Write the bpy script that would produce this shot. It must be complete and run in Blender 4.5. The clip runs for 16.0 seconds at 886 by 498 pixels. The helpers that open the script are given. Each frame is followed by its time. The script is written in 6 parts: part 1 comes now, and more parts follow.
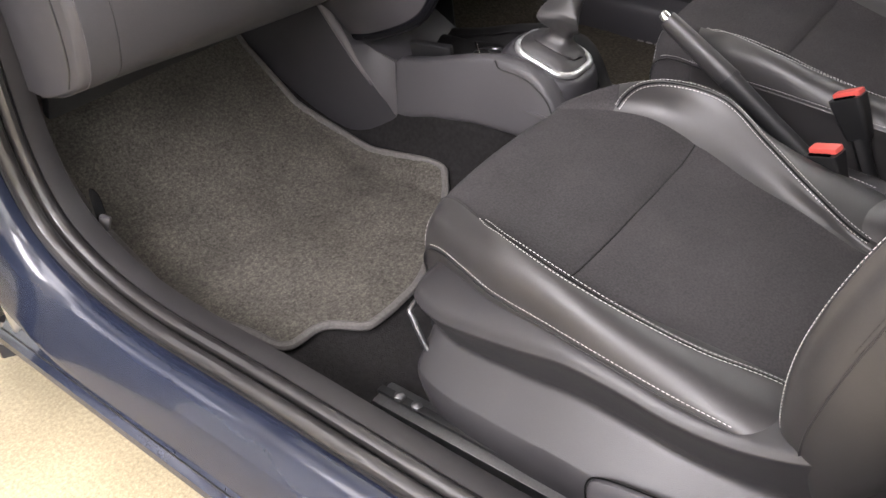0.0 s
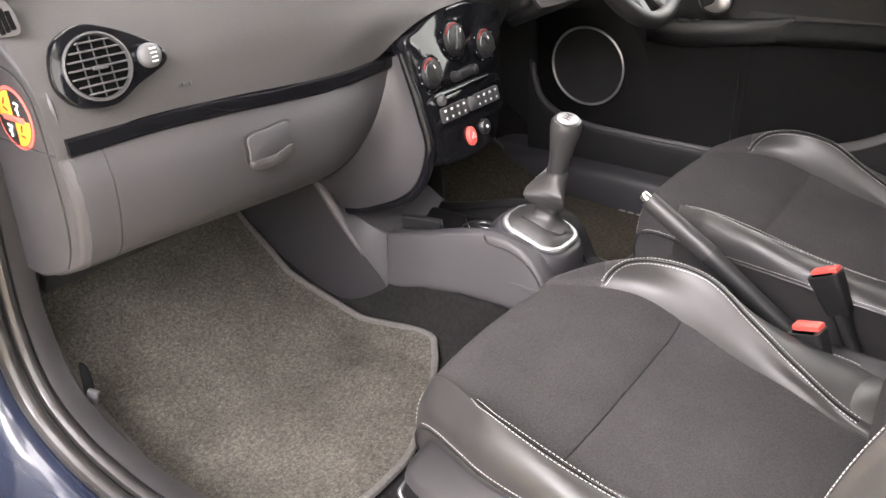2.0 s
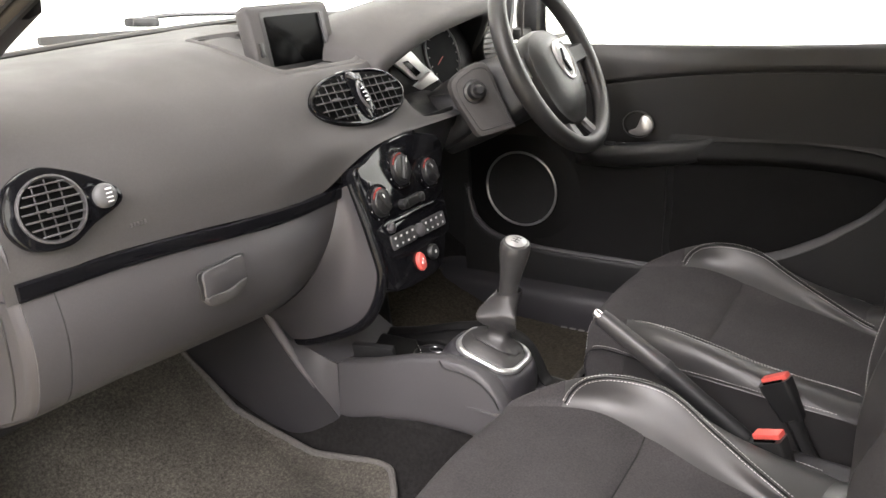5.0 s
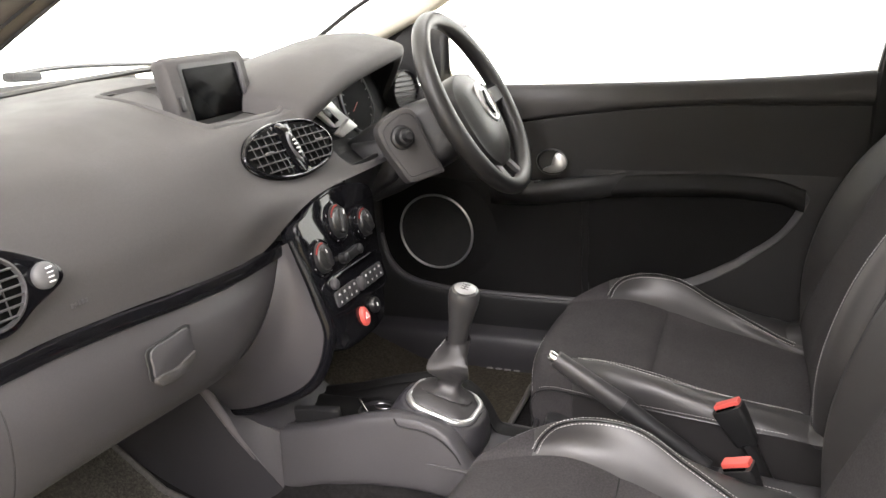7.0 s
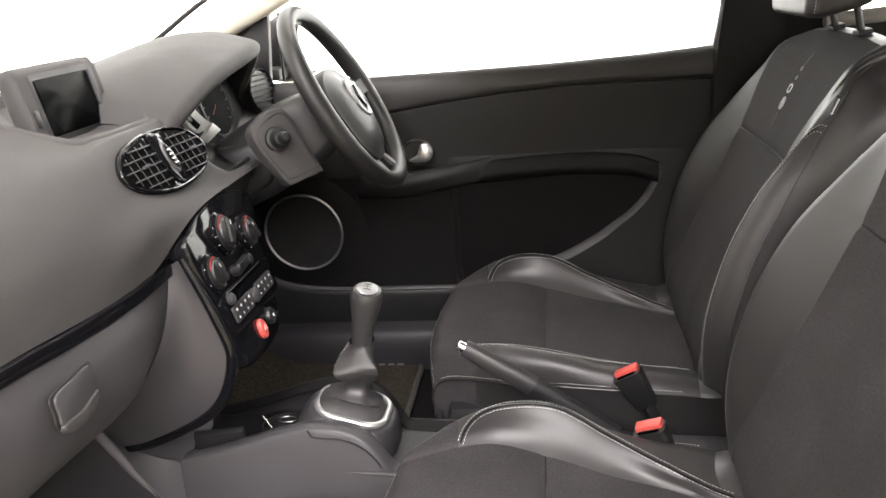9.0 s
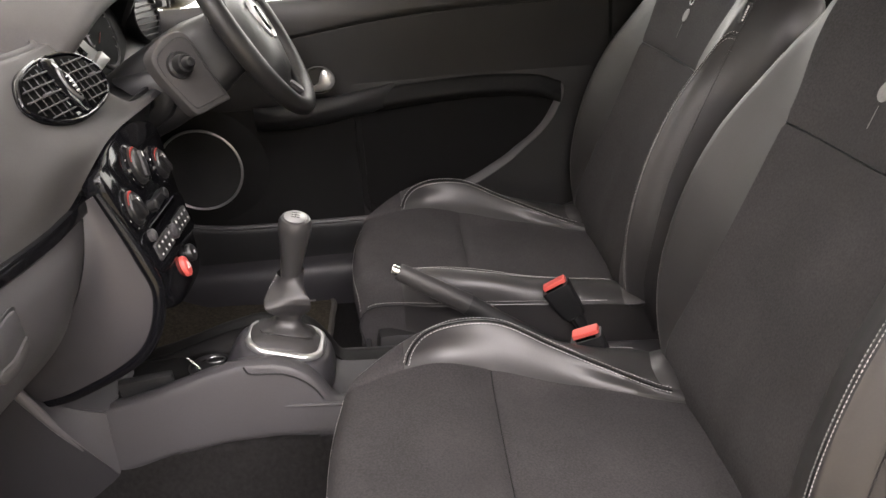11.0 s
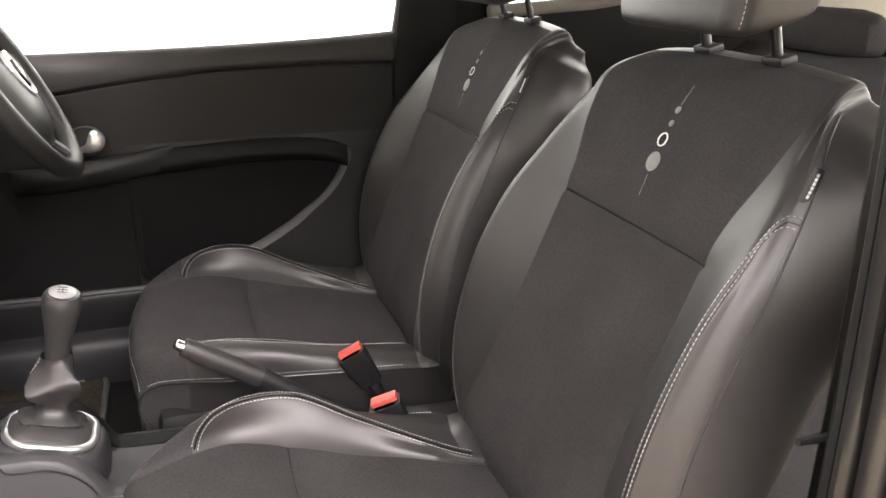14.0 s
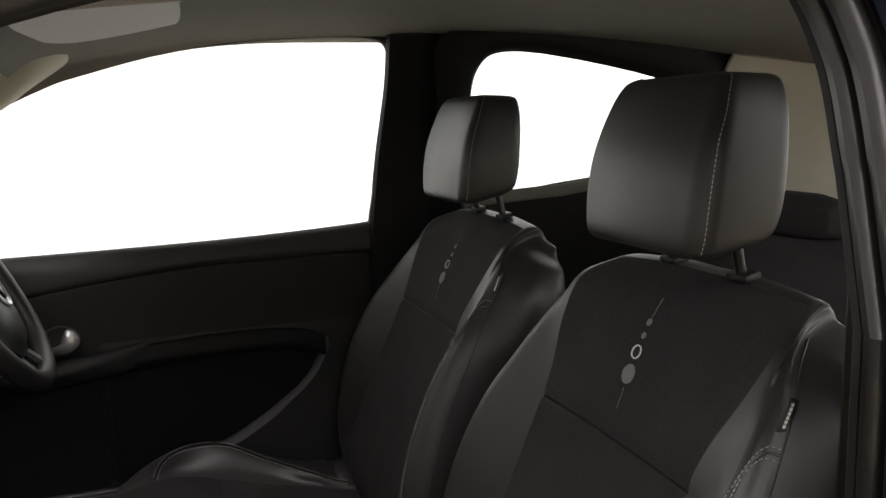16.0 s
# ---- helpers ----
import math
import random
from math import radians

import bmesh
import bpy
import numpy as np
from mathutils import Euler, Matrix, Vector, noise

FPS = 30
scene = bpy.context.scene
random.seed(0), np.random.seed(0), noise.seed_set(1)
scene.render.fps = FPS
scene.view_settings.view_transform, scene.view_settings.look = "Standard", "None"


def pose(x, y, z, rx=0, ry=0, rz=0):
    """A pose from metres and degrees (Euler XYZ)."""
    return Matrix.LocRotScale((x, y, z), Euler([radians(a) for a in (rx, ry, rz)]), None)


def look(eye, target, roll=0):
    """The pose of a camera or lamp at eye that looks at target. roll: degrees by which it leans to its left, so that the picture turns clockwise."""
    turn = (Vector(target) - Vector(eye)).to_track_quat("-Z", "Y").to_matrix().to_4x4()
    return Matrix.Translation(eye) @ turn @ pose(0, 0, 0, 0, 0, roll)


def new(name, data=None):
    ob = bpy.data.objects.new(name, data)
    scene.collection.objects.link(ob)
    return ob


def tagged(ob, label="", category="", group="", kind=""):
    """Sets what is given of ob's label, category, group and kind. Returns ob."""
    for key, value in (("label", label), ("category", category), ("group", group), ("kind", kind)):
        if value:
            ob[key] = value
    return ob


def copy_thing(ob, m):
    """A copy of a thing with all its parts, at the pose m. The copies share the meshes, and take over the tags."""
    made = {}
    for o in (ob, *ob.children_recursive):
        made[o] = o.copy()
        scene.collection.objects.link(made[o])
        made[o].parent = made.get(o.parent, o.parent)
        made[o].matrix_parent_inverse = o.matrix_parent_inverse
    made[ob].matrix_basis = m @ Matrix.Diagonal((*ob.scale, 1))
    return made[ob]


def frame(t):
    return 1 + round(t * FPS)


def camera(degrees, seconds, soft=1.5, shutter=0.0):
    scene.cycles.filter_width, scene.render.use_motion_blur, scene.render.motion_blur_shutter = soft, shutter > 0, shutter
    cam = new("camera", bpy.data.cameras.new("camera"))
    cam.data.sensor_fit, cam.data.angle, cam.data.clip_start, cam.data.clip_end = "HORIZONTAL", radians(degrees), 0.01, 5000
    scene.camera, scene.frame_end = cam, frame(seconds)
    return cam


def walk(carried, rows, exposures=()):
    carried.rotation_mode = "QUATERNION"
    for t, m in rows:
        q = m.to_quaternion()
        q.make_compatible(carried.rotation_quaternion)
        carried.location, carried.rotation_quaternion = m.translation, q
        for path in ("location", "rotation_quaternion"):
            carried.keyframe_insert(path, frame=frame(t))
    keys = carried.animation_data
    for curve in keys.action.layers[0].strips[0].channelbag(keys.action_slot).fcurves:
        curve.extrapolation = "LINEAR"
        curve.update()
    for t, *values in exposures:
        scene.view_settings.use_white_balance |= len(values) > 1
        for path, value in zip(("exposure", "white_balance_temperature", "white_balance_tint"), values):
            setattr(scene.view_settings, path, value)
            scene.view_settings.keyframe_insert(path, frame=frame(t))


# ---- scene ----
cam = camera(56.6, 16.0)
PATH = [
    (0, (-1.193, 0.124, 1.161), (0.044, 1.109, -0.063), -2.4),
    (0.5, (-1.197, 0.122, 1.173), (0.097, 1.128, 0.027), -2.0),
    (1, (-1.193, 0.126, 1.186), (0.146, 1.151, 0.111), -1.6),
    (1.5, (-1.19, 0.131, 1.192), (0.192, 1.178, 0.196), -1.5),
    (2, (-1.191, 0.134, 1.201), (0.228, 1.201, 0.282), -1.4),
    (2.5, (-1.201, 0.132, 1.205), (0.255, 1.223, 0.375), -1.1),
    (3, (-1.208, 0.14, 1.204), (0.278, 1.236, 0.435), -0.6),
    (3.5, (-1.214, 0.147, 1.207), (0.302, 1.232, 0.483), -0.6),
    (4, (-1.214, 0.152, 1.209), (0.335, 1.216, 0.526), -1.0),
    (6.5, (-1.228, 0.282, 1.217), (0.516, 1.048, 0.606), -2.4),
    (7, (-1.232, 0.327, 1.223), (0.555, 1.01, 0.641), -2.5),
    (7.5, (-1.239, 0.362, 1.225), (0.589, 0.932, 0.648), -2.8),
    (8, (-1.244, 0.391, 1.23), (0.614, 0.837, 0.639), -3.1),
    (8.5, (-1.242, 0.426, 1.234), (0.631, 0.779, 0.626), -4.0),
    (9, (-1.239, 0.455, 1.233), (0.641, 0.722, 0.605), -4.3),
    (11.5, (-1.23, 0.579, 1.194), (0.594, 0.455, 0.384), -4.3),
    (12, (-1.224, 0.587, 1.192), (0.586, 0.373, 0.367), -4.0),
    (12.5, (-1.219, 0.588, 1.19), (0.579, 0.262, 0.378), -3.1),
    (13, (-1.22, 0.589, 1.188), (0.575, 0.162, 0.418), -1.8),
    (13.5, (-1.211, 0.589, 1.194), (0.584, 0.079, 0.473), -0.9),
    (14, (-1.2, 0.575, 1.2), (0.597, 0.002, 0.536), -0.2),
    (14.5, (-1.193, 0.564, 1.214), (0.615, -0.052, 0.618), -0.1),
    (15, (-1.188, 0.56, 1.233), (0.639, -0.075, 0.723), -0.3),
    (15.5, (-1.184, 0.559, 1.257), (0.663, -0.084, 0.84), -0.9),
    (16, (-1.182, 0.557, 1.28), (0.686, -0.089, 0.969), -1.5),
]
EXPOSURES = [(0, -0.02, 6300, 12.5), (0.5, 0.19, 6280, 12), (2, 0.64, 6420, 12), (2.5, 0.53, 6500, 11.5), (3, 0.22, 6520, 10.5), (4, 0.13, 6500, 10), (9, 0.0, 6500, 10.5), (11.5, -0.2, 6700, 13), (12, 0.32, 6800, 13.5), (12.5, 0.02, 6900, 14.5), (13, -0.02, 6850, 14), (13.5, 0.0, 6800, 13), (14.5, 0.1, 6600, 12), (15, 0.1, 6550, 11), (15.5, -0.8, 6500, 10.5), (16, -1.9, 6500, 10)]
walk(cam, [(t, look(eye, target, roll)) for t, eye, target, roll in PATH], EXPOSURES)

# ---- world, light, exposure ----
world = bpy.data.worlds.new("world")
scene.world = world
world.use_nodes = True
world.node_tree.nodes["Background"].inputs["Color"].default_value = (1, 1, 1, 1)
world.node_tree.nodes["Background"].inputs["Strength"].default_value = 0.03


def area_lamp(name, at, target, sx, sy, watts, colour):
    data = bpy.data.lights.new(name, "AREA")
    data.shape, data.size, data.size_y, data.energy, data.color = "RECTANGLE", sx, sy, watts, colour
    ob = new(name, data)
    ob.matrix_world = look(at, target)
    return ob


WARM = (1.0, 0.945, 0.965)
# Panels out of view; fittings are assumed, places and strengths tuned to the shading.
area_lamp("unseen_panel_light", (-1.5, 1.2, 3.2), (-1.1, 1.0, 0.6), 1.3, 3.0, 120, WARM)
area_lamp("unseen_panel_light", (-3.45, -0.1, 3.2), (0.2, 0.5, 0.6), 3.6, 1.6, 570, WARM)
# Added mirror of the west panels, fills the driver's side.
area_lamp("unseen_panel_light", (1.9, 0.5, 3.2), (1.1, 0.5, 0.6), 1.3, 3.0, 60, WARM)
area_lamp("unseen_panel_light", (-1.0, -1.9, 3.1), (-1.0, -1.6, 0.0), 1.2, 1.6, 70, WARM)
area_lamp("unseen_panel_light", (0.2, 3.4, 3.1), (0.2, 2.6, 0.6), 2.4, 1.2, 25, WARM)

# ---- geometry helpers ----


def spline(pts, n):
    """n points along a Catmull-Rom curve through pts, first axis."""
    p = np.asarray(pts, float)
    k = len(p)
    q = np.concatenate([[2 * p[0] - p[1]], p, [2 * p[-1] - p[-2]]])
    t = np.linspace(0, k - 1, n)
    i = np.minimum(t.astype(int), k - 2)
    f = (t - i).reshape((-1,) + (1,) * (p.ndim - 1))
    a, b, c, d = q[i], q[i + 1], q[i + 2], q[i + 3]
    return 0.5 * (2 * b + (c - a) * f + (2 * a - 5 * b + 4 * c - d) * f ** 2 + (3 * b - a - 3 * c + d) * f ** 3)


def loop(pts, n):
    """A closed Catmull-Rom curve of n points."""
    p = np.asarray(pts, float)
    k = len(p)
    e = np.concatenate([p[-2:], p, p[:3]])
    full = spline(e, (k + 4) * 40 + 1)
    cut = full[80:80 + 40 * k]
    return cut[np.linspace(0, 40 * k, n, endpoint=False).astype(int)]


def surf(net, nu, nv):
    g = spline(np.asarray(net, float), nu)
    return spline(g.transpose(1, 0, 2), nv).transpose(1, 0, 2)


def normals(P):
    du, dv = np.gradient(P, axis=0), np.gradient(P, axis=1)
    n = np.cross(du, dv)
    return n / np.maximum(np.linalg.norm(n, axis=2, keepdims=True), 1e-9)


def sheet(P, wrap=False, flip=False, thick=0.0, caps=False):
    """Vertices and faces of a grid of points; wrap closes the second axis; thick gives it a back and borders."""
    P = np.asarray(P, float)
    m, n = P.shape[:2]
    v = P.reshape(-1, 3).tolist()
    f = []
    for i in range(m - 1):
        for j in range(n if wrap else n - 1):
            k = (j + 1) % n
            f.append((i * n + j, i * n + k, (i + 1) * n + k, (i + 1) * n + j))
    if caps:
        f.append(tuple(range(n))[::-1])
        f.append(tuple((m - 1) * n + j for j in range(n)))
    if thick:
        o = m * n
        s = -1 if not flip else 1
        v += (P + s * thick * normals(P)).reshape(-1, 3).tolist()
        f += [tuple(o + a for a in q[::-1]) for q in f]
        rim = [j for j in range(n)] + [i * n + n - 1 for i in range(1, m)]
        rim += [(m - 1) * n + j for j in range(n - 2, -1, -1)] + [i * n for i in range(m - 2, 0, -1)]
        for a, b in zip(rim, rim[1:] + rim[:1]):
            f.append((b, a, o + a, o + b))
    if flip:
        f = [q[::-1] for q in f]
    return v, f


def tube(path, r, n=10, closed=False, flat=1.0):
    """A round bar along a path; r one radius or one per point."""
    p = np.asarray(path, float)
    k = len(p)
    r = np.full(k, r) if np.isscalar(r) else np.asarray(r, float)
    t = np.roll(p, -1, 0) - np.roll(p, 1, 0)
    if not closed:
        t[0], t[-1] = p[1] - p[0], p[-1] - p[-2]
    t /= np.linalg.norm(t, axis=1, keepdims=True)
    a = np.cross(t[0], [0, 0, 1]) if abs(t[0][2]) < 0.9 else np.cross(t[0], [1, 0, 0])
    rows = []
    for i in range(k):
        a = a - t[i] * (a @ t[i])
        a /= np.linalg.norm(a)
        b = np.cross(t[i], a)
        w = np.linspace(0, 2 * np.pi, n, endpoint=False)
        rows.append(p[i] + r[i] * (np.cos(w)[:, None] * a * flat + np.sin(w)[:, None] * b))
    if closed:
        rows.append(rows[0])
    return sheet(np.array(rows), wrap=True, caps=not closed)


def put(vf, m):
    v = [tuple(m @ Vector(p)) for p in vf[0]]
    return v, vf[1]


def join(*many):
    v, f = [], []
    for a, b in many:
        o = len(v)
        v += [tuple(p) for p in a]
        f += [tuple(o + i for i in q) for q in b]
    return v, f


def box(sx, sy, sz, bevel=0.0, m=Matrix(), seg=2):
    bm = bmesh.new()
    bmesh.ops.create_cube(bm, size=1, matrix=m @ Matrix.Diagonal((sx, sy, sz, 1)))
    if bevel:
        bmesh.ops.bevel(bm, geom=bm.edges[:], offset=bevel, segments=seg, profile=0.6, affect="EDGES")
    v = [tuple(p.co) for p in bm.verts]
    bm.verts.index_update()
    f = [tuple(p.index for p in q.verts) for q in bm.faces]
    bm.free()
    return v, f


def plate(outline, thick, m=Matrix(), bevel=0.0015, dome=0.0):
    """A flat piece with that outline (x, y), its face towards +z, edges rounded."""
    o = np.asarray(outline, float)
    if ((np.roll(o[:, 0], -1) - o[:, 0]) * (np.roll(o[:, 1], -1) + o[:, 1])).sum() > 0:
        o = o[::-1]
    c = o.mean(0)
    d = o - c
    far = np.maximum(np.linalg.norm(d, axis=1, keepdims=True), 1e-6)
    rows = []
    for z, ins in ((0, 0), (thick - bevel, 0), (thick - 0.3 * bevel, 0.3 * bevel), (thick, bevel)):
        rows.append(np.c_[c + d * (1 - ins / far), np.full(len(o), z)])
    if dome:
        for k in (0.75, 0.45, 0.15):
            rows.append(np.c_[c + d * k, np.full(len(o), thick + dome * (1 - k * k))])
    v, f = sheet(np.array(rows), wrap=True, caps=True)
    return put((v, f), m)


def lathe(profile, n=32, m=Matrix()):
    """A turned piece: profile rows (radius, height) round z."""
    w = np.linspace(0, 2 * np.pi, n, endpoint=False)
    rows = [np.c_[r * np.cos(w), r * np.sin(w), np.full(n, z)] for r, z in profile]
    return put(sheet(np.array(rows), wrap=True, caps=True), m)


def disc_outline(r, n=32, k=1.0):
    w = np.linspace(0, 2 * np.pi, n, endpoint=False)
    return np.c_[r * np.cos(w), k * r * np.sin(w)]


def round_rect(w, h, r, n=6):
    pts = []
    for cx, cy, a in ((w / 2 - r, h / 2 - r, 0), (-w / 2 + r, h / 2 - r, 90), (-w / 2 + r, -h / 2 + r, 180), (w / 2 - r, -h / 2 + r, 270)):
        for k in range(n + 1):
            b = radians(a + 90 * k / n)
            pts.append((cx + r * math.cos(b), cy + r * math.sin(b)))
    return np.array(pts)


def facing(at, normal, up=(0, 0, 1)):
    """The pose at a place whose z axis is the normal and whose y axis leans to up."""
    z = Vector(normal).normalized()
    x = Vector(up).cross(z).normalized()
    y = z.cross(x)
    return Matrix.Translation(at) @ Matrix((x, y, z)).transposed().to_4x4()


def dashes(path, step=0.0056, length=0.0038, r=0.00052, normal=None):
    """Stitches along a line."""
    p = np.asarray(path, float)
    s = np.r_[0, np.cumsum(np.linalg.norm(np.diff(p, axis=0), axis=1))]
    out = []
    for d in np.arange(step / 2, s[-1], step):
        a = np.array([np.interp(d - length / 2, s, p[:, k]) for k in range(3)])
        b = np.array([np.interp(d + length / 2, s, p[:, k]) for k in range(3)])
        out.append(tube([a, a * 0.85 + b * 0.15, a * 0.15 + b * 0.85, b], [r * 0.4, r, r, r * 0.4], 5))
    return join(*out)


def part(name, shape, material, parent=None, label="", angle=40):
    """One mesh object under a thing or a part; shape is a bmesh or vertices and faces in world metres."""
    me = bpy.data.meshes.new(name)
    if isinstance(shape, bmesh.types.BMesh):
        shape.to_mesh(me)
        shape.free()
    else:
        me.from_pydata(shape[0], [], shape[1])
    me.materials.append(material)
    me.polygons.foreach_set("use_smooth", [True] * len(me.polygons))
    me.update()
    me.set_sharp_from_angle(angle=radians(angle))
    ob = new(name, me)
    if parent:
        ob.parent = parent
        base = parent
        m = Matrix()
        while base:
            m = base.matrix_basis.inverted() if not base.parent else m
            base = base.parent
        ob.matrix_parent_inverse = m if not parent.parent else Matrix()
    return tagged(ob, label)


def thing(name, at, label, category, group=""):
    ob = new(name)
    ob.empty_display_size = 0.05
    ob.matrix_basis = Matrix.Translation(at)
    return tagged(ob, label, category, group)


# ---- materials ----


def material(name, colour, rough=0.5, metal=0.0, grain=0.0, grain_size=0.001, vary=0.12, wear=0.04, kind="noise", coat=0.0, sheen=0.0,
             spec=0.5, second=None):
    """A surface with grain (bump) of a size in metres, and two scales of tone."""
    m = bpy.data.materials.new(name)
    m.use_nodes = True
    nt = m.node_tree
    b = nt.nodes["Principled BSDF"]
    b.inputs["Metallic"].default_value, b.inputs["Coat Weight"].default_value = metal, coat
    b.inputs["Coat Roughness"].default_value = 0.04
    b.inputs["Sheen Weight"].default_value, b.inputs["Specular IOR Level"].default_value = sheen, spec
    co = nt.nodes.new("ShaderNodeTexCoord")

    def noise_node(size, detail=3):
        t = nt.nodes.new("ShaderNodeTexNoise")
        t.inputs["Scale"].default_value, t.inputs["Detail"].default_value = 1 / size, detail
        nt.links.new(co.outputs["Object"], t.inputs["Vector"])
        return t

    def ramp(src, lo, hi):
        r = nt.nodes.new("ShaderNodeMapRange")
        r.inputs["From Min"].default_value, r.inputs["From Max"].default_value = 0.3, 0.7
        r.inputs["To Min"].default_value, r.inputs["To Max"].default_value = lo, hi
        nt.links.new(src, r.inputs["Value"])
        return r.outputs["Result"]

    fine, broad = noise_node(max(grain_size, 0.0006) * 2.5), noise_node(0.09, 5)
    mul = nt.nodes.new("ShaderNodeMath")
    mul.operation = "MULTIPLY"
    nt.links.new(ramp(fine.outputs["Fac"], 1 - vary, 1 + vary), mul.inputs[0])
    nt.links.new(ramp(broad.outputs["Fac"], 1 - wear, 1 + wear), mul.inputs[1])
    mix = nt.nodes.new("ShaderNodeMix")
    mix.data_type, mix.blend_type = "RGBA", "MULTIPLY"
    mix.inputs["Factor"].default_value = 1
    mix.inputs["A"].default_value = (*colour, 1)
    if second:
        two = nt.nodes.new("ShaderNodeMix")
        two.data_type = "RGBA"
        two.inputs["A"].default_value, two.inputs["B"].default_value = (*colour, 1), (*second, 1)
        nt.links.new(ramp(noise_node(max(grain_size, 0.0006) * 1.3, 2).outputs["Fac"], 0, 1), two.inputs["Factor"])
        nt.links.new(two.outputs["Result"], mix.inputs["A"])
    nt.links.new(mul.outputs["Value"], mix.inputs["B"])
    nt.links.new(mix.outputs["Result"], b.inputs["Base Color"])
    nt.links.new(ramp(broad.outputs["Fac"], rough * 0.9, min(1, rough * 1.12)), b.inputs["Roughness"])
    if grain:
        if kind == "cells":
            t = nt.nodes.new("ShaderNodeTexVoronoi")
            t.inputs["Scale"].default_value = 1 / grain_size
            nt.links.new(co.outputs["Object"], t.inputs["Vector"])
            src = t.outputs["Distance"]
        else:
            src = noise_node(grain_size, 2).outputs["Fac"]
        bump = nt.nodes.new("ShaderNodeBump")
        bump.inputs["Strength"].default_value = grain
        bump.inputs["Distance"].default_value = grain_size * 0.35
        nt.links.new(src, bump.inputs["Height"])
        nt.links.new(bump.outputs["Normal"], b.inputs["Normal"])
    return m


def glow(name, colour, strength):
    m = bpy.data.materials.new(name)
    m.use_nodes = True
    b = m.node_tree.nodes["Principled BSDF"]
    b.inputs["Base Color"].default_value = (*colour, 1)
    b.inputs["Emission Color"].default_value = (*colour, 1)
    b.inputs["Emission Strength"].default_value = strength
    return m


def clear_glass(name):
    m = bpy.data.materials.new(name)
    m.use_nodes = True
    nt = m.node_tree
    clear, gloss, mixer = nt.nodes.new("ShaderNodeBsdfTransparent"), nt.nodes.new("ShaderNodeBsdfGlossy"), nt.nodes.new("ShaderNodeMixShader")
    clear.inputs["Color"].default_value = (0.93, 0.95, 0.94, 1)
    gloss.inputs["Roughness"].default_value = 0.02
    fr = nt.nodes.new("ShaderNodeFresnel")
    fr.inputs["IOR"].default_value = 1.3
    nt.links.new(fr.outputs["Fac"], mixer.inputs["Fac"])
    nt.links.new(clear.outputs["BSDF"], mixer.inputs[1])
    nt.links.new(gloss.outputs["BSDF"], mixer.inputs[2])
    nt.links.new(mixer.outputs["Shader"], nt.nodes["Material Output"].inputs["Surface"])
    return m


DASH = material("dash_plastic", (0.047, 0.0445, 0.044), 0.62, grain=0.35, grain_size=0.0011, vary=0.06, kind="cells", spec=0.3)
# Paler grey, only for the highlight strip on the console facet.
EDGELIGHT = material("highlight_grey_plastic", (0.105, 0.099, 0.101), 0.34, grain=0.05, grain_size=0.001, vary=0.04)
FLANK = material("flank_plastic", (0.036, 0.034, 0.037), 0.42, grain=0.08, grain_size=0.001, vary=0.04)
WHEEL = material("wheel_leather", (0.016, 0.0155, 0.0155), 0.42, grain=0.2, grain_size=0.0014, vary=0.06, kind="cells", spec=0.4)
DIALGREY = material("grey_dial_plastic", (0.07, 0.07, 0.073), 0.5, vary=0.04)
TRIM = material("grey_trim_plastic", (0.048, 0.0457, 0.0485), 0.5, grain=0.3, grain_size=0.001, vary=0.06, kind="cells")
DARK = material("black_plastic", (0.012, 0.012, 0.0125), 0.5, grain=0.25, grain_size=0.0012, vary=0.08, kind="cells")
DOORLOW = material("door_panel_plastic", (0.016, 0.0155, 0.0155), 0.55, grain=0.3, grain_size=0.0011, vary=0.06, kind="cells", spec=0.3)
DOORP = material("door_plastic", (0.025, 0.0235, 0.023), 0.5, grain=0.3, grain_size=0.0011, vary=0.06, kind="cells")
GLOSS = material("gloss_black", (0.005, 0.005, 0.006), 0.06, vary=0.02, wear=0.02, spec=0.3)
SATIN = material("satin_black", (0.012, 0.012, 0.0125), 0.34, vary=0.05)
CHROME = material("satin_chrome", (0.72, 0.72, 0.72), 0.22, metal=1.0, vary=0.03)
SILVER = material("silver_paint", (0.55, 0.55, 0.55), 0.33, metal=0.85, vary=0.03)
STEEL = material("dark_steel", (0.16, 0.16, 0.165), 0.35, metal=0.9, vary=0.1)
PALEMETAL = material("brushed_pale_metal", (0.33, 0.33, 0.33), 0.38, metal=0.5, vary=0.03)
LEATHER = material("black_leather", (0.027, 0.0255, 0.0257), 0.44, grain=0.14, grain_size=0.0010, vary=0.06, kind="cells", spec=0.58)
FABRIC = material("charcoal_cloth", (0.041, 0.0386, 0.0395), 0.95, grain=0.6, grain_size=0.0012, vary=0.2, wear=0.17, sheen=0.0, spec=0.12)
MATCLOTH = material("carpet_mat", (0.083, 0.077, 0.066), 1.0, grain=1.0, grain_size=0.0024, vary=0.34, wear=0.2, spec=0.1, second=(0.040, 0.0365, 0.0315))
MATBROWN = material("driver_mat", (0.055, 0.047, 0.036), 1.0, grain=1.0, grain_size=0.003, vary=0.4, wear=0.14, spec=0.1, second=(0.03, 0.027, 0.02))
BINDING = material("mat_binding", (0.075, 0.07, 0.066), 0.85, grain=0.6, grain_size=0.002, vary=0.2)
CARPET = material("floor_carpet", (0.0115, 0.0108, 0.0108), 1.0, grain=0.9, grain_size=0.003, vary=0.35, wear=0.1, spec=0.1)
THREAD = material("pale_thread", (0.45, 0.44, 0.425), 0.7, vary=0.1)
RUBBER = material("rubber_seal", (0.020, 0.0186, 0.0182), 0.32, grain=0.02, grain_size=0.002, vary=0.05, wear=0.1, spec=0.55)
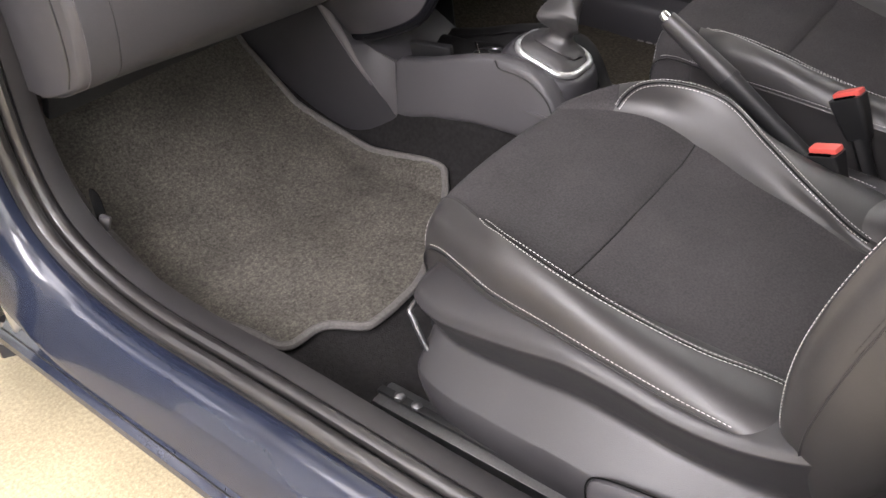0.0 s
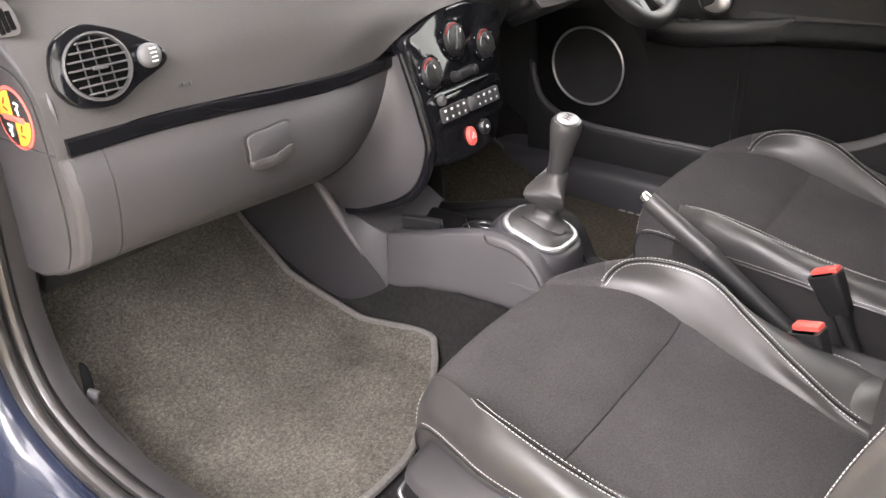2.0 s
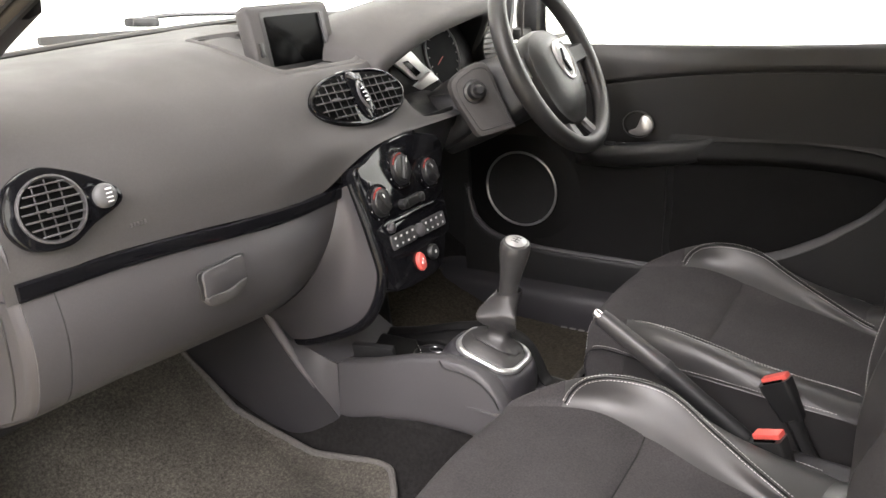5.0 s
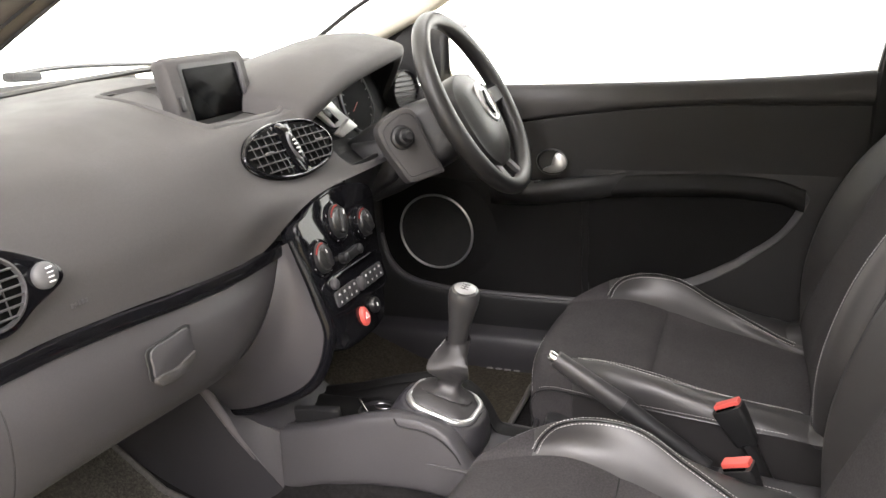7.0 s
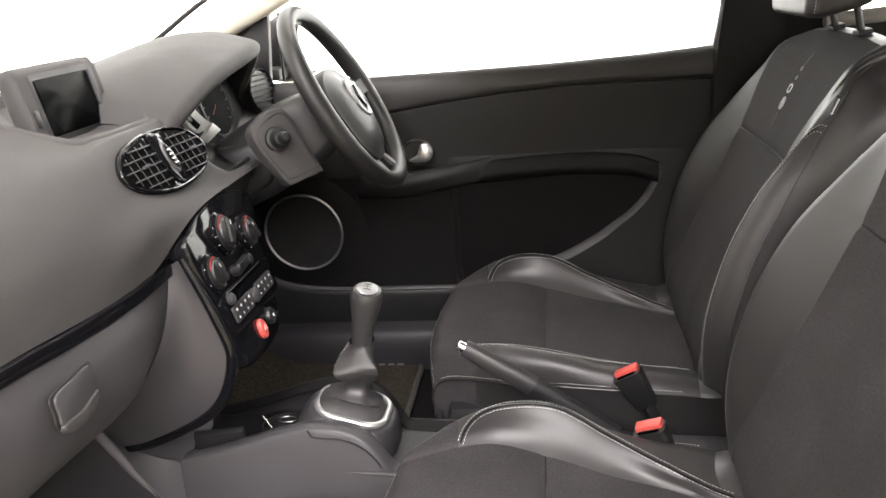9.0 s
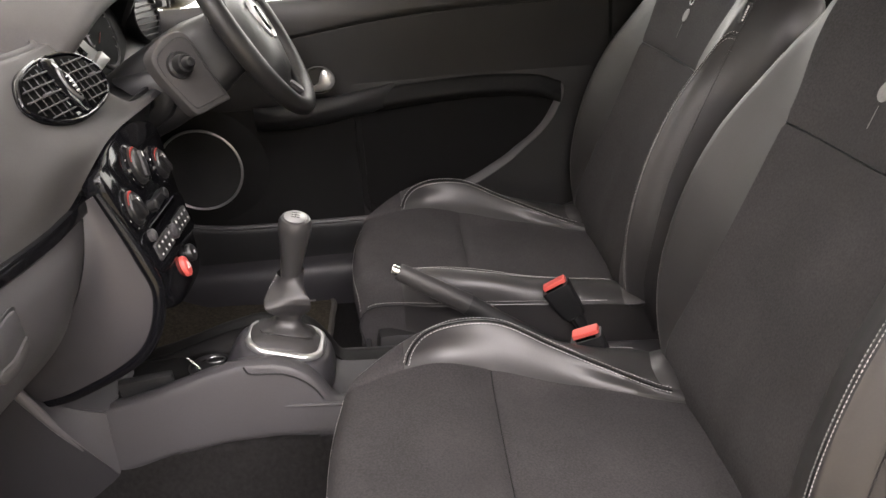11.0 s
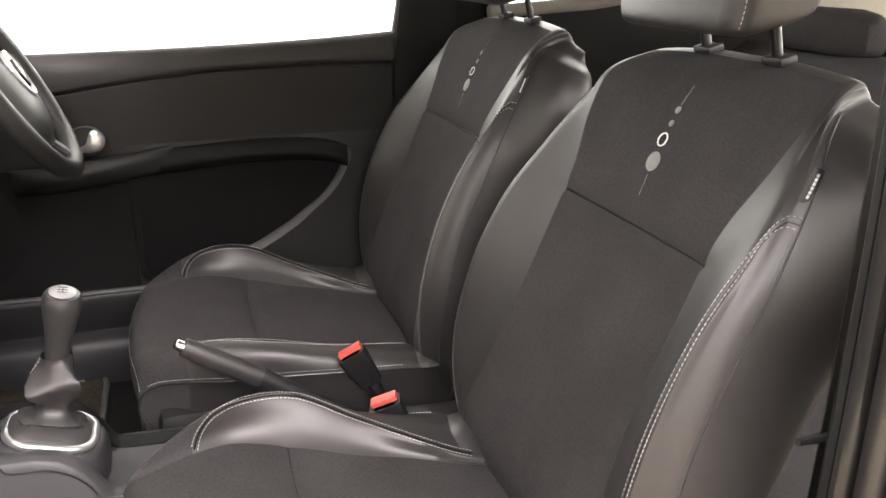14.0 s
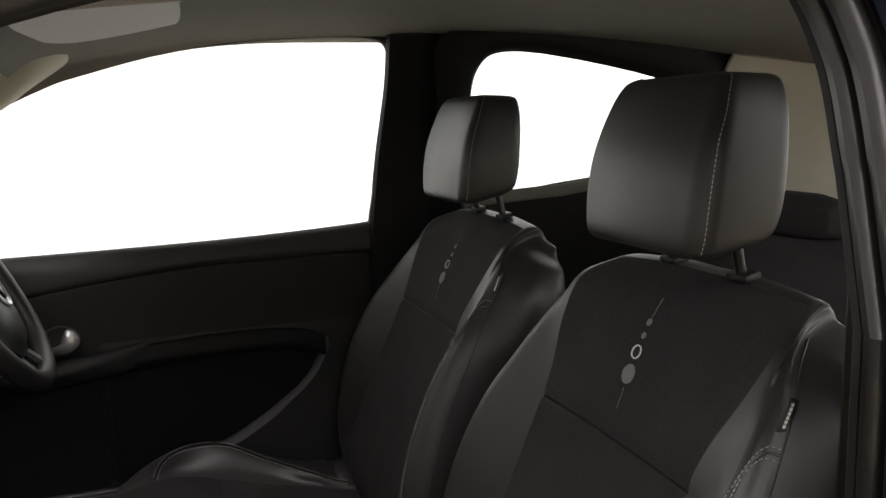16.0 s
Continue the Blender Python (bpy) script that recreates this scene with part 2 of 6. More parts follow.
PAINT = material("blue_paint", (0.0125, 0.0158, 0.029), 0.22, metal=0.0, vary=0.03, wear=0.08, coat=0.5, spec=0.3)
LINER = material("roof_lining", (0.225, 0.213, 0.196), 0.95, grain=0.5, grain_size=0.002, vary=0.08, spec=0.15)
# Paler than the lining: side light on the visor is in the colour.
VISOR = material("side_lit_visor_vinyl", (0.46, 0.44, 0.40), 0.6, grain=0.3, grain_size=0.0015, vary=0.05, kind="cells")
PILLAR = material("pillar_trim", (0.55, 0.52, 0.43), 0.7, grain=0.3, grain_size=0.0015, vary=0.05, kind="cells")
RED = material("red_plastic", (0.56, 0.085, 0.07), 0.4, vary=0.04)
REDMARK = material("red_marking", (0.26, 0.02, 0.015), 0.5)
ORANGE = material("orange_print", (0.85, 0.2, 0.02), 0.5)
WHITEINK = material("white_print", (0.75, 0.75, 0.74), 0.5)
GREYINK = material("grey_print", (0.18, 0.172, 0.17), 0.6)
SCREEN = material("dark_screen", (0.0012, 0.0012, 0.0013), 0.2, vary=0.02, spec=0.02)
MESH = material("speaker_mesh", (0.008, 0.008, 0.008), 0.7, grain=0.8, grain_size=0.002, vary=0.2)
CONCRETE = material("speckled_floor", (0.32, 0.265, 0.165), 0.5, grain=0.3, grain_size=0.0028, vary=0.22, wear=0.05, second=(0.42, 0.36, 0.24))
WALLS = material("white_wall", (0.8, 0.79, 0.77), 0.8, grain=0.1, grain_size=0.01, vary=0.02)
# Backdrops emit light themselves, standing in for brightly lit white walls.
LIGHTWALL = glow("glowing_white_backdrop", (1.0, 1.0, 0.985), 3.8)
SOFTWALL = glow("softly_glowing_backdrop", (1.0, 1.0, 0.985), 1.15)
KNOBGREY = material("gear_knob_plastic", (0.035, 0.034, 0.034), 0.3, grain=0.1, grain_size=0.001, vary=0.05)
# Matt black; also stands in for shade on door, tray, console, hood.
BLACKOUT = material("matt_black_plastic_and_shade", (0.0058, 0.0056, 0.0056), 0.6, grain=0.2, grain_size=0.0012, vary=0.1, spec=0.2)
# Near-black colour that holds the shade inside the door pocket.
POCKET = material("pocket_shade_plastic", (0.0046, 0.0044, 0.0044), 0.65, grain=0.2, grain_size=0.0012, vary=0.1, spec=0.12)
WELL = material("vent_well", (0.003, 0.003, 0.003), 0.8, spec=0.05)
WHITEPLATE = material("pale_silver_plastic", (0.62, 0.62, 0.61), 0.3, metal=0.1, vary=0.02)
KEYGREY = material("radio_key_plastic", (0.03, 0.03, 0.031), 0.45, vary=0.05)
# Dial black, lowered further for the deep shade under the hood.
DIALFACE = material("shaded_dial_face", (0.004, 0.004, 0.0045), 0.7, spec=0.05)
SILLTRIM = material("sill_plastic", (0.020, 0.0187, 0.0193), 0.45, grain=0.25, grain_size=0.001, vary=0.06, kind="cells")
CAPGREY = material("end_cap_plastic", (0.025, 0.0238, 0.0265), 0.5, grain=0.3, grain_size=0.001, vary=0.06, kind="cells")
SHIELD = material("seat_shield_plastic", (0.0248, 0.0236, 0.0248), 0.40, grain=0.3, grain_size=0.001, vary=0.06, kind="cells")
GLASS = clear_glass("clear_glass")

# ---- the studio round the car ----
tagged(part("floor", box(9, 12, 0.1, 0, pose(-0.6, 0.5, -0.05)), CONCRETE), "beige speckled concrete garage floor", "floor", kind="structure")
tagged(part("wall_east", box(0.1, 11.0, 3.4, 0, pose(3.25, 0.5, 1.7)), LIGHTWALL), "plain white studio backdrop that glows by itself", "backdrop", kind="structure")
tagged(part("wall_north", box(7.9, 0.1, 3.4, 0, pose(-0.75, 6.05, 1.7)), SOFTWALL), "plain white studio backdrop that glows by itself", "backdrop", kind="structure")
tagged(part("wall_south", box(7.9, 0.1, 3.4, 0, pose(-0.75, -5.05, 1.7)), LIGHTWALL), "plain white studio backdrop that glows by itself", "backdrop", kind="structure")
tagged(part("wall_west", box(0.1, 11.0, 3.4, 0, pose(-4.75, 0.5, 1.7)), WALLS), "plain white studio wall", "wall", kind="structure")
tagged(part("ceiling", box(9, 12, 0.1, 0, pose(-0.6, 0.5, 3.46)), WALLS), "plain white studio ceiling", "ceiling", kind="structure")

# ---- car body shell ----
body = thing("car_body", (0, 0.5, 0.2), "dark blue hatchback body with black door seals and grey trim", "car")

# passenger door opening: sill, front pillar, roof rail, rear pillar
OPENING = spline([(-0.735, 0.088, 1.12), (-0.735, 0.088, 0.80), (-0.74, 0.108, 0.52), (-0.745, 0.20, 0.412), (-0.745, 0.40, 0.396), (-0.745, 0.75, 0.396),
                  (-0.748, 1.02, 0.40), (-0.748, 1.17, 0.455), (-0.745, 1.222, 0.56), (-0.74, 1.222, 0.72), (-0.737, 1.205, 0.90), (-0.72, 1.12, 1.06),
                  (-0.70, 0.90, 1.205), (-0.675, 0.64, 1.333), (-0.655, 0.42, 1.382), (-0.65, 0.22, 1.402), (-0.660, 0.118, 1.383), (-0.678, 0.083, 1.32), (-0.70, 0.077, 1.23)], 150)
CENTRE = np.array([-0.7, 0.62, 0.9])


def along_opening(profile, closed=True, rng=None):
    """Sweeps a profile round the door opening: rows (outwards to the street, away from the opening's middle)."""
    p = OPENING
    t = np.roll(p, -1, 0) - np.roll(p, 1, 0)
    t /= np.linalg.norm(t, axis=1, keepdims=True)
    x = np.array([-1.0, 0, 0])
    nrm = np.cross(t, x)
    nrm /= np.linalg.norm(nrm, axis=1, keepdims=True)
    sign = np.sign(((p - CENTRE) * nrm).sum(1))
    nrm *= np.sign(sign.sum())
    q = p[None, :, :] + np.array([[a, b] for a, b in profile])[:, 0][:, None, None] * x + np.array([b for a, b in profile])[:, None, None] * nrm[None]
    q = q.transpose(1, 0, 2)
    q = np.take(q, range(*rng), axis=0, mode="wrap") if rng else np.concatenate([q, q[:1]])
    return sheet(q, wrap=closed)


def ring(cx, cy, r, n=9):
    w = np.linspace(0, 2 * np.pi, n, endpoint=False)
    return [(cx + r * math.cos(a), cy + r * math.sin(a)) for a in w]


TRIMP = [(-0.042, 0.07), (-0.040, 0.024), (-0.034, 0.010), (-0.016, 0.003), (0.0, 0.004), (0.004, 0.012), (0.004, 0.055)]
part("pillar_edge_trim", along_opening([(a * 0.4, b) for a, b in TRIMP], rng=(97, 175)), DARK, body)
part("inner_sill_trim", along_opening(TRIMP, rng=(24, 98)), SILLTRIM, body,
     "grey moulded plastic sill and pillar trim")
part("door_seal", along_opening(ring(0.013, 0.006, 0.010)), RUBBER, body, "black rubber door seal")
part("door_seal", along_opening(ring(0.037, 0.007, 0.011)), RUBBER, body, "black rubber door seal")
part("seal_channel", along_opening([(0.0, 0.05), (0.0, 0.012), (0.055, 0.016), (0.058, 0.05)]), RUBBER, body, "black rubber seal channel")
# painted sill and pillar outside the seals
part("painted_opening", along_opening([(0.05, 0.06), (0.05, 0.014), (0.058, 0.010), (0.075, 0.014), (0.088, 0.024), (0.10, 0.045), (0.125, 0.085), (0.127, 0.10), (0.10, 0.11)]),
     PAINT, body, "dark blue painted door opening")
# lower painted sill with its flange
sill_rows = []
for y in np.linspace(-0.6, 1.26, 24):
    sill_rows.append([(-0.80, y, 0.355), (-0.84, y, 0.335), (-0.866, y, 0.312), (-0.8755, y, 0.303), (-0.888, y, 0.2975), (-0.890, y, 0.286), (-0.872, y, 0.27), (-0.86, y, 0.22), (-0.80, y, 0.17), (-0.70, y, 0.17)])
part("sill_panel", sheet(np.array(sill_rows), thick=0.002), PAINT, body, "dark blue painted outer sill")
part("sill_joint", tube([(-0.8765, y, 0.3028) for y in np.linspace(sill_rows[0][0][1], sill_rows[-1][0][1], 12)], 0.0014, 6), SATIN, body, "dark sealed joint along the sill")
wing = [[(-0.80 - 0.005 * k, 1.26 + 0.03 * k, z) for z in np.linspace(0.17, 1.0, 14)] for k in range(3)]
wing += [[(-0.868, 1.36 + 0.12 * k, z) for z in np.linspace(0.17, 1.0, 14)] for k in range(7)]
part("front_wing", sheet(np.array(wing), flip=True, thick=0.002), PAINT, body, "dark blue painted front wing")
hinge = join(box(0.05, 0.06, 0.03, 0.006, pose(-0.835, 1.215, 0.335, 10, 20, 25)), lathe([(0.011, -0.03), (0.012, -0.027), (0.012, 0.027), (0.011, 0.03)], 16, pose(-0.86, 1.23, 0.335)))
part("door_hinge", hinge, SILVER, body, "pale painted metal door hinge")
part("hinge_bracket", box(0.03, 0.10, 0.045, 0.006, pose(-0.85, 1.25, 0.275, 0, 15, 20)), STEEL, body)
for y in (0.74, 0.93, 1.12):
    part("plug", lathe([(0.007, 0), (0.007, 0.001), (0.004, 0.003)], 14, facing((-0.8725, y, 0.30), (-1, 0, 0.25))), PAINT, body)

# floor, tunnel, toe board
fl = []
for y, z in ((-0.9, 0.40), (-0.4, 0.33), (0.2, 0.275), (0.9, 0.275), (1.12, 0.283), (1.3, 0.36), (1.48, 0.52), (1.58, 0.72)):
    fl.append([(x, y, z + h) for x, h in ((-0.72, 0.11), (-0.70, 0.02), (-0.66, 0), (-0.4, 0), (-0.19, 0.002), (-0.13, 0.03), (-0.105, 0.10), (-0.09, 0.135), (0, 0.15),
                                           (0.09, 0.135), (0.105, 0.10), (0.13, 0.03), (0.19, 0), (0.4, 0), (0.66, 0), (0.70, 0.02), (0.72, 0.11))])
part("floor_carpet", sheet(surf(fl, 50, 81), thick=0.004), CARPET, body, "black floor carpet over the centre tunnel")
for sx in (-1, 1):
    part("kick_panel", box(0.02, 0.50, 0.86, 0.006, pose(sx * 0.735, 1.50, 0.63)), DARK, body, "black footwell side panel")
part("bulkhead", box(1.46, 0.02, 0.62, 0.004, pose(0, 1.62, 0.70)), DARK, body)
part("underbody", box(1.5, 3.2, 0.03, 0.004, pose(0, 0.2, 0.20)), DARK, body)

# roof lining, curved both ways, and the windscreen header
rf = []
for y, z, w in ((0.80, 1.388, 0.60), (0.72, 1.42, 0.60), (0.45, 1.47, 0.62), (0.1, 1.485, 0.63), (-0.4, 1.475, 0.62), (-0.9, 1.43, 0.60), (-1.3, 1.36, 0.57)):
    rf.append([(k * w, y, z - d) for k, d in ((-1.06, 0.045), (-1, 0.028), (-0.85, 0.014), (-0.45, 0.004), (0, 0), (0.45, 0.003), (0.85, 0.010), (1, 0.016), (1.06, 0.022), (1.11, 0.045 if y > 0.6 else 0.027))])
part("roof_lining", sheet(surf(rf, 40, 41), thick=0.006, flip=True), LINER, body, "beige cloth roof lining")
part("roof_skin", sheet(surf([[(x, y, z + 0.035 - (0.03 if abs(x) > 0.6 else 0)) for x in (-0.71, -0.66, -0.3, 0, 0.3, 0.66, 0.71)] for y, z in ((0.78, 1.41), (0.4, 1.485), (-0.4, 1.50), (-1.35, 1.40))], 20, 31), thick=0.004), PAINT, body)


def bar_between(rows, n=24, thick=0.0):
    """A pillar: rows of cross sections, closed round."""
    return sheet(spline(rows, n), wrap=True, caps=True)


def section(c, w, d, turn=0, n=16, k=3.0):
    a = np.linspace(0, 2 * np.pi, n, endpoint=False)
    s = np.sign(np.cos(a)) * np.abs(np.cos(a)) ** (2 / k) * w / 2
    t = np.sign(np.sin(a)) * np.abs(np.sin(a)) ** (2 / k) * d / 2
    r = radians(turn)
    return np.c_[c[0] + s * math.cos(r) - t * math.sin(r), c[1] + s * math.sin(r) + t * math.cos(r), np.full(n, c[2])]


# driver-side pillars
part("front_pillar_trim", bar_between([section((0.735, 1.50, 1.04), 0.06, 0.12), section((0.715, 1.20, 1.155), 0.055, 0.10), section((0.685, 0.95, 1.285), 0.065, 0.11), section((0.625, 0.82, 1.375), 0.18, 0.13), section((0.56, 0.735, 1.435), 0.32, 0.15)]),
     PILLAR, body, "cream plastic windscreen pillar trim")
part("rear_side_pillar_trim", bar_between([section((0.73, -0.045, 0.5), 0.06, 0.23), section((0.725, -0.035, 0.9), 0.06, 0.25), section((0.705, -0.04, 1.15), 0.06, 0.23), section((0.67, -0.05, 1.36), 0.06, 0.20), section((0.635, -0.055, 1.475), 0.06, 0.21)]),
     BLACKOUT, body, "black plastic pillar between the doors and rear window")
part("window_seal", tube(spline([(0.715, 0.082, 1.04), (0.70, 0.062, 1.17), (0.68, 0.044, 1.299), (0.665, 0.030, 1.419)], 20), 0.008, 8), RUBBER, body)
part("door_frame", tube(spline([(0.755, 1.22, 1.125), (0.748, 1.10, 1.205), (0.728, 0.90, 1.325), (0.712, 0.74, 1.395)], 20), 0.019, 10), DARK, body, "black upper frame of the driver door")
part("window_seal", tube(spline([(0.665, 0.030, 1.419), (0.66, 0.045, 1.456), (0.658, 0.085, 1.471), (0.66, 0.16, 1.472), (0.665, 0.31, 1.466), (0.68, 0.51, 1.445), (0.69, 0.645, 1.416), (0.715, 0.846, 1.334), (0.735, 1.14, 1.175)], 40), 0.010, 8), RUBBER, body)
# rear side panel with the quarter window opening
q_out = loop([(-0.148, 1.30), (-0.163, 1.395), (-0.226, 1.430), (-0.40, 1.415), (-0.663, 1.364), (-0.80, 1.31), (-0.82, 1.22), (-0.62, 1.145), (-0.40, 1.115), (-0.20, 1.095), (-0.15, 1.15)], 66)
o_out = loop([(-0.06, 1.30), (-0.06, 1.46), (-0.25, 1.485), (-0.5, 1.475), (-0.8, 1.435), (-1.25, 1.30), (-1.3, 0.9), (-0.9, 0.5), (-0.4, 0.45), (-0.08, 0.5), (-0.06, 0.9)], 66)


def quarter_x(z):
    return 0.715 - 0.30 * max(0, z - 1.0) ** 1.2


rows = []
for k in np.linspace(0, 1, 9):
    pts = q_out * (1 - k) + o_out * k
    rows.append([(quarter_x(z) - (0.02 if k > 0.05 else 0.0) - 0.012 * math.sin(math.pi * k), y, z) for y, z in pts])
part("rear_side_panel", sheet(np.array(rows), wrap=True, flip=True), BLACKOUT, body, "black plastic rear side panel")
part("quarter_ledge", tube([(0.655, y, z) for y, z in ((-0.13, 1.085), (-0.4, 1.10), (-0.62, 1.128), (-0.8, 1.20))], 0.016, 10), LINER, body, "pale ledge under the rear side window")
part("rear_pillar_trim", sheet(surf([[(0.66, -0.80, 1.06), (0.64, -0.82, 1.22), (0.585, -0.82, 1.37), (0.55, -0.82, 1.42)],
                                     [(0.64, -1.0, 1.04), (0.62, -1.02, 1.2), (0.565, -1.02, 1.34), (0.53, -1.0, 1.40)],
                                     [(0.57, -1.22, 1.02), (0.56, -1.24, 1.16), (0.51, -1.22, 1.30), (0.48, -1.2, 1.37)]], 16, 16), thick=0.01), PILLAR, body, "pale cream rear pillar trim")
tailgate = sheet(surf([[(x, -1.24 - 0.25 * (1.4 - z) + 0.06 * (x / 0.6) ** 2, z) for x in np.linspace(-0.62, 0.62, 7)] for z in (0.5, 0.8, 1.0)], 14, 21), thick=0.02)
part("tailgate_trim", tailgate, DARK, body)
part("parcel_shelf", box(1.16, 0.42, 0.025, 0.008, pose(0, -1.07, 1.0, 3)), DARK, body, "black parcel shelf behind the rear seat")

# passenger-side B pillar inner trim and its belt rail
part("belt_pillar_trim", bar_between([section((-0.70, -0.036, 0.42), 0.05, 0.17), section((-0.70, -0.036, 0.8), 0.05, 0.17), section((-0.69, -0.041, 1.1), 0.045, 0.15), section((-0.655, -0.046, 1.3), 0.045, 0.14), section((-0.63, -0.046, 1.42), 0.05, 0.16)]),
     DARK, body, "black plastic pillar trim behind the passenger seat")

# glass
ws = surf([[(x * 0.98, 1.86 - 0.10 * abs(x) ** 1.6, 1.045) for x in np.linspace(-0.72, 0.72, 7)], [(x * 0.95, 1.42 - 0.10 * abs(x) ** 1.6, 1.20) for x in np.linspace(-0.72, 0.72, 7)],
           [(x * 0.91, 1.05 - 0.11 * abs(x) ** 1.6, 1.318) for x in np.linspace(-0.70, 0.70, 7)], [(x * 0.87, 0.86 - 0.10 * abs(x) ** 1.6, 1.378) for x in np.linspace(-0.69, 0.69, 7)]], 14, 19)
screen_glass = part("windscreen", sheet(ws), GLASS, body, "clear glass windscreen")
screen_glass.visible_shadow = False
quarter = part("quarter_glass", (lambda pts: ([(quarter_x(z) + 0.004, y, z) for y, z in pts], [tuple(range(len(pts)))]))(q_out), GLASS, body, "clear glass rear side window")
quarter.visible_shadow = False
part("windscreen_base_seal", tube([(x, 1.612, float(np.interp(x, [-0.7, -0.43, -0.16, 0.1, 0.3, 0.7], [1.055, 1.071, 1.085, 1.095, 1.10, 1.09])) - 0.002) for x in np.linspace(-0.72, 0.72, 37)], 0.007, 8), RUBBER, body)
part("windscreen_side_seal", tube(spline([(0.70, 1.62, 1.075), (0.68, 1.47, 1.098), (0.665, 1.378, 1.134), (0.655, 1.23, 1.221), (0.63, 1.0, 1.325), (0.57, 0.87, 1.375), (0.45, 0.80, 1.405)], 24), 0.006, 8), RUBBER, body)
part("cowl_panel", box(1.5, 0.28, 0.03, 0.01, pose(0, 1.96, 0.96, -6)), DARK, body)
part("bonnet", sheet(surf([[(x, y, z - 0.12 * (abs(x) / 0.75) ** 3) for x in np.linspace(-0.75, 0.75, 7)] for y, z in ((2.08, 0.95), (2.5, 0.88), (2.9, 0.74))], 12, 19), thick=0.004), PAINT, body)
# left windscreen pillar, close to the camera
part("windscreen_pillar", bar_between([section((-0.742, 1.14, 1.095), 0.02, 0.05), section((-0.735, 1.08, 1.13), 0.034, 0.075), section((-0.72, 1.0, 1.18), 0.045, 0.09), section((-0.695, 0.85, 1.27), 0.04, 0.07), section((-0.675, 0.70, 1.365), 0.03, 0.05)]),
     DARK, body, "black windscreen pillar trim")

wiper = thing("windscreen_wiper", (0.4, 1.9, 1.07), "grey windscreen wiper arm resting at the base of the glass", "wiper")
part("arm", tube(spline([(0.20, 1.90, 1.098), (0.35, 1.89, 1.103), (0.62, 1.87, 1.088), (0.9, 1.85, 1.06)], 16), 0.006, 8), STEEL, wiper)
part("pivot", box(0.09, 0.035, 0.022, 0.008, pose(0.225, 1.89, 1.092, 0, 4, 4)), DARK, wiper, "grey plastic pivot cap")
part("blade", box(0.62, 0.014, 0.018, 0.004, pose(0.2, 1.82, 1.072, 0, 1, 0)), RUBBER, wiper)

# ---- open passenger door: only its front edge shows ----
pdoor = thing("passenger_door", (-0.93, 1.27, 0.30), "open passenger door seen at its hinge edge", "car door")
part("inner_panel", box(0.05, 0.03, 0.62, 0.012, pose(-0.935, 1.215, 0.60, 0, 0, -30)), DARK, pdoor)
part("outer_skin", box(0.60, 0.03, 0.75, 0.012, pose(-1.24, 1.33, 0.63, 0, 0, -20)), PAINT, pdoor)

# ---- driver door ----
door = thing("driver_door", (0.74, 0.55, 0.35), "closed black driver door with speaker and storage pocket", "car door")


def belt_z(y):
    return 1.041 - 0.031 * (1 - math.exp(-2.2 * max(0.0, (y - 0.08) / 0.8)))


def crease_z(y):
    k = min(1, max(0, (y - 0.35) / 0.55))
    return 0.973 - 0.052 * k ** 1.7


ys = np.linspace(0.02, 1.32, 40)
up = []
for y in ys:
    b, c = belt_z(y), crease_z(y)
    up.append([(0.765, y, b - 0.015), (0.752, y, b - 0.001), (0.735, y, b + 0.001), (0.722, y, b - 0.012), (0.714, y, b - 0.035), (0.714, y, c + 0.010), (0.718, y, c + 0.002), (0.726, y, c - 0.004), (0.74, y, c - 0.006)])
part("top_roll", sheet(surf(up, 40, 33)), DOORP, door, "soft black padded top of the door")
mid = [[(0.738, y, crease_z(y) + 0.004), (0.724, y, crease_z(y) - 0.003), (0.7205, y, crease_z(y) - 0.010), (0.722, y, 0.88), (0.725, y, 0.83), (0.729, y, 0.785), (0.734, y, 0.765)] for y in ys]
lower = [[(0.731, y, 0.77), (0.733, y, 0.75), (0.742, y, 0.60), (0.745, y, 0.45), (0.74, y, 0.34)] for y in np.linspace(0.69, 1.32, 24)]
# Near black because little light reaches the lower door: shade in the colour.
part("lower_door_panel", sheet(surf(lower, 30, 17), thick=0.004), BLACKOUT, door, "black lower door panel, darkened for weak light")
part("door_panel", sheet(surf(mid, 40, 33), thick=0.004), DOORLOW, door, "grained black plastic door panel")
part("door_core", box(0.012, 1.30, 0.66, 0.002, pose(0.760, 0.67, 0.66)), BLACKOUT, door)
# storage pocket: a recess with a chamfered grey edge in the rear of the panel
pk = loop([(0.69, 0.775), (0.55, 0.798), (0.40, 0.806), (0.27, 0.80), (0.198, 0.770), (0.214, 0.71), (0.25, 0.662), (0.30, 0.62), (0.345, 0.585), (0.434, 0.536), (0.56, 0.503), (0.69, 0.490), (0.70, 0.62)], 91)
cy, cz = 0.45, 0.66
rim_rows, field_rows, round_rows = [], [], []
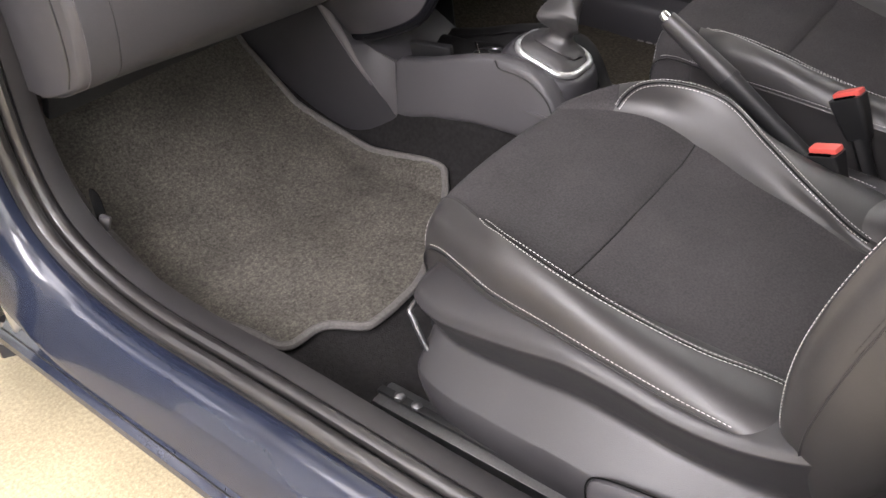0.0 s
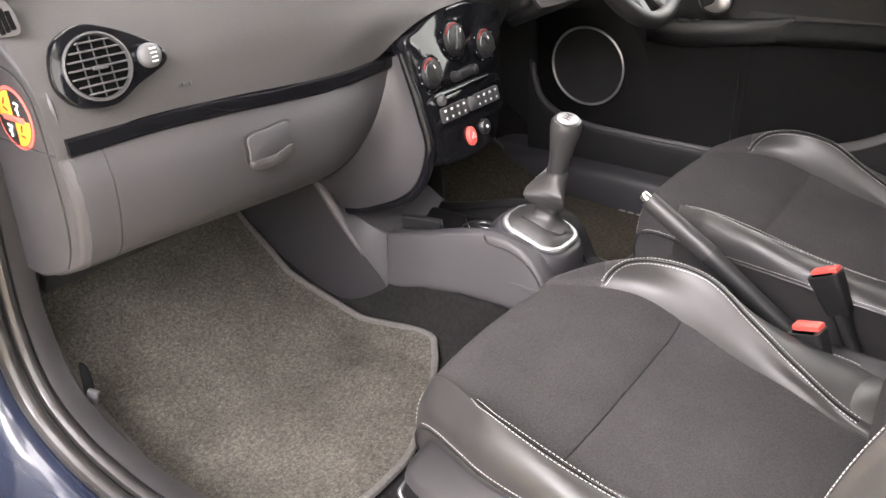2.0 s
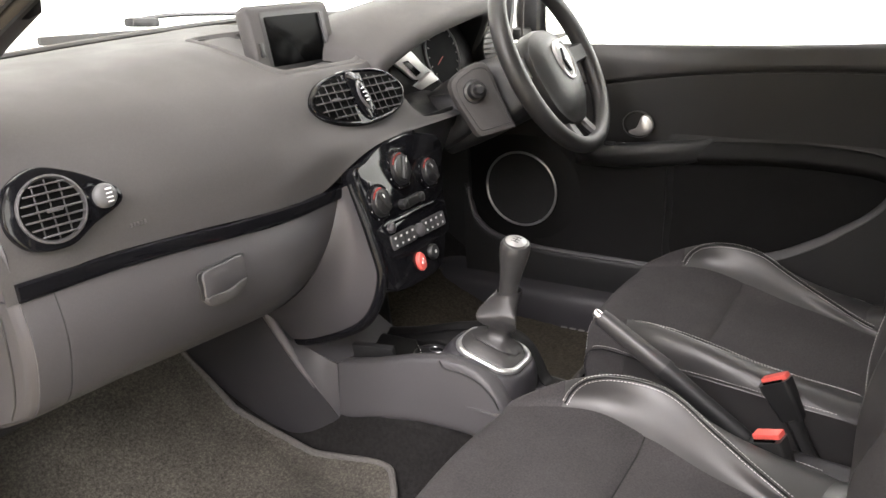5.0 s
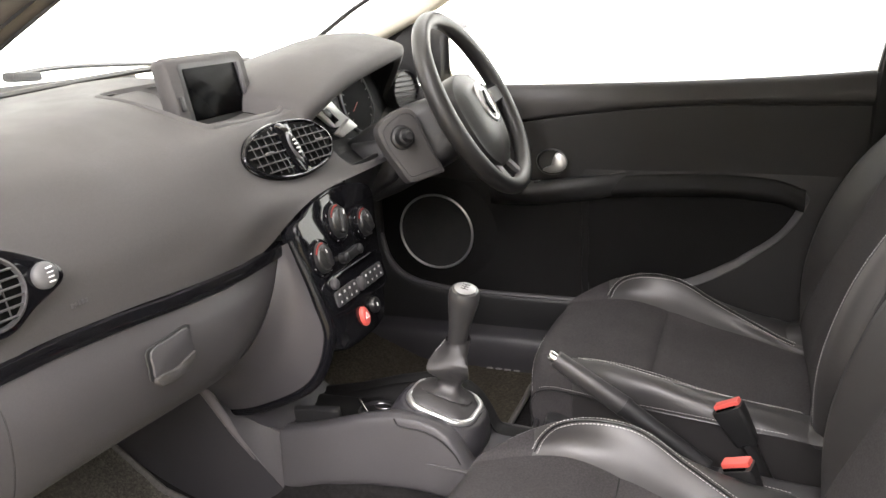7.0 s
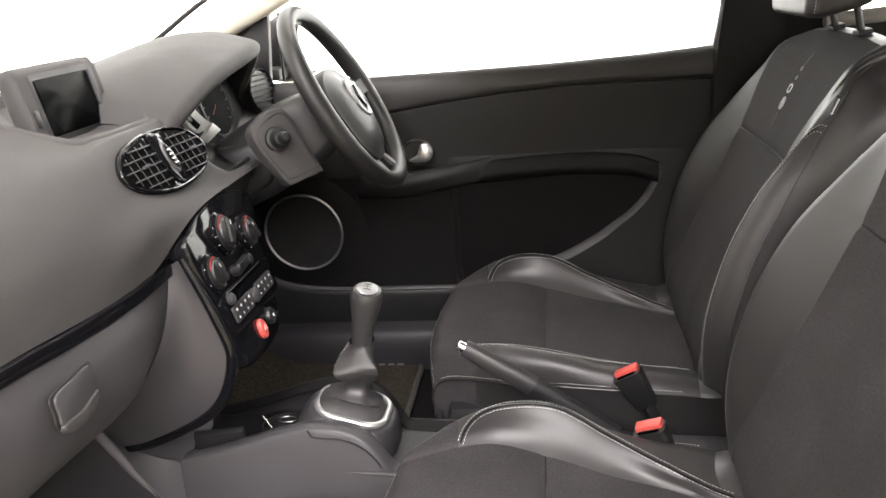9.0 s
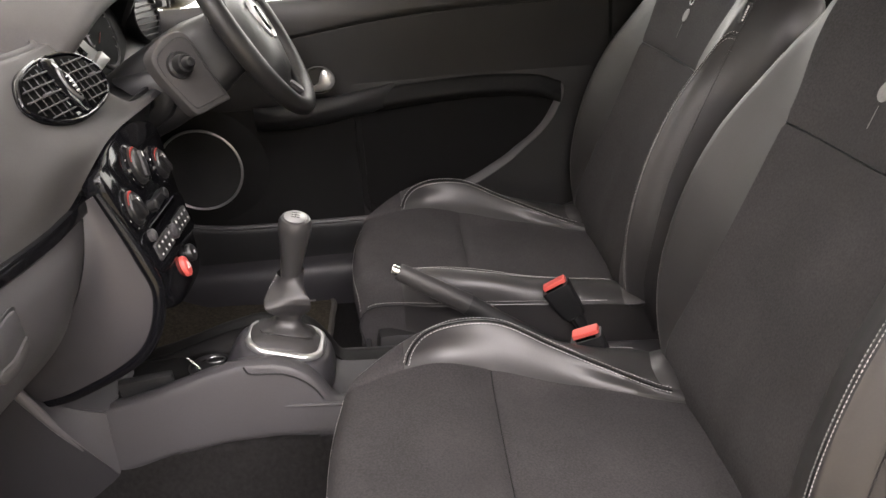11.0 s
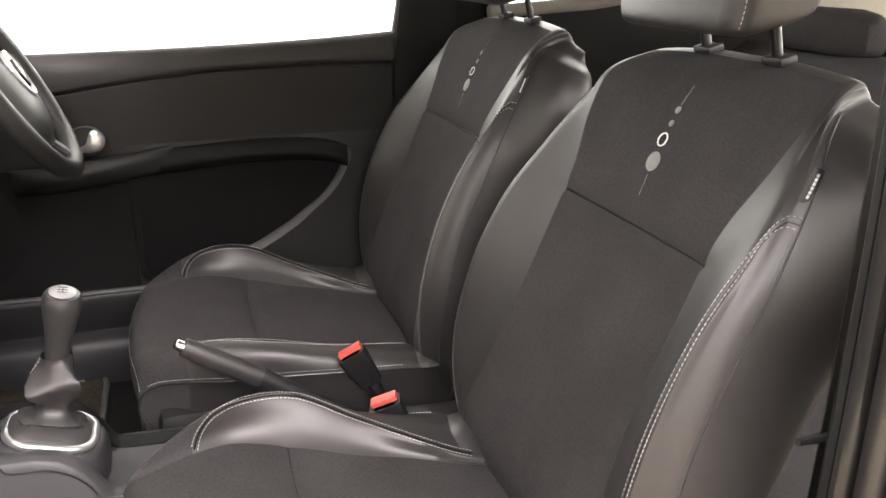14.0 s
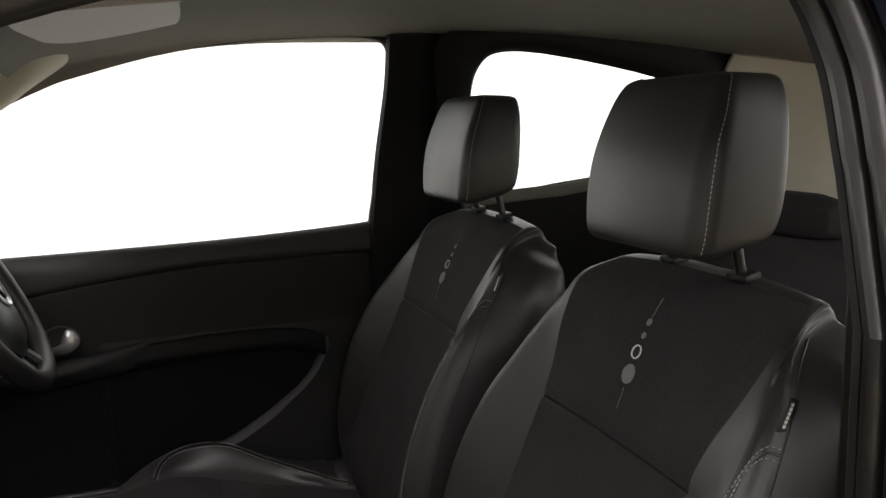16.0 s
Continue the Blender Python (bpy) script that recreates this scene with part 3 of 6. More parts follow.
for y, z in pk:
    dy, dz = y - cy, z - cz
    far = math.hypot(dy, dz)
    reach = min((0.705 - cy) / dy if dy > 1e-6 else (0.02 - cy) / dy if dy < -1e-6 else 9, (0.816 - cz) / dz if dz > 1e-6 else (0.34 - cz) / dz if dz < -1e-6 else 9)
    rim_rows.append([(x, cy + dy * (1 - o / far), cz + dz * (1 - o / far)) for x, o in ((0.7235, -0.003), (0.7215, 0.0), (0.7225, 0.003), (0.730, 0.012), (0.7325, 0.016), (0.738, 0.018))])
    field_rows.append([(0.737 + 0.004 * (1 - k), cy + dy * k, cz + dz * k) for k in (0.95, 0.6, 0.3, 0.02)])
    round_rows.append([(0.7228 + 0.004 * k, cy + dy * (1 + (reach - 1) * k), cz + dz * (1 + (reach - 1) * k)) for k in (0.0, 0.3, 0.65, 1.0)])
part("pocket_surround", sheet(np.array(round_rows).transpose(1, 0, 2), wrap=True), DOORLOW, door, "grained black panel round the pocket")
part("pocket_rim", sheet(np.array([r for r, (y, z) in zip(rim_rows, pk) if y < 0.56 and z < 0.79]).transpose(1, 0, 2)), TRIM, door, "grey chamfered edge of the pocket")
# The recess is shallow; its darkness is coloured in.
part("pocket_field", sheet(np.array(field_rows).transpose(1, 0, 2), wrap=True, caps=True), POCKET, door, "black pocket recess with its shade in the colour")
# armrest with window switches
arm = [[(0.73, y, 0.775 + 0.02 * (0.87 - y) / 0.2), (0.69, y, 0.782 + 0.02 * (0.87 - y) / 0.2), (0.664, y, 0.776 + 0.02 * (0.87 - y) / 0.2), (0.656, y, 0.758 + 0.02 * (0.87 - y) / 0.2), (0.672, y, 0.738 + 0.022 * max(0, (0.80 - y) / 0.20)), (0.70, y, 0.725 + 0.030 * max(0, (0.80 - y) / 0.20)), (0.735, y, 0.715 + 0.036 * max(0, (0.80 - y) / 0.20))] for y in (0.60, 0.68, 0.76, 0.84, 0.90, 0.94)]
for r, row in enumerate(arm):
    fade = (0.9, 0.45, 0.1, 0, 0.3, 0.9)[r]
    arm[r] = [(x + (0.728 - x) * fade, y, z) for x, y, z in row]
part("armrest", sheet(surf(arm, 24, 25), thick=0.004), DARK, door, "black plastic armrest with pull")
arm2 = [[(0.728, y, 0.806 + h), (0.721, y, 0.804 + h), (0.714 + p, y, 0.790 + h), (0.711 + p, y, 0.772 + h), (0.724, y, 0.758 + h)] for y, h, p in ((0.69, -0.014, 0.010), (0.64, -0.011, 0.003), (0.55, -0.004, 0), (0.40, 0.002, 0), (0.27, -0.006, 0.002), (0.203, -0.028, 0.010))]
part("elbow_pad", sheet(surf(arm2, 30, 17), thick=0.003), BLACKOUT, door, "padded black elbow rest")
for y in (0.80, 0.835):
    part("window_switch", box(0.02, 0.026, 0.008, 0.003, pose(0.682, y, 0.786, 0, 0, 0)), SATIN, door)
part("switch_mark", box(0.003, 0.006, 0.001, 0, pose(0.680, 0.80, 0.7912)), WHITEINK, door)
# handle recess and chrome lever
hm = facing((0.716, 0.79, 0.832), (-1, 0.05, 0))
part("handle_recess", lathe([(0.034, 0), (0.034, 0.004), (0.031, 0.006), (0.029, 0.002), (0.01, 0.001)], 36, hm @ pose(0.014, 0, 0) @ Matrix.Diagonal((1.15, 0.95, 1, 1))), SATIN, door)
part("door_handle", plate(loop([(-0.006, -0.016), (0.010, -0.006), (0.016, 0.010), (0.022, 0.020), (0.034, 0.018), (0.042, 0.004), (0.040, -0.010), (0.028, -0.020), (0.010, -0.023)], 50), 0.012, hm @ pose(0, 0, 0.004) @ Matrix.Diagonal((1.25, 1.15, 1, 1)), 0.004, dome=0.004), SILVER, door, "satin chrome inner door handle")
part("handle_rim", tube([tuple(hm @ Vector((0.014 + 0.038 * math.cos(a), 0.031 * math.sin(a), 0.005))) for a in np.linspace(0, 6.283, 40, endpoint=False)], 0.0016, 6, closed=True), STEEL, door)
# speaker with chrome ring, in its moulded pod
sp = facing((0.728, 1.091, 0.634), (-1, 0.0, -0.05))
part("speaker_pod", lathe([(0.185, -0.016), (0.150, -0.010), (0.112, -0.005), (0.10, -0.005), (0.02, -0.006)], 48, sp), BLACKOUT, door)
spk = part("speaker", lathe([(0.098, -0.01), (0.098, 0.002), (0.09, 0.0), (0.04, 0.004), (0.005, 0.006)], 48, sp), MESH, door, "round black speaker grille")
wr = np.linspace(0, 2 * np.pi, 60, endpoint=False)
part("speaker_ring", tube([tuple(sp @ Vector((0.101 * math.cos(a), 0.101 * math.sin(a), 0.006))) for a in wr], 0.0034, 8, closed=True), SILVER, spk, "satin chrome ring")
# lower door bin
binp = [[(0.74, y, 0.36), (0.70, y, 0.37), (0.682, y, 0.42), (0.676, y, z - 0.012), (0.682, y, z), (0.694, y, z - 0.002), (0.70, y, z - 0.03), (0.735, y, z - 0.06)] for y, z in
        ((0.40, 0.485), (0.62, 0.486), (0.77, 0.487), (0.93, 0.487), (1.06, 0.492), (1.16, 0.512), (1.215, 0.56), (1.24, 0.64))]
part("bin_lip", tube(spline([(0.684, 0.42, 0.487), (0.684, 0.77, 0.489), (0.684, 0.93, 0.489), (0.684, 1.06, 0.494), (0.686, 1.16, 0.514), (0.688, 1.215, 0.562), (0.69, 1.235, 0.63)], 40), 0.007, 8), TRIM, door, "grey lip of the bin")
part("door_bin", sheet(surf(binp, 40, 29)), DARK, door, "long moulded bin along the door bottom")
side = part("door_window", ([(0.745, 1.16, 1.0), (0.75, 0.05, 1.03), (0.665, 0.04, 1.46), (0.66, 0.23, 1.47), (0.68, 0.51, 1.445), (0.70, 0.72, 1.39)], [(0, 1, 2, 3, 4, 5)]), GLASS, door, "clear raised side window")
side.visible_shadow = False
part("mirror_triangle", plate([(1.30, 1.012), (1.124, 1.012), (1.108, 1.178), (1.13, 1.172)], 0.02, Matrix(((0, 0, -1, 0.735), (1, 0, 0, 0), (0, 1, 0, 0), (0, 0, 0, 1))), 0.004), DARK, door, "black triangular mirror corner trim")
part("window_bar", tube([(0.728, 1.092, 1.02), (0.722, 1.088, 1.09), (0.716, 1.082, 1.18)], 0.004, 8), RUBBER, door)

sill_r = [[(0.71, y, 0.42), (0.69, y, 0.398), (0.665, y, 0.388), (0.648, y, 0.372), (0.643, y, 0.33), (0.65, y, 0.27)] for y in (0.1, 0.5, 0.9, 1.2, 1.4)]
part("driver_sill_trim", sheet(surf(sill_r, 20, 21), thick=0.004), CAPGREY, body, "grey moulded plastic sill trim")

mirror = thing("door_mirror", (0.93, 1.12, 1.08), "black wing mirror outside the driver window", "mirror")
part("housing", sheet(spline([section((0.96, 1.13, 1.0), 0.18, 0.05), section((0.96, 1.13, 1.015), 0.24, 0.09), section((0.96, 1.13, 1.08), 0.26, 0.11), section((0.96, 1.13, 1.145), 0.23, 0.09), section((0.96, 1.13, 1.165), 0.16, 0.05)], 20), wrap=True, caps=True), DARK, mirror)
part("mirror_glass", plate(round_rect(0.215, 0.122, 0.03), 0.004, facing((0.955, 1.072, 1.082), (-0.1, -1, 0))), CHROME, mirror, "mirror glass")
part("stalk", box(0.10, 0.05, 0.03, 0.01, pose(0.82, 1.14, 1.03)), DARK, mirror)

visor = thing("sun_visor", (0.05, 0.60, 1.44), "folded sun visor under the roof lining, paled for side light", "sun visor")
part("pad", plate(loop([(-0.13, 0.185), (-0.125, 0.02), (-0.09, 0.004), (0.08, 0.0), (0.13, 0.02), (0.20, 0.12), (0.185, 0.17), (0.10, 0.19)], 56), 0.020, pose(0, 0.51, 1.428, -7.5), 0.007), VISOR, visor)
part("hinge_arm", tube([(0.18, 0.675, 1.415), (0.26, 0.70, 1.425)], 0.006, 8), PILLAR, visor)

# ---- dashboard ----
dash = thing("dashboard", (0, 1.3, 0.6), "dark grey moulded dashboard with gloss black trim", "dashboard")


def smooth(a, b, x):
    t = min(1, max(0, (x - a) / (b - a)))
    return t * t * (3 - 2 * t)


def edge_y(x):
    """How far back the pad's lower edge stands."""
    return 1.062 - 0.062 * (x + 0.7)


def crest(x):
    return float(np.interp(x, [-0.7, -0.43, -0.16, 0.1, 0.3, 0.7], [1.055, 1.071, 1.085, 1.095, 1.10, 1.09]))


def sag(x):
    """The trim strip's gentle dip towards the middle."""
    return float(np.interp(x, [-0.71, -0.57, -0.48, -0.38, -0.24, -0.12], [0.004, 0.004, -0.001, -0.010, -0.016, -0.009]))


def dash_profile(x):
    s = crest(x)
    e, w = edge_y(x), smooth(-0.34, -0.09, x)
    fall = 0.025 * smooth(-0.62, -0.74, x)
    left = [(1.62, s - 0.006), (1.46, s + 0.006), (1.27, s + 0.003), (e + 0.105, 1.038), (e + 0.048, 0.995), (e + 0.015, 0.945), (e + 0.004, 0.90), (e, 0.868)]
    mid = [(1.62, s - 0.006), (1.46, s + 0.006), (1.30, 1.085), (1.135, 1.046), (1.098, 1.03), (1.058, 0.965), (1.022, 0.925), (1.008, 0.902 + 0.015 * smooth(-0.12, 0.0, x))]
    r = smooth(0.33, 0.42, x)
    sink = 0.10 * smooth(0.10, 0.21, x) * (1 - smooth(0.47, 0.58, x))
    out = []
    for i, ((y0, z0), (y1, z1)) in enumerate(zip(left, mid)):
        u = smooth(-0.16, -0.10, x) if i == 7 else smooth(-0.22, -0.10, x) if i < 4 else w
        y, z = y0 * (1 - u) + y1 * u, z0 * (1 - u) + z1 * u
        z += (1 - u) * sag(x) * (0, 0, 0, 0, 0.1, 0.3, 0.7, 1)[i]
        out.append((x, y + r * (0.05 if 2 < i < 6 else 0), z - fall - (r * 0.02 if i > 5 else 0) - (sink if i < 5 else 0.5 * sink if i == 5 else 0)))
    return out


PADX = (-0.722, -0.70, -0.62, -0.48, -0.34, -0.26, -0.18, -0.12, -0.05, 0.03, 0.09, 0.13, 0.17, 0.21, 0.25, 0.32, 0.38, 0.45, 0.72)
TRAY = loop([(-0.152, 1.31), (-0.152, 1.20), (-0.142, 1.135), (-0.11, 1.122), (0.0, 1.116), (0.06, 1.122), (0.12, 1.165), (0.17, 1.25), (0.17, 1.33), (0, 1.36), (-0.12, 1.355)], 88)


def in_loop(o, px, py):
    a, b = o, np.roll(o, -1, 0)
    c = ((a[:, 1] > py) != (b[:, 1] > py)) & (px < (b[:, 0] - a[:, 0]) * (py - a[:, 1]) / (b[:, 1] - a[:, 1] + 1e-12) + a[:, 0])
    return bool(c.sum() % 2)


def pad_z(x, y):
    """The pad's height at a place on its top."""
    p = spline(dash_profile(x), 120)[:75]
    return float(np.interp(-y, -p[:, 1], p[:, 2]))


pad = surf([dash_profile(x) for x in PADX], 155, 92)
pv, pf = sheet(pad, flip=True)
TC = np.array([-0.01, 1.25])
inner_tray = TC + (TRAY - TC) * 0.955
pf = [q for q in pf if not (np.mean([pv[i][2] for i in q]) > 0.99 and in_loop(inner_tray, np.mean([pv[i][0] for i in q]), np.mean([pv[i][1] for i in q])))]
dark_side = [q for q in pf if np.mean([pv[i][0] for i in q]) > 0.212]
part("column_surround", (pv, dark_side), DARK, dash, "black surround of the steering column")
pf = [q for q in pf if np.mean([pv[i][0] for i in q]) <= 0.212]
part("upper_pad", (pv, pf), DASH, dash, "soft dark grey upper dashboard pad")

# gloss black strip under the pad
st = []
for x in np.linspace(-0.708, -0.128, 30):
    e = edge_y(x)
    h = sag(x)
    st.append([(x, e + 0.03, 0.868 + h), (x, e + 0.001, 0.868 + h), (x, e - 0.005, 0.865 + h), (x, e - 0.0065, 0.858 + h), (x, e - 0.006, 0.848 + h), (x, e - 0.003, 0.845 + h), (x, e + 0.03, 0.844 + h)])
strip = part("trim_strip", sheet(np.array(st), wrap=True, caps=True), GLOSS, dash, "gloss black trim strip")


# glovebox lid and the fixed end piece beside it
def lid_profile(x, grow=0.0):
    e = edge_y(x)
    k = smooth(-0.40, -0.17, x)
    g = 1 - smooth(-0.72, -0.25, x)
    pts = [(e - 0.002, 0.844 + sag(x)), (e - 0.012, 0.80 + 0.5 * sag(x)), (e - 0.008, 0.75 - 0.002 * g), (e + 0.012, 0.705 - 0.006 * g), (e + 0.055, 0.662 + 0.012 * g), (e + 0.115, 0.634 + 0.016 * g), (e + 0.20, 0.628 + 0.016 * g)]
    return [(x, y, z) for y, z in pts]


part("end_panel", sheet(surf([lid_profile(x) for x in (-0.7075, -0.70, -0.685, -0.6658)], 8, 37), thick=0.006, flip=True), TRIM, dash, "grey fixed panel beside the glovebox")
ga7 = spline([(-0.137, 1.030, 0.836), (-0.162, 1.040, 0.76), (-0.186, 1.075, 0.69), (-0.198, 1.13, 0.64), (-0.188, 1.20, 0.612)], 7)
lid = part("glovebox_lid", sheet(surf([lid_profile(x) for x in (-0.664, -0.58, -0.47, -0.36, -0.26)] + [[tuple(p) for p in ga7]], 46, 37), thick=0.012, flip=True), TRIM, dash, "grey textured glovebox lid")
gap = [(x - 0.0, y + 0.0035, z + 0.001) for x, y, z in lid_profile(-0.665)]
part("lid_gap", tube(spline(gap, 30), 0.0032, 6), DARK, dash)
hm = facing((-0.421, 1.030, 0.787), (0.06, -1, 0.06)) @ Matrix.Diagonal((1.0, 0.9, 1, 1))
handle = part("glovebox_handle", plate(loop([(-0.04, 0.024), (0.0, 0.0255), (0.04, 0.024), (0.043, 0.0), (0.04, -0.016), (0.0, -0.021), (-0.04, -0.018), (-0.043, 0.0)], 48), 0.006, hm, 0.002), TRIM, dash, "moulded grey glovebox handle")
part("finger_lip", plate(loop([(-0.043, -0.016), (0.0, -0.019), (0.043, -0.014), (0.034, -0.032), (0.0, -0.040), (-0.034, -0.034)], 42), 0.009, hm, 0.005), DASH, handle, "smooth curved finger grip")
part("handle_gap", plate(loop([(-0.046, 0.027), (0.0, 0.0285), (0.046, 0.027), (0.049, 0.0), (0.046, -0.019), (0.0, -0.023), (-0.046, -0.021), (-0.049, 0.0)], 48), 0.0025, hm, 0.001), DARK, handle)

# side of the centre stack, sweeping down from the glovebox to the black edge
ga = spline([(-0.135, 1.027, 0.85), (-0.165, 1.04, 0.76), (-0.188, 1.075, 0.69), (-0.20, 1.13, 0.64), (-0.188, 1.19, 0.61)], 30)
gb = spline([(-0.136, 1.006, 0.862), (-0.131, 0.968, 0.76), (-0.129, 0.956, 0.69), (-0.132, 0.995, 0.608), (-0.135, 1.10, 0.553), (-0.131, 1.18, 0.533)], 30)
gm = (ga + gb) / 2 + np.array([0.012, 0.012, 0]) * np.sin(np.linspace(0, np.pi, 30))[:, None]
part("console_flank", sheet(spline(np.array([ga, gm, gb]), 12), thick=0.004), FLANK, dash, "smooth grey side of the centre stack")
part("stack_edge", tube(gb, np.interp(np.linspace(0, 1, 30), [0, 0.2, 1], [0.006, 0.010, 0.010]), 12), GLOSS, dash, "gloss black edge of the centre stack")
part("lower_cross_panel", box(0.5, 0.02, 0.09, 0.006, pose(-0.42, 1.30, 0.60, 25)), DARK, dash)

# end cap on the door side, with an air bag warning disc and a side vent
pe = [(p[1], p[2]) for p in dash_profile(-0.70)]
edge = [(1.15, 0.985), pe[5], pe[6], pe[7]] + [(p[1], p[2]) for p in lid_profile(-0.712)][:6]
cap = [[(-0.708, y + 0.001, z), (-0.7155, y + 0.010, z), (-0.7175, y + 0.028, z), (-0.7175, y * 0.6 + 1.34 * 0.4, z), (-0.7175, 1.34, z)] for y, z in edge]
part("end_cap", sheet(surf(cap, 46, 25), thick=0.003, flip=True), CAPGREY, dash, "grey removable dashboard end cap")
cl_line = spline([(-0.7185, 1.30, 0.962), (-0.7185, 1.20, 0.958), (-0.7185, 1.13, 0.945), (-0.7185, 1.10, 0.915), (-0.718, 1.092, 0.86), (-0.718, 1.088, 0.78), (-0.718, 1.096, 0.72), (-0.7175, 1.115, 0.685)], 50)
part("cap_joint", tube(cl_line, 0.0016, 6), DARK, dash)
part("end_filler", sheet(surf([[(-0.712, y, z) for z in (0.67, 0.80, 0.95, 1.03)] for y in (1.22, 1.3, 1.4, 1.62)], 12, 12), thick=0.004, flip=True), DASH, dash)
dm = facing((-0.7182, 1.149, 0.887), (-1, 0, 0))
disc = part("warning_disc", plate(disc_outline(0.041, 40), 0.001, dm, 0.0004), RED, dash, "round orange, black and white air bag warning sticker")
part("disc_black", plate(disc_outline(0.037, 40), 0.0014, dm, 0.0003), SATIN, disc)
for a in (90, 270):
    w = [radians(a + k) for k in np.linspace(0, 90, 12)]
    part("disc_orange", plate([(0.001 * math.cos(w[6]), 0.001 * math.sin(w[6]))] + [(0.036 * math.cos(b), 0.036 * math.sin(b)) for b in w], 0.002, dm, 0.0003), ORANGE, disc)
part("disc_band", plate(round_rect(0.05, 0.008, 0.002), 0.0024, dm, 0.0003), RED, disc)
for sx, sy, a in ((0.014, 0.016, 40), (-0.014, -0.016, 40)):
    part("pictogram", join(*[plate(round_rect(0.014, 0.003, 0.001), 0.0026, dm @ pose(sx, sy + 0.005 * k, 0, 0, 0, a - 50 * k) @ Matrix.Diagonal((0.75, 0.75, 1, 1)), 0.0003) for k in (-1, 0, 1)]), WHITEINK, disc)
for sx, sy, a in ((-0.014, 0.016, 20), (0.014, -0.016, 30)):
    part("pictogram", join(*[plate(round_rect(0.013, 0.0025, 0.001), 0.0028, dm @ pose(sx, sy + 0.005 * k, 0, 0, 0, a + 40 * k) @ Matrix.Diagonal((0.75, 0.75, 1, 1)), 0.0003) for k in (-1, 1)]), SATIN, disc)
vm = facing((-0.712, 1.122, 1.010), (-0.75, -0.62, 0.22)) @ Matrix.Diagonal((0.7, 0.66, 1, 1))
sv = part("side_vent", plate(loop([(-0.016, 0.032), (0.004, 0.030), (0.018, 0.006), (0.024, -0.022), (0.004, -0.030), (-0.018, -0.028), (-0.022, 0.0)], 40), 0.0025, vm, 0.001), DASH, dash, "small demister vent")
for k in (-1, 0, 1):
    part("slot", plate(round_rect(0.0088, 0.042 - 0.008 * k, 0.002), 0.0032, vm @ pose(0.010 * k, -0.003, 0, 0, 0, 14), 0.0005), WELL, sv)
part("tweeter_cover", lathe([(0.045, 0), (0.045, 0.003), (0.042, 0.005), (0.01, 0.006)], 36, pose(-0.60, 1.30, pad_z(-0.60, 1.30) - 0.001, 6)), DASH, dash, "round tweeter cover")


# round passenger vent in a teardrop surround
def round_vent(at, normal):
    m = facing(at, normal) @ Matrix.Diagonal((0.84, 0.80, 1, 1))
    tear = np.array([1, 1]) * loop([(-0.066, 0.0), (-0.052, 0.043), (-0.010, 0.064), (0.036, 0.052), (0.076, 0.027), (0.098, 0.004), (0.094, -0.018), (0.056, -0.038), (0.016, -0.060), (-0.034, -0.056), (-0.060, -0.032)], 66)
    tear[:, 0] *= np.where(tear[:, 0] > 0.03, 1 + (tear[:, 0] - 0.03) * 1.8, 1)
    s = part("vent", plate(tear, 0.012, m, 0.004), GLOSS, dash, "round air vent in a gloss black teardrop surround")
    part("well", lathe([(0.049, 0.0125), (0.047, 0.013), (0.0455, 0.0124), (0.01, 0.0123)], 40, m), WELL, s)
    part("vent_ring", lathe([(0.051, 0.011), (0.0515, 0.016), (0.0485, 0.017), (0.046, 0.0135), (0.045, 0.010)], 48, m), TRIM, s, "grey inner ring")
    for k in range(-3, 4):
        y = 0.0125 * k
        half = math.sqrt(max(0.0461 ** 2 - y * y, 0)) - 0.001
        part("slat", box(2 * half, 0.0026, 0.0045, 0.0008, m @ pose(0, y, 0.0165, 8), 1), TRIM, s)
    for k in (-1, 0, 1):
        x = 0.02 * k
        half = math.sqrt(0.0461 ** 2 - x * x) - 0.001
        part("upright_slat", box(0.0022, 2 * half, 0.002, 0.0006, m @ pose(x, 0, 0.0128), 1), TRIM, s)
    part("slide_tab", box(0.022, 0.006, 0.008, 0.002, m @ pose(0, -0.001, 0.0195)), TRIM, s)
    wheel = part("thumb_wheel", lathe([(0.0195, 0.010), (0.0195, 0.014), (0.017, 0.018), (0.010, 0.0205), (0.002, 0.021)], 30, m @ pose(0.082, 0.0, 0)), DIALGREY, s, "silver vent thumb wheel")
    for k in range(4):
        part("grip", box(0.011, 0.0022, 0.004, 0.0008, m @ pose(0.085, -0.010 + 0.0066 * k, 0.0195), 1), WHITEINK, wheel)
    return s


round_vent((-0.649, 1.066, 0.947), (-0.10, -1, 0.22))
part("air_bag_mark", join(*[plate(round_rect(0.004, 0.005, 0.001), 0.001, facing((-0.545 + 0.0055 * k, 1.0535, 0.899), (0.06, -1, 0.08)), 0.0003) for k in range(5)]), TRIM, dash, "small unreadable moulded lettering")

# centre vents
cm = facing((-0.022, 1.067, 0.984), (-0.08, -0.85, 0.48)) @ Matrix.Diagonal((0.94, 0.97, 1, 1))
oval = loop([(-0.135, 0.004), (-0.10, 0.036), (-0.04, 0.052), (0.03, 0.054), (0.09, 0.044), (0.127, 0.016), (0.128, -0.010), (0.10, -0.036), (0.04, -0.050), (-0.03, -0.052), (-0.09, -0.040), (-0.125, -0.02)], 72)
cv = part("centre_vent", plate(oval, 0.012, cm, 0.004), GLOSS, dash, "twin oval air vents with gloss black rim")
part("oval_rim", tube([tuple(cm @ Vector((x * 0.95, y * 0.93, 0.0125))) for x, y in oval], 0.0028, 8, closed=True), GLOSS, cv)


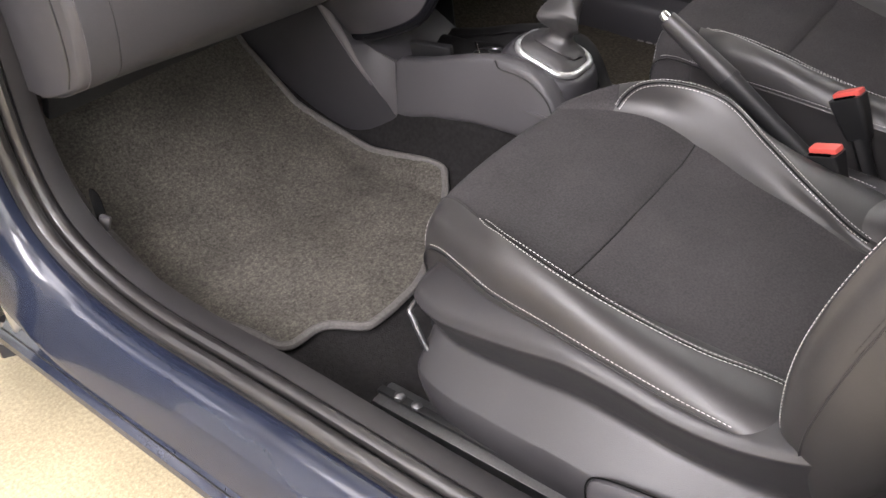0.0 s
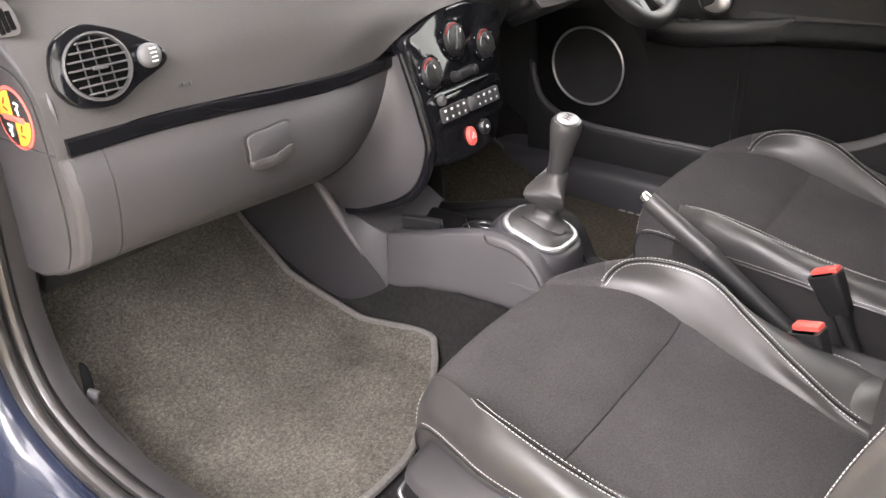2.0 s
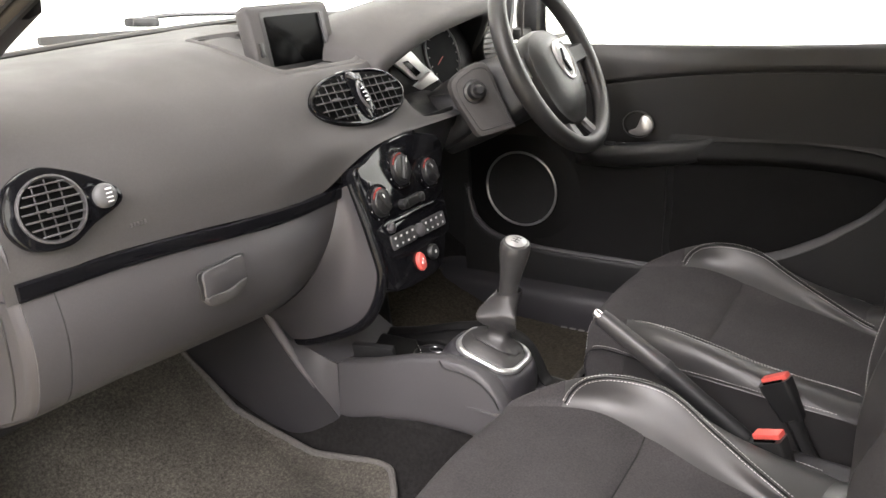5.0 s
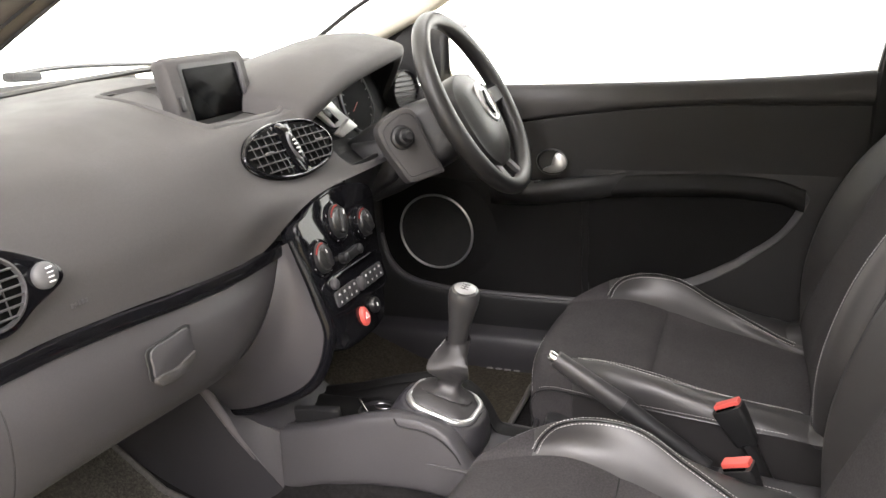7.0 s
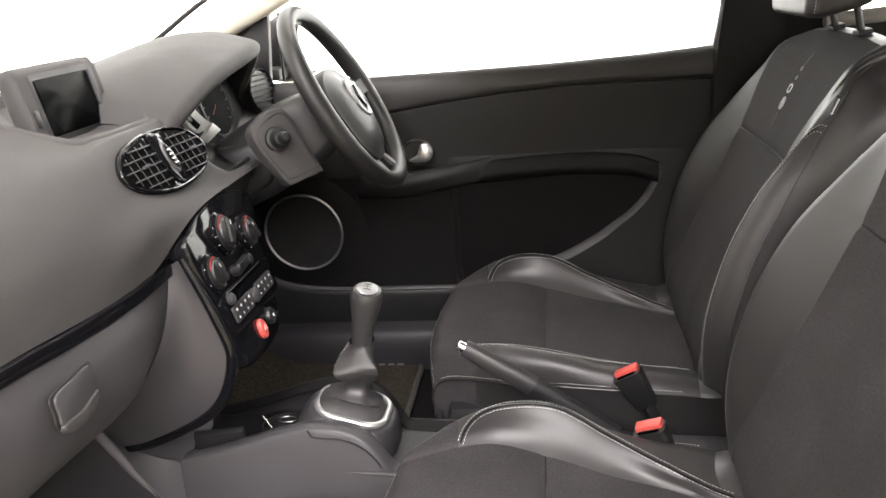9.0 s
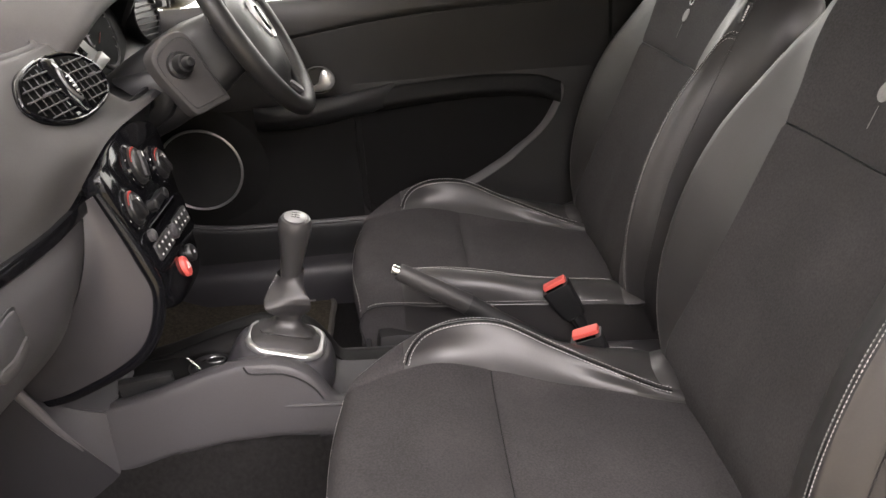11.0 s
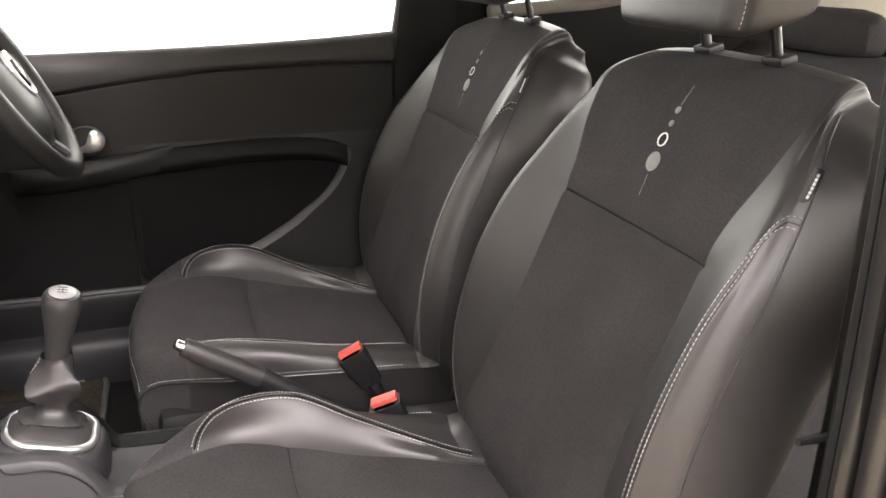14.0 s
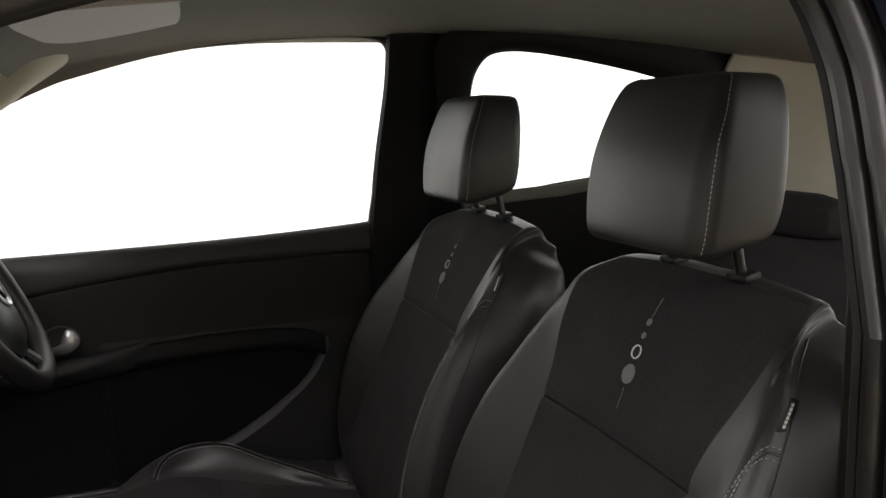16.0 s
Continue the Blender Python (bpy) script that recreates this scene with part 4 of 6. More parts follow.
def vent_half(sign):
    inner = oval * np.array([0.91, 0.86])
    keep = np.array([(x, y) for x, y in inner if sign * x > 0.022])
    a = np.arctan2(keep[:, 1], keep[:, 0] - sign * 0.07)
    keep = keep[np.argsort(a)]
    part("well", plate(keep, 0.013, cm, 0.0006), WELL, cv)
    for k in range(-2, 3):
        y = 0.0155 * k
        xs = [x for x, yy in inner if abs(yy - y) < 0.004 and sign * x > 0]
        far = max(abs(x) for x in xs) if xs else 0.09
        part("slat", box(far - 0.026, 0.0022, 0.0036, 0.0007, cm @ pose(sign * (far + 0.022) / 2, y, 0.0165, 6), 1), FLANK, cv)
    for k in range(4):
        x = sign * (0.04 + 0.02 * k)
        half = 0.042 * math.sqrt(max(0.05, 1 - (abs(x) / 0.122) ** 2))
        part("upright_slat", box(0.0014, 2 * half, 0.002, 0.0005, cm @ pose(x, 0, 0.0136), 1), FLANK, cv)
    part("slide_tab", box(0.018, 0.005, 0.006, 0.0016, cm @ pose(sign * 0.075, 0, 0.022)), TRIM, cv)


vent_half(-1)
vent_half(1)
part("vent_spine", plate(loop([(-0.018, 0.047), (0.006, 0.047), (0.020, 0.02), (0.024, -0.01), (0.014, -0.042), (-0.004, -0.045), (-0.018, -0.02), (-0.024, 0.015)], 40), 0.017, cm, 0.004), GLOSS, cv)
tw = part("thumb_wheel", plate(loop([(0, 0.03), (0.011, 0.015), (0.013, 0), (0.009, -0.018), (0, -0.028), (-0.009, -0.016), (-0.012, 0), (-0.009, 0.018)], 40), 0.021, cm @ pose(0.004, 0, 0), 0.004), STEEL, cv, "steel-edged thumb wheel")
part("wheel_face", plate(loop([(0, 0.024), (0.008, 0.012), (0.0095, 0), (0.006, -0.014), (0, -0.022), (-0.006, -0.012), (-0.009, 0), (-0.006, 0.014)], 40), 0.0225, cm @ pose(0.004, 0, 0), 0.002), GLOSS, tw)
for k in range(4):
    part("grip", box(0.009, 0.0022, 0.003, 0.0006, cm @ pose(0.004, -0.012 + 0.008 * k, 0.0228), 1), WHITEINK, tw)

# navigation screen in its raised hood, on a tray with a rim
rows = []
for k, h in ((1.05, -0.004), (1.03, 0.002), (1.0, 0.0045), (0.975, 0.004), (0.95, -0.004), (0.92, -0.014), (0.6, -0.016), (0.1, -0.016)):
    ring_ = []
    for p in TRAY:
        q = TC + (p - TC) * k
        e = TC + (p - TC) * max(k, 0.92)
        ring_.append((*q, pad_z(*e) * min(1, max(0, (k - 0.1) / 0.82)) + 1.052 * (1 - min(1, max(0, (k - 0.1) / 0.82))) + h))
    rows.append(ring_)
part("screen_tray", sheet(np.array(rows), wrap=True, caps=True), DASH, dash, "grey dished tray round the screen")
hood_rows = []
for y, w, z0, z1 in ((1.212, 0.218, 1.015, 1.142), (1.216, 0.226, 1.012, 1.147), (1.226, 0.227, 1.01, 1.148), (1.244, 0.216, 1.01, 1.142), (1.254, 0.19, 1.01, 1.125), (1.258, 0.15, 1.01, 1.09)):
    hood_rows.append([(0.0 + x, y + 0.2 * (z - 0.07), z0 + z) for x, z in (round_rect(w, z1 - z0, 0.012) + np.array([0, (z1 - z0) / 2]))])
hood = part("screen_hood", sheet(np.array(hood_rows), wrap=True, caps=True), DASH, dash, "grey hood of the navigation screen")
sm = facing((0.004, 1.2135, 1.085), (0, -1, 0.2))
part("screen_recess", plate(round_rect(0.178, 0.106, 0.006), 0.002, sm, 0.001), DARK, hood)
part("screen", plate(round_rect(0.15, 0.088, 0.003), 0.003, sm @ pose(-0.004, 0, 0), 0.0006), SCREEN, hood, "dark navigation screen, switched off")
part("screen_bar", box(0.010, 0.088, 0.006, 0.0015, sm @ pose(0.079, 0, 0.004)), TRIM, hood)
part("screen_button", plate(round_rect(0.010, 0.026, 0.004), 0.005, sm @ pose(-0.102, -0.012, 0), 0.001), SATIN, hood)

# instrument hood over the dials
LIP = spline([(0.065, 1.10, 1.010), (0.085, 1.085, 1.040), (0.135, 1.075, 1.064), (0.20, 1.068, 1.086), (0.285, 1.06, 1.105), (0.37, 1.052, 1.119), (0.45, 1.055, 1.128), (0.515, 1.075, 1.124), (0.555, 1.098, 1.102), (0.577, 1.120, 1.075), (0.592, 1.140, 1.045), (0.602, 1.158, 0.99)], 50)


def hood_row(dy, dz, k, floor_z):
    r = LIP.copy()
    r[:, 0] = 0.36 + (r[:, 0] - 0.36) * k
    r[:, 1] += dy
    r[:, 2] = np.maximum(r[:, 2] + dz, floor_z)
    return r


outer = [hood_row(0.014, -0.030, 0.950, 0), hood_row(-0.002, -0.024, 0.960, 0), hood_row(-0.008, -0.010, 0.98, 0), hood_row(0.0, 0.004, 1.0, 0), hood_row(0.03, 0.014, 1.01, 0), hood_row(0.10, 0.030, 1.02, 1.0), hood_row(0.20, 0.026, 1.03, 1.0), hood_row(0.34, -0.01, 1.06, 1.0), hood_row(0.52, -0.065, 1.1, 1.0)]
part("instrument_hood", sheet(surf(outer, 26, 50), flip=True, thick=0.004), DASH, dash, "dark grey hood over the instruments")
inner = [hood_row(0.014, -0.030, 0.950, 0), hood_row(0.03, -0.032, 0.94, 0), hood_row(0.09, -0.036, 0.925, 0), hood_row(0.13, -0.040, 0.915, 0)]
# Black lining, so the hood's inner shade is in the colour.
part("hood_lining", sheet(surf(inner, 14, 50)), BLACKOUT, dash, "inside of the instrument hood, black for its shade")
im = facing((0.445, 1.165, 1.008), (0, -1, 0.25))
cl = part("instrument_panel", plate(loop([(-0.225, -0.06), (-0.215, 0.0), (-0.16, 0.06), (-0.05, 0.095), (0.06, 0.098), (0.16, 0.07), (0.215, 0.0), (0.225, -0.06), (0.1, -0.09), (-0.1, -0.09)], 60), 0.006, im, 0.002), BLACKOUT, dash, "black instrument panel with round dials")
for x, r in ((-0.004, 0.074),):
    d = part("dial", lathe([(r, 0.0), (r, 0.010), (r - 0.004, 0.012), (r - 0.006, 0.009), (0.004, 0.008)], 40, im @ pose(x, 0.002, 0)), STEEL, cl, "dark dial with a thin steel ring")
    part("shaded_dial_face", lathe([(r - 0.007, 0.008), (r - 0.007, 0.0095), (0.004, 0.0096)], 40, im @ pose(x, 0.002, 0)), DIALFACE, d)
    part("dial_marks", join(*[box(0.002, 0.007, 0.0006, 0, im @ pose(x, 0.002, 0.0102) @ pose(0, 0, 0, 0, 0, a) @ pose(0, r - 0.013, 0)) for a in range(-130, 131, 20)]), GREYINK, d)
    part("needle", box(0.0018, r * 0.45, 0.0012, 0.0003, im @ pose(x, 0.002, 0.0115) @ pose(0, 0, 0, 0, 0, 120) @ pose(0, r * 0.3, 0)), REDMARK, d)
def upright(y):
    """The pose of a plate drawn in x and z, facing the rear at that depth."""
    return Matrix(((1, 0, 0, 0), (0, 0, -1, y), (0, 1, 0, 0), (0, 0, 0, 1)))


part("silver_wing", plate(loop([(0.225, 1.020), (0.245, 1.036), (0.288, 1.036), (0.335, 1.005), (0.383, 0.976), (0.345, 0.972), (0.300, 0.975), (0.262, 0.998)], 48), 0.010, upright(1.155), 0.003), WHITEPLATE, cl, "silver side of the instrument panel")
part("wing_window", plate([(0.253, 1.016), (0.273, 1.018), (0.322, 0.987), (0.304, 0.981)], 0.012, upright(1.155), 0.001), SCREEN, cl)
part("light_plate", plate([(0.258, 0.968), (0.284, 0.957), (0.357, 0.970), (0.322, 0.990)], 0.008, upright(1.125), 0.002), WHITEPLATE, cl, "pale metal plate below the dials")
rv = facing((0.632, 1.128, 1.010), (-0.25, -1, 0.1))
v2 = part("driver_vent", lathe([(0.052, -0.02), (0.052, 0.012), (0.049, 0.016), (0.047, 0.008), (0.01, 0.006)], 40, rv), SATIN, dash, "round black driver air vent")
for k in range(-3, 4):
    y = 0.012 * k
    part("slat", box(2 * math.sqrt(0.047 ** 2 - y * y), 0.0026, 0.005, 0.0006, rv @ pose(0, y, 0.0105, 22), 1), FLANK, v2)

# dark lower panels on the driver side
low = []
for x, q in ((0.10, 0.0), (0.17, 0.0), (0.24, 0.4), (0.34, 1.0), (0.5, 1.0), (0.715, 1.0)):
    low.append([(x, y0 * (1 - q) + y1 * q, z0 * (1 - q) + z1 * q) for (y0, z0), (y1, z1) in zip(((1.03, 0.93), (1.02, 0.88), (1.04, 0.78), (1.09, 0.70), (1.18, 0.63), (1.35, 0.60)), ((1.03, 0.93), (1.05, 0.89), (1.10, 0.84), (1.17, 0.81), (1.26, 0.79), (1.40, 0.78)))])
part("driver_lower_panel", sheet(surf(low, 20, 26), thick=0.006, flip=True), DARK, dash, "black lower dashboard panel")
part("stack_core", sheet(np.array([[(-0.128, 1.03, z), (0.14, 1.03, z), (0.12, 1.3, z), (-0.12, 1.3, z)] for z in (0.668, 0.72, 0.90)]), wrap=True, caps=True), BLACKOUT, dash)

# ---- centre stack with heater, radio, hazard switch ----


def face_y(z):
    return 1.0 + (z - 0.90) * 0.27


out = loop([(-0.136, 0.878), (-0.128, 0.80), (-0.125, 0.74), (-0.124, 0.70), (-0.116, 0.676), (-0.09, 0.664), (-0.02, 0.660), (0.035, 0.664), (0.066, 0.684), (0.098, 0.74), (0.128, 0.82), (0.152, 0.882), (0.11, 0.905), (0.03, 0.917), (-0.05, 0.910), (-0.10, 0.895)], 96)
tilt = Vector((0, -1, 0.27)).normalized()
stack = thing("centre_stack", (0.0, 1.0, 0.62), "gloss black centre panel with heater and radio controls", "control panel")
fm = facing((0, face_y(0.76), 0.76), tilt)


def on_face(x, z, d=0.0):
    """The pose on the panel's face at that x and height."""
    return fm @ pose(x, (z - 0.76) / tilt.z * 0 + (z - 0.76) * math.sqrt(1 + 0.27 ** 2), d)


loc = np.array([(x, (z - 0.76) * math.sqrt(1 + 0.27 ** 2)) for x, z in out])
panel = part("panel", plate(loc, 0.03, fm @ pose(0, 0, -0.03), 0.006), GLOSS, stack, "gloss black panel")


def knob(x, z, r, mark):
    m = on_face(x, z)
    k = part("knob", lathe([(r, 0), (r, 0.006), (r - 0.002, 0.008), (r * 0.80, 0.009), (r * 0.76, 0.012), (r * 0.6, 0.0135), (r * 0.2, 0.014)], 36, m), SATIN, stack, "dark grey rotary heater knob")
    part("collar", lathe([(r * 1.22, 0), (r * 1.22, 0.003), (r * 1.06, 0.006), (r, 0.004)], 36, m), GLOSS, k)
    part("bar", box(r * 0.42, r * 1.35, 0.008, 0.003, m @ pose(0, 0, 0.0145, 0, 0, mark)), DARK, k)
    part("red_arc", join(*[box(0.0035, 0.0028, 0.0008, 0, m @ pose(0, 0, 0.0092) @ pose(0, 0, 0, 0, 0, a) @ pose(0, r * 0.9, 0)) for a in range(-10, 70, 10)]), REDMARK, k)
    part("pointer", box(0.0018, 0.007, 0.001, 0, m @ pose(0, 0, 0.0188) @ pose(0, 0, 0, 0, 0, mark) @ pose(0, r * 0.45, 0)), WHITEINK, k)
    part("marks", join(*[plate(round_rect(0.0035, 0.0035, 0.001), 0.001, m @ pose(0, 0, 0.003) @ pose(0, 0, 0, 0, 0, a) @ pose(0, r * 1.13, 0), 0.0002) for a in (60, 110, 150, 210, 250, 300)]), WHITEINK, k)


knob(-0.094, 0.822, 0.0265, 25)
knob(-0.012, 0.862, 0.030, -20)
knob(0.076, 0.838, 0.0265, 30)
part("rear_window_switch", plate(round_rect(0.062, 0.016, 0.007), 0.010, on_face(-0.006, 0.802) @ pose(0, 0, 0, 0, 0, 4), 0.003), SATIN, stack)
for x in (-0.032, 0.022):
    part("round_button", lathe([(0.009, 0), (0.009, 0.012), (0.006, 0.014)], 20, on_face(x, 0.803)), SATIN, stack)
part("radio_face", plate(loop([(-0.112, 0.032), (0.0, 0.036), (0.098, 0.03), (0.102, 0.0), (0.092, -0.034), (0.0, -0.038), (-0.10, -0.032), (-0.113, 0.0)], 60), 0.0018, on_face(0, 0.752), 0.0008), GLOSS, stack, "black radio face")
part("disc_slot", plate(round_rect(0.13, 0.004, 0.0015), 0.0024, on_face(-0.005, 0.779), 0.0003), SCREEN, stack)
part("slot_edge", tube([tuple(on_face(x, 0.7835) @ Vector((0, 0, 0.0022))) for x in (-0.075, 0.0, 0.068)], 0.0009, 6), STEEL, stack)
for x0, cols in ((-0.054, 4), (0.048, 4)):
    pad = part("key_pad", plate(round_rect(0.078, 0.027, 0.005), 0.0055, on_face(x0, 0.748), 0.0022), KEYGREY, stack, "dark grey radio key block with pale symbols")
    for k in range(cols):
        x = x0 + (k - (cols - 1) / 2) * 0.0185
        for z, w in ((0.7545, 0.0058), (0.7415, 0.0042)):
            part("symbol", plate(round_rect(w, 0.0040, 0.001), 0.0060, on_face(x, z), 0.0002), WHITEINK, pad)
        if k:
            part("key_gap", box(0.0008, 0.024, 0.0008, 0, on_face(x - 0.00925, 0.748, 0.0054)), WELL, pad)
for x, z, r in ((-0.084, 0.774, 0.0095), (-0.003, 0.748, 0.0125)):
    part("radio_knob", lathe([(r, 0.0), (r, 0.008), (r - 0.002, 0.010), (r * 0.3, 0.011)], 24, on_face(x, z)), TRIM, stack, "grey radio knob")
hz = part("hazard_switch", lathe([(0.0175, 0), (0.0175, 0.004), (0.0155, 0.007), (0.004, 0.0085)], 28, on_face(-0.022, 0.695) @ Matrix.Diagonal((0.70, 1.0, 1, 1))), RED, stack, "red hazard warning button")
part("triangle", tube([tuple(on_face(-0.022, 0.695) @ Vector((0.0062 * math.sin(a), 0.0062 * math.cos(a), 0.0086))) for a in (0, 2.094, 4.189)], 0.0008, 5, closed=True), WHITEINK, hz)
lk = part("lock_switch", lathe([(0.0145, 0), (0.0145, 0.006), (0.012, 0.009), (0.003, 0.010)], 24, on_face(0.022, 0.700)), SATIN, stack, "black door lock button")
part("symbol", plate(round_rect(0.006, 0.006, 0.002), 0.0103, on_face(0.022, 0.700), 0.0002), WHITEINK, lk)

# ---- steering wheel, column and stalk pad ----
sw = thing("steering_wheel", (0.37, 0.855, 0.83), "black leather steering wheel with grey spokes", "steering wheel")
HUB = Vector((0.37, 0.855, 1.018))
wm = facing(HUB, (0.02, -0.8815, 0.472))
ringp = [tuple(wm @ Vector((0.187 * math.cos(a), 0.187 * math.sin(a), 0.0))) for a in np.linspace(0, 2 * np.pi, 72, endpoint=False)]
rr = [0.0180 + 0.0012 * math.cos(2 * a) for a in np.linspace(0, 2 * np.pi, 72, endpoint=False)]
part("rim", tube(ringp, rr, 16, closed=True), WHEEL, sw, "black leather wheel rim")
pad_o = loop([(-0.098, 0.045), (-0.062, 0.080), (0.0, 0.092), (0.062, 0.080), (0.098, 0.045), (0.100, -0.015), (0.082, -0.075), (0.042, -0.112), (0.0, -0.118), (-0.042, -0.112), (-0.082, -0.075), (-0.100, -0.015)], 60)
part("hub_pad", plate(pad_o, 0.034, wm @ pose(0, -0.022, -0.031), 0.014, dome=0.022), WHEEL, sw, "black air bag pad")
for sx in (-1, 1):
    sp_rows = [[(sx * x, y + dy, z + dz) for dy, dz in ((0.026 * k, 0.004), (0.020 * k, 0.012), (-0.020 * k, 0.012), (-0.026 * k, 0.004), (-0.020 * k, -0.006), (0.020 * k, -0.006))] for x, y, z, k in
               ((0.06, 0.005, -0.03, 1.3), (0.10, 0.0, -0.024, 1.0), (0.14, 0.0, -0.014, 0.8), (0.178, 0.002, -0.002, 0.75))]
    part("spoke", put(sheet(spline(np.array(sp_rows), 12), wrap=True, caps=True, flip=sx < 0), wm), DARK, sw)
    low_rows = [[(sx * x + dx, y, z + dz) for dx, dz in ((0.016, 0.003), (0.011, 0.010), (-0.011, 0.010), (-0.016, 0.003), (-0.011, -0.006), (0.011, -0.006))] for x, y, z in
                ((0.028, -0.08, -0.026), (0.034, -0.12, -0.02), (0.04, -0.155, -0.01), (0.046, -0.178, -0.002))]
    part("lower_spoke", put(sheet(spline(np.array(low_rows), 12), wrap=True, caps=True), wm), TRIM, sw, "grey lower spoke")
bd = part("badge_ring", lathe([(0.040, -0.004), (0.040, 0.003), (0.036, 0.005), (0.033, 0.002), (0.03, 0.001), (0.003, 0.001)], 40, wm @ pose(0, -0.011, 0.023) @ Matrix.Diagonal((0.85, 1.1, 1, 1))), SILVER, sw, "silver oval centre with a plain lozenge")
part("lozenge", plate([(0, 0.026), (0.014, 0), (0, -0.026), (-0.014, 0)], 0.006, wm @ pose(0, -0.011, 0.023), 0.002), GLOSS, bd)
part("lozenge_hole", plate([(0, 0.012), (0.0065, 0), (0, -0.012), (-0.0065, 0)], 0.0066, wm @ pose(0, -0.011, 0.023), 0.0005), SILVER, bd)
for sx in (-1, 1):
    part("wheel_button", plate(round_rect(0.022, 0.034, 0.008), 0.008, wm @ pose(sx * 0.062, -0.074, -0.003, 0, 0, sx * -25), 0.003), SATIN, sw)
col = thing("steering_column", (0.36, 0.98, 0.85), "black steering column shroud with stalk pads", "steering column")
shroud = []
for d, w, h in ((0.03, 0.10, 0.09), (0.05, 0.14, 0.12), (0.12, 0.17, 0.15), (0.22, 0.16, 0.15), (0.28, 0.15, 0.14)):
    shroud.append([tuple(wm @ pose(0, -0.01, -d) @ Vector((x, y, 0))) for x, y in round_rect(w, h, 0.03)])
part("shroud", sheet(np.array(shroud), wrap=True, caps=True), DARK, col)
# satellite pad beside the column
pm = facing((0.225, 0.955, 0.955), (-0.70, -0.68, 0.22))
nn = Vector((-0.70, -0.68, 0.22)).normalized()
inset = loop([(-0.050, 0.034), (-0.030, 0.055), (0.004, 0.0705), (0.030, 0.060), (0.052, 0.0), (0.077, -0.056), (0.070, -0.063), (0.043, -0.069), (0.010, -0.0755), (-0.002, -0.070), (-0.019, -0.042), (-0.042, 0.0)], 72)
sat = part("stalk_pad", plate(inset, 0.03, pm @ pose(0, 0, -0.026), 0.007), DASH, col, "grey plastic control pad on the column")
part("pad_line", tube([tuple(pm @ Vector((0.012 + (x - 0.012) * 0.84, y * 0.84, 0.0042))) for x, y in inset], 0.0010, 6, closed=True), DARK, sat)
km = facing(tuple(pm @ Vector((-0.004, 0.014, 0.008))), nn)
part("pad_knob", lathe([(0.024, -0.008), (0.023, 0.004), (0.018, 0.006), (0.016, 0.018), (0.0145, 0.022), (0.0105, 0.023), (0.0095, 0.036), (0.007, 0.039), (0.001, 0.04)], 30, km), SATIN, sat, "black rotary control knob")
part("column_stalk", tube([(0.50, 1.0, 0.985), (0.58, 0.97, 0.992), (0.64, 0.945, 1.0)], [0.009, 0.010, 0.013], 12), SATIN, col)
part("column_bridge", sheet(spline(np.array([[(x, y, z) for y, z in ((1.04 + (a - 1.04) * k, 0.90 + (b - 0.90) * k) for a, b in ((1.10, 0.945), (1.03, 0.957), (0.985, 0.948), (0.97, 0.92), (1.0, 0.87), (1.06, 0.83)))] for x, k in ((0.262, 0.3), (0.266, 0.7), (0.280, 0.95), (0.32, 1.0), (0.38, 1.04), (0.47, 1.0), (0.51, 0.9))]), 24), thick=0.004, flip=True), DARK, col)

# ---- centre console ----
con = thing("centre_console", (0, 0.95, 0.40), "dark grey plastic centre console with storage tray", "console")


def con_top(y):
    return float(np.interp(y, [0.40, 0.725, 0.735, 0.748, 0.768, 0.79, 0.82, 0.87, 0.93, 1.02, 1.09], [0.455, 0.466, 0.476, 0.500, 0.525, 0.540, 0.548, 0.549, 0.535, 0.506, 0.490]))


def con_bot(y):
    return float(np.interp(y, [0.40, 0.62, 0.73, 0.82, 0.908, 0.998, 1.09], [0.38, 0.40, 0.414, 0.422, 0.418, 0.402, 0.371]))


for sx in (-1, 1):
    sd = []
    for y in np.linspace(0.45, 1.095, 60):
        t, b = con_top(y), con_bot(y)
        k = 0.0 if sx < 0 else smooth(0.78, 0.70, y) * 0.012
        sd.append([(sx * (0.058 - k), y, t - 0.006), (sx * (0.075 - k), y, t), (sx * (0.088 - k), y, t - 0.001), (sx * (0.097 - k), y, t - 0.010), (sx * (0.104 - k), y, (t + b) / 2), (sx * (0.108 - k), y, b + 0.01), (sx * (0.104 - k), y, b - 0.004)])
    # Driver's side near black for its shade; the same panel otherwise.
    part("side_panel", sheet(surf(sd, 90, 25), thick=0.004, flip=sx > 0), TRIM if sx < 0 else BLACKOUT, con, "grey textured console side" if sx < 0 else "")
sm1 = [(-0.0985 - 0.003, y, z) for y, z in ((0.862, 0.549), (0.852, 0.535), (0.81, 0.532), (0.78, 0.520), (0.757, 0.500), (0.745, 0.480))]
part("panel_joint", tube(spline(sm1, 20), 0.0016, 6), DARK, con)
# Tray colour includes the shade between the console sides.
part("tray", sheet(surf([[(x, y, z) for x, z in ((-0.07, con_top(y) - 0.006), (-0.066, con_top(y) - 0.03), (-0.05, 0.488), (0, 0.484), (0.05, 0.488), (0.066, con_top(y) - 0.03), (0.07, con_top(y) - 0.006))] for y in (0.86, 0.95, 1.05, 1.2, 1.3)], 20, 31), thick=0.003), BLACKOUT, con, "black storage tray with its shade in the colour")
part("cup_ring", lathe([(0.036, 0), (0.038, 0.006), (0.034, 0.007), (0.032, -0.002), (0.004, -0.004)], 36, pose(0.012, 0.945, 0.489)), SATIN, con)
part("card_slot", join(box(0.014, 0.085, 0.045, 0.004, pose(-0.062, 1.03, 0.507, 0, -18, 12))), DARK, con)
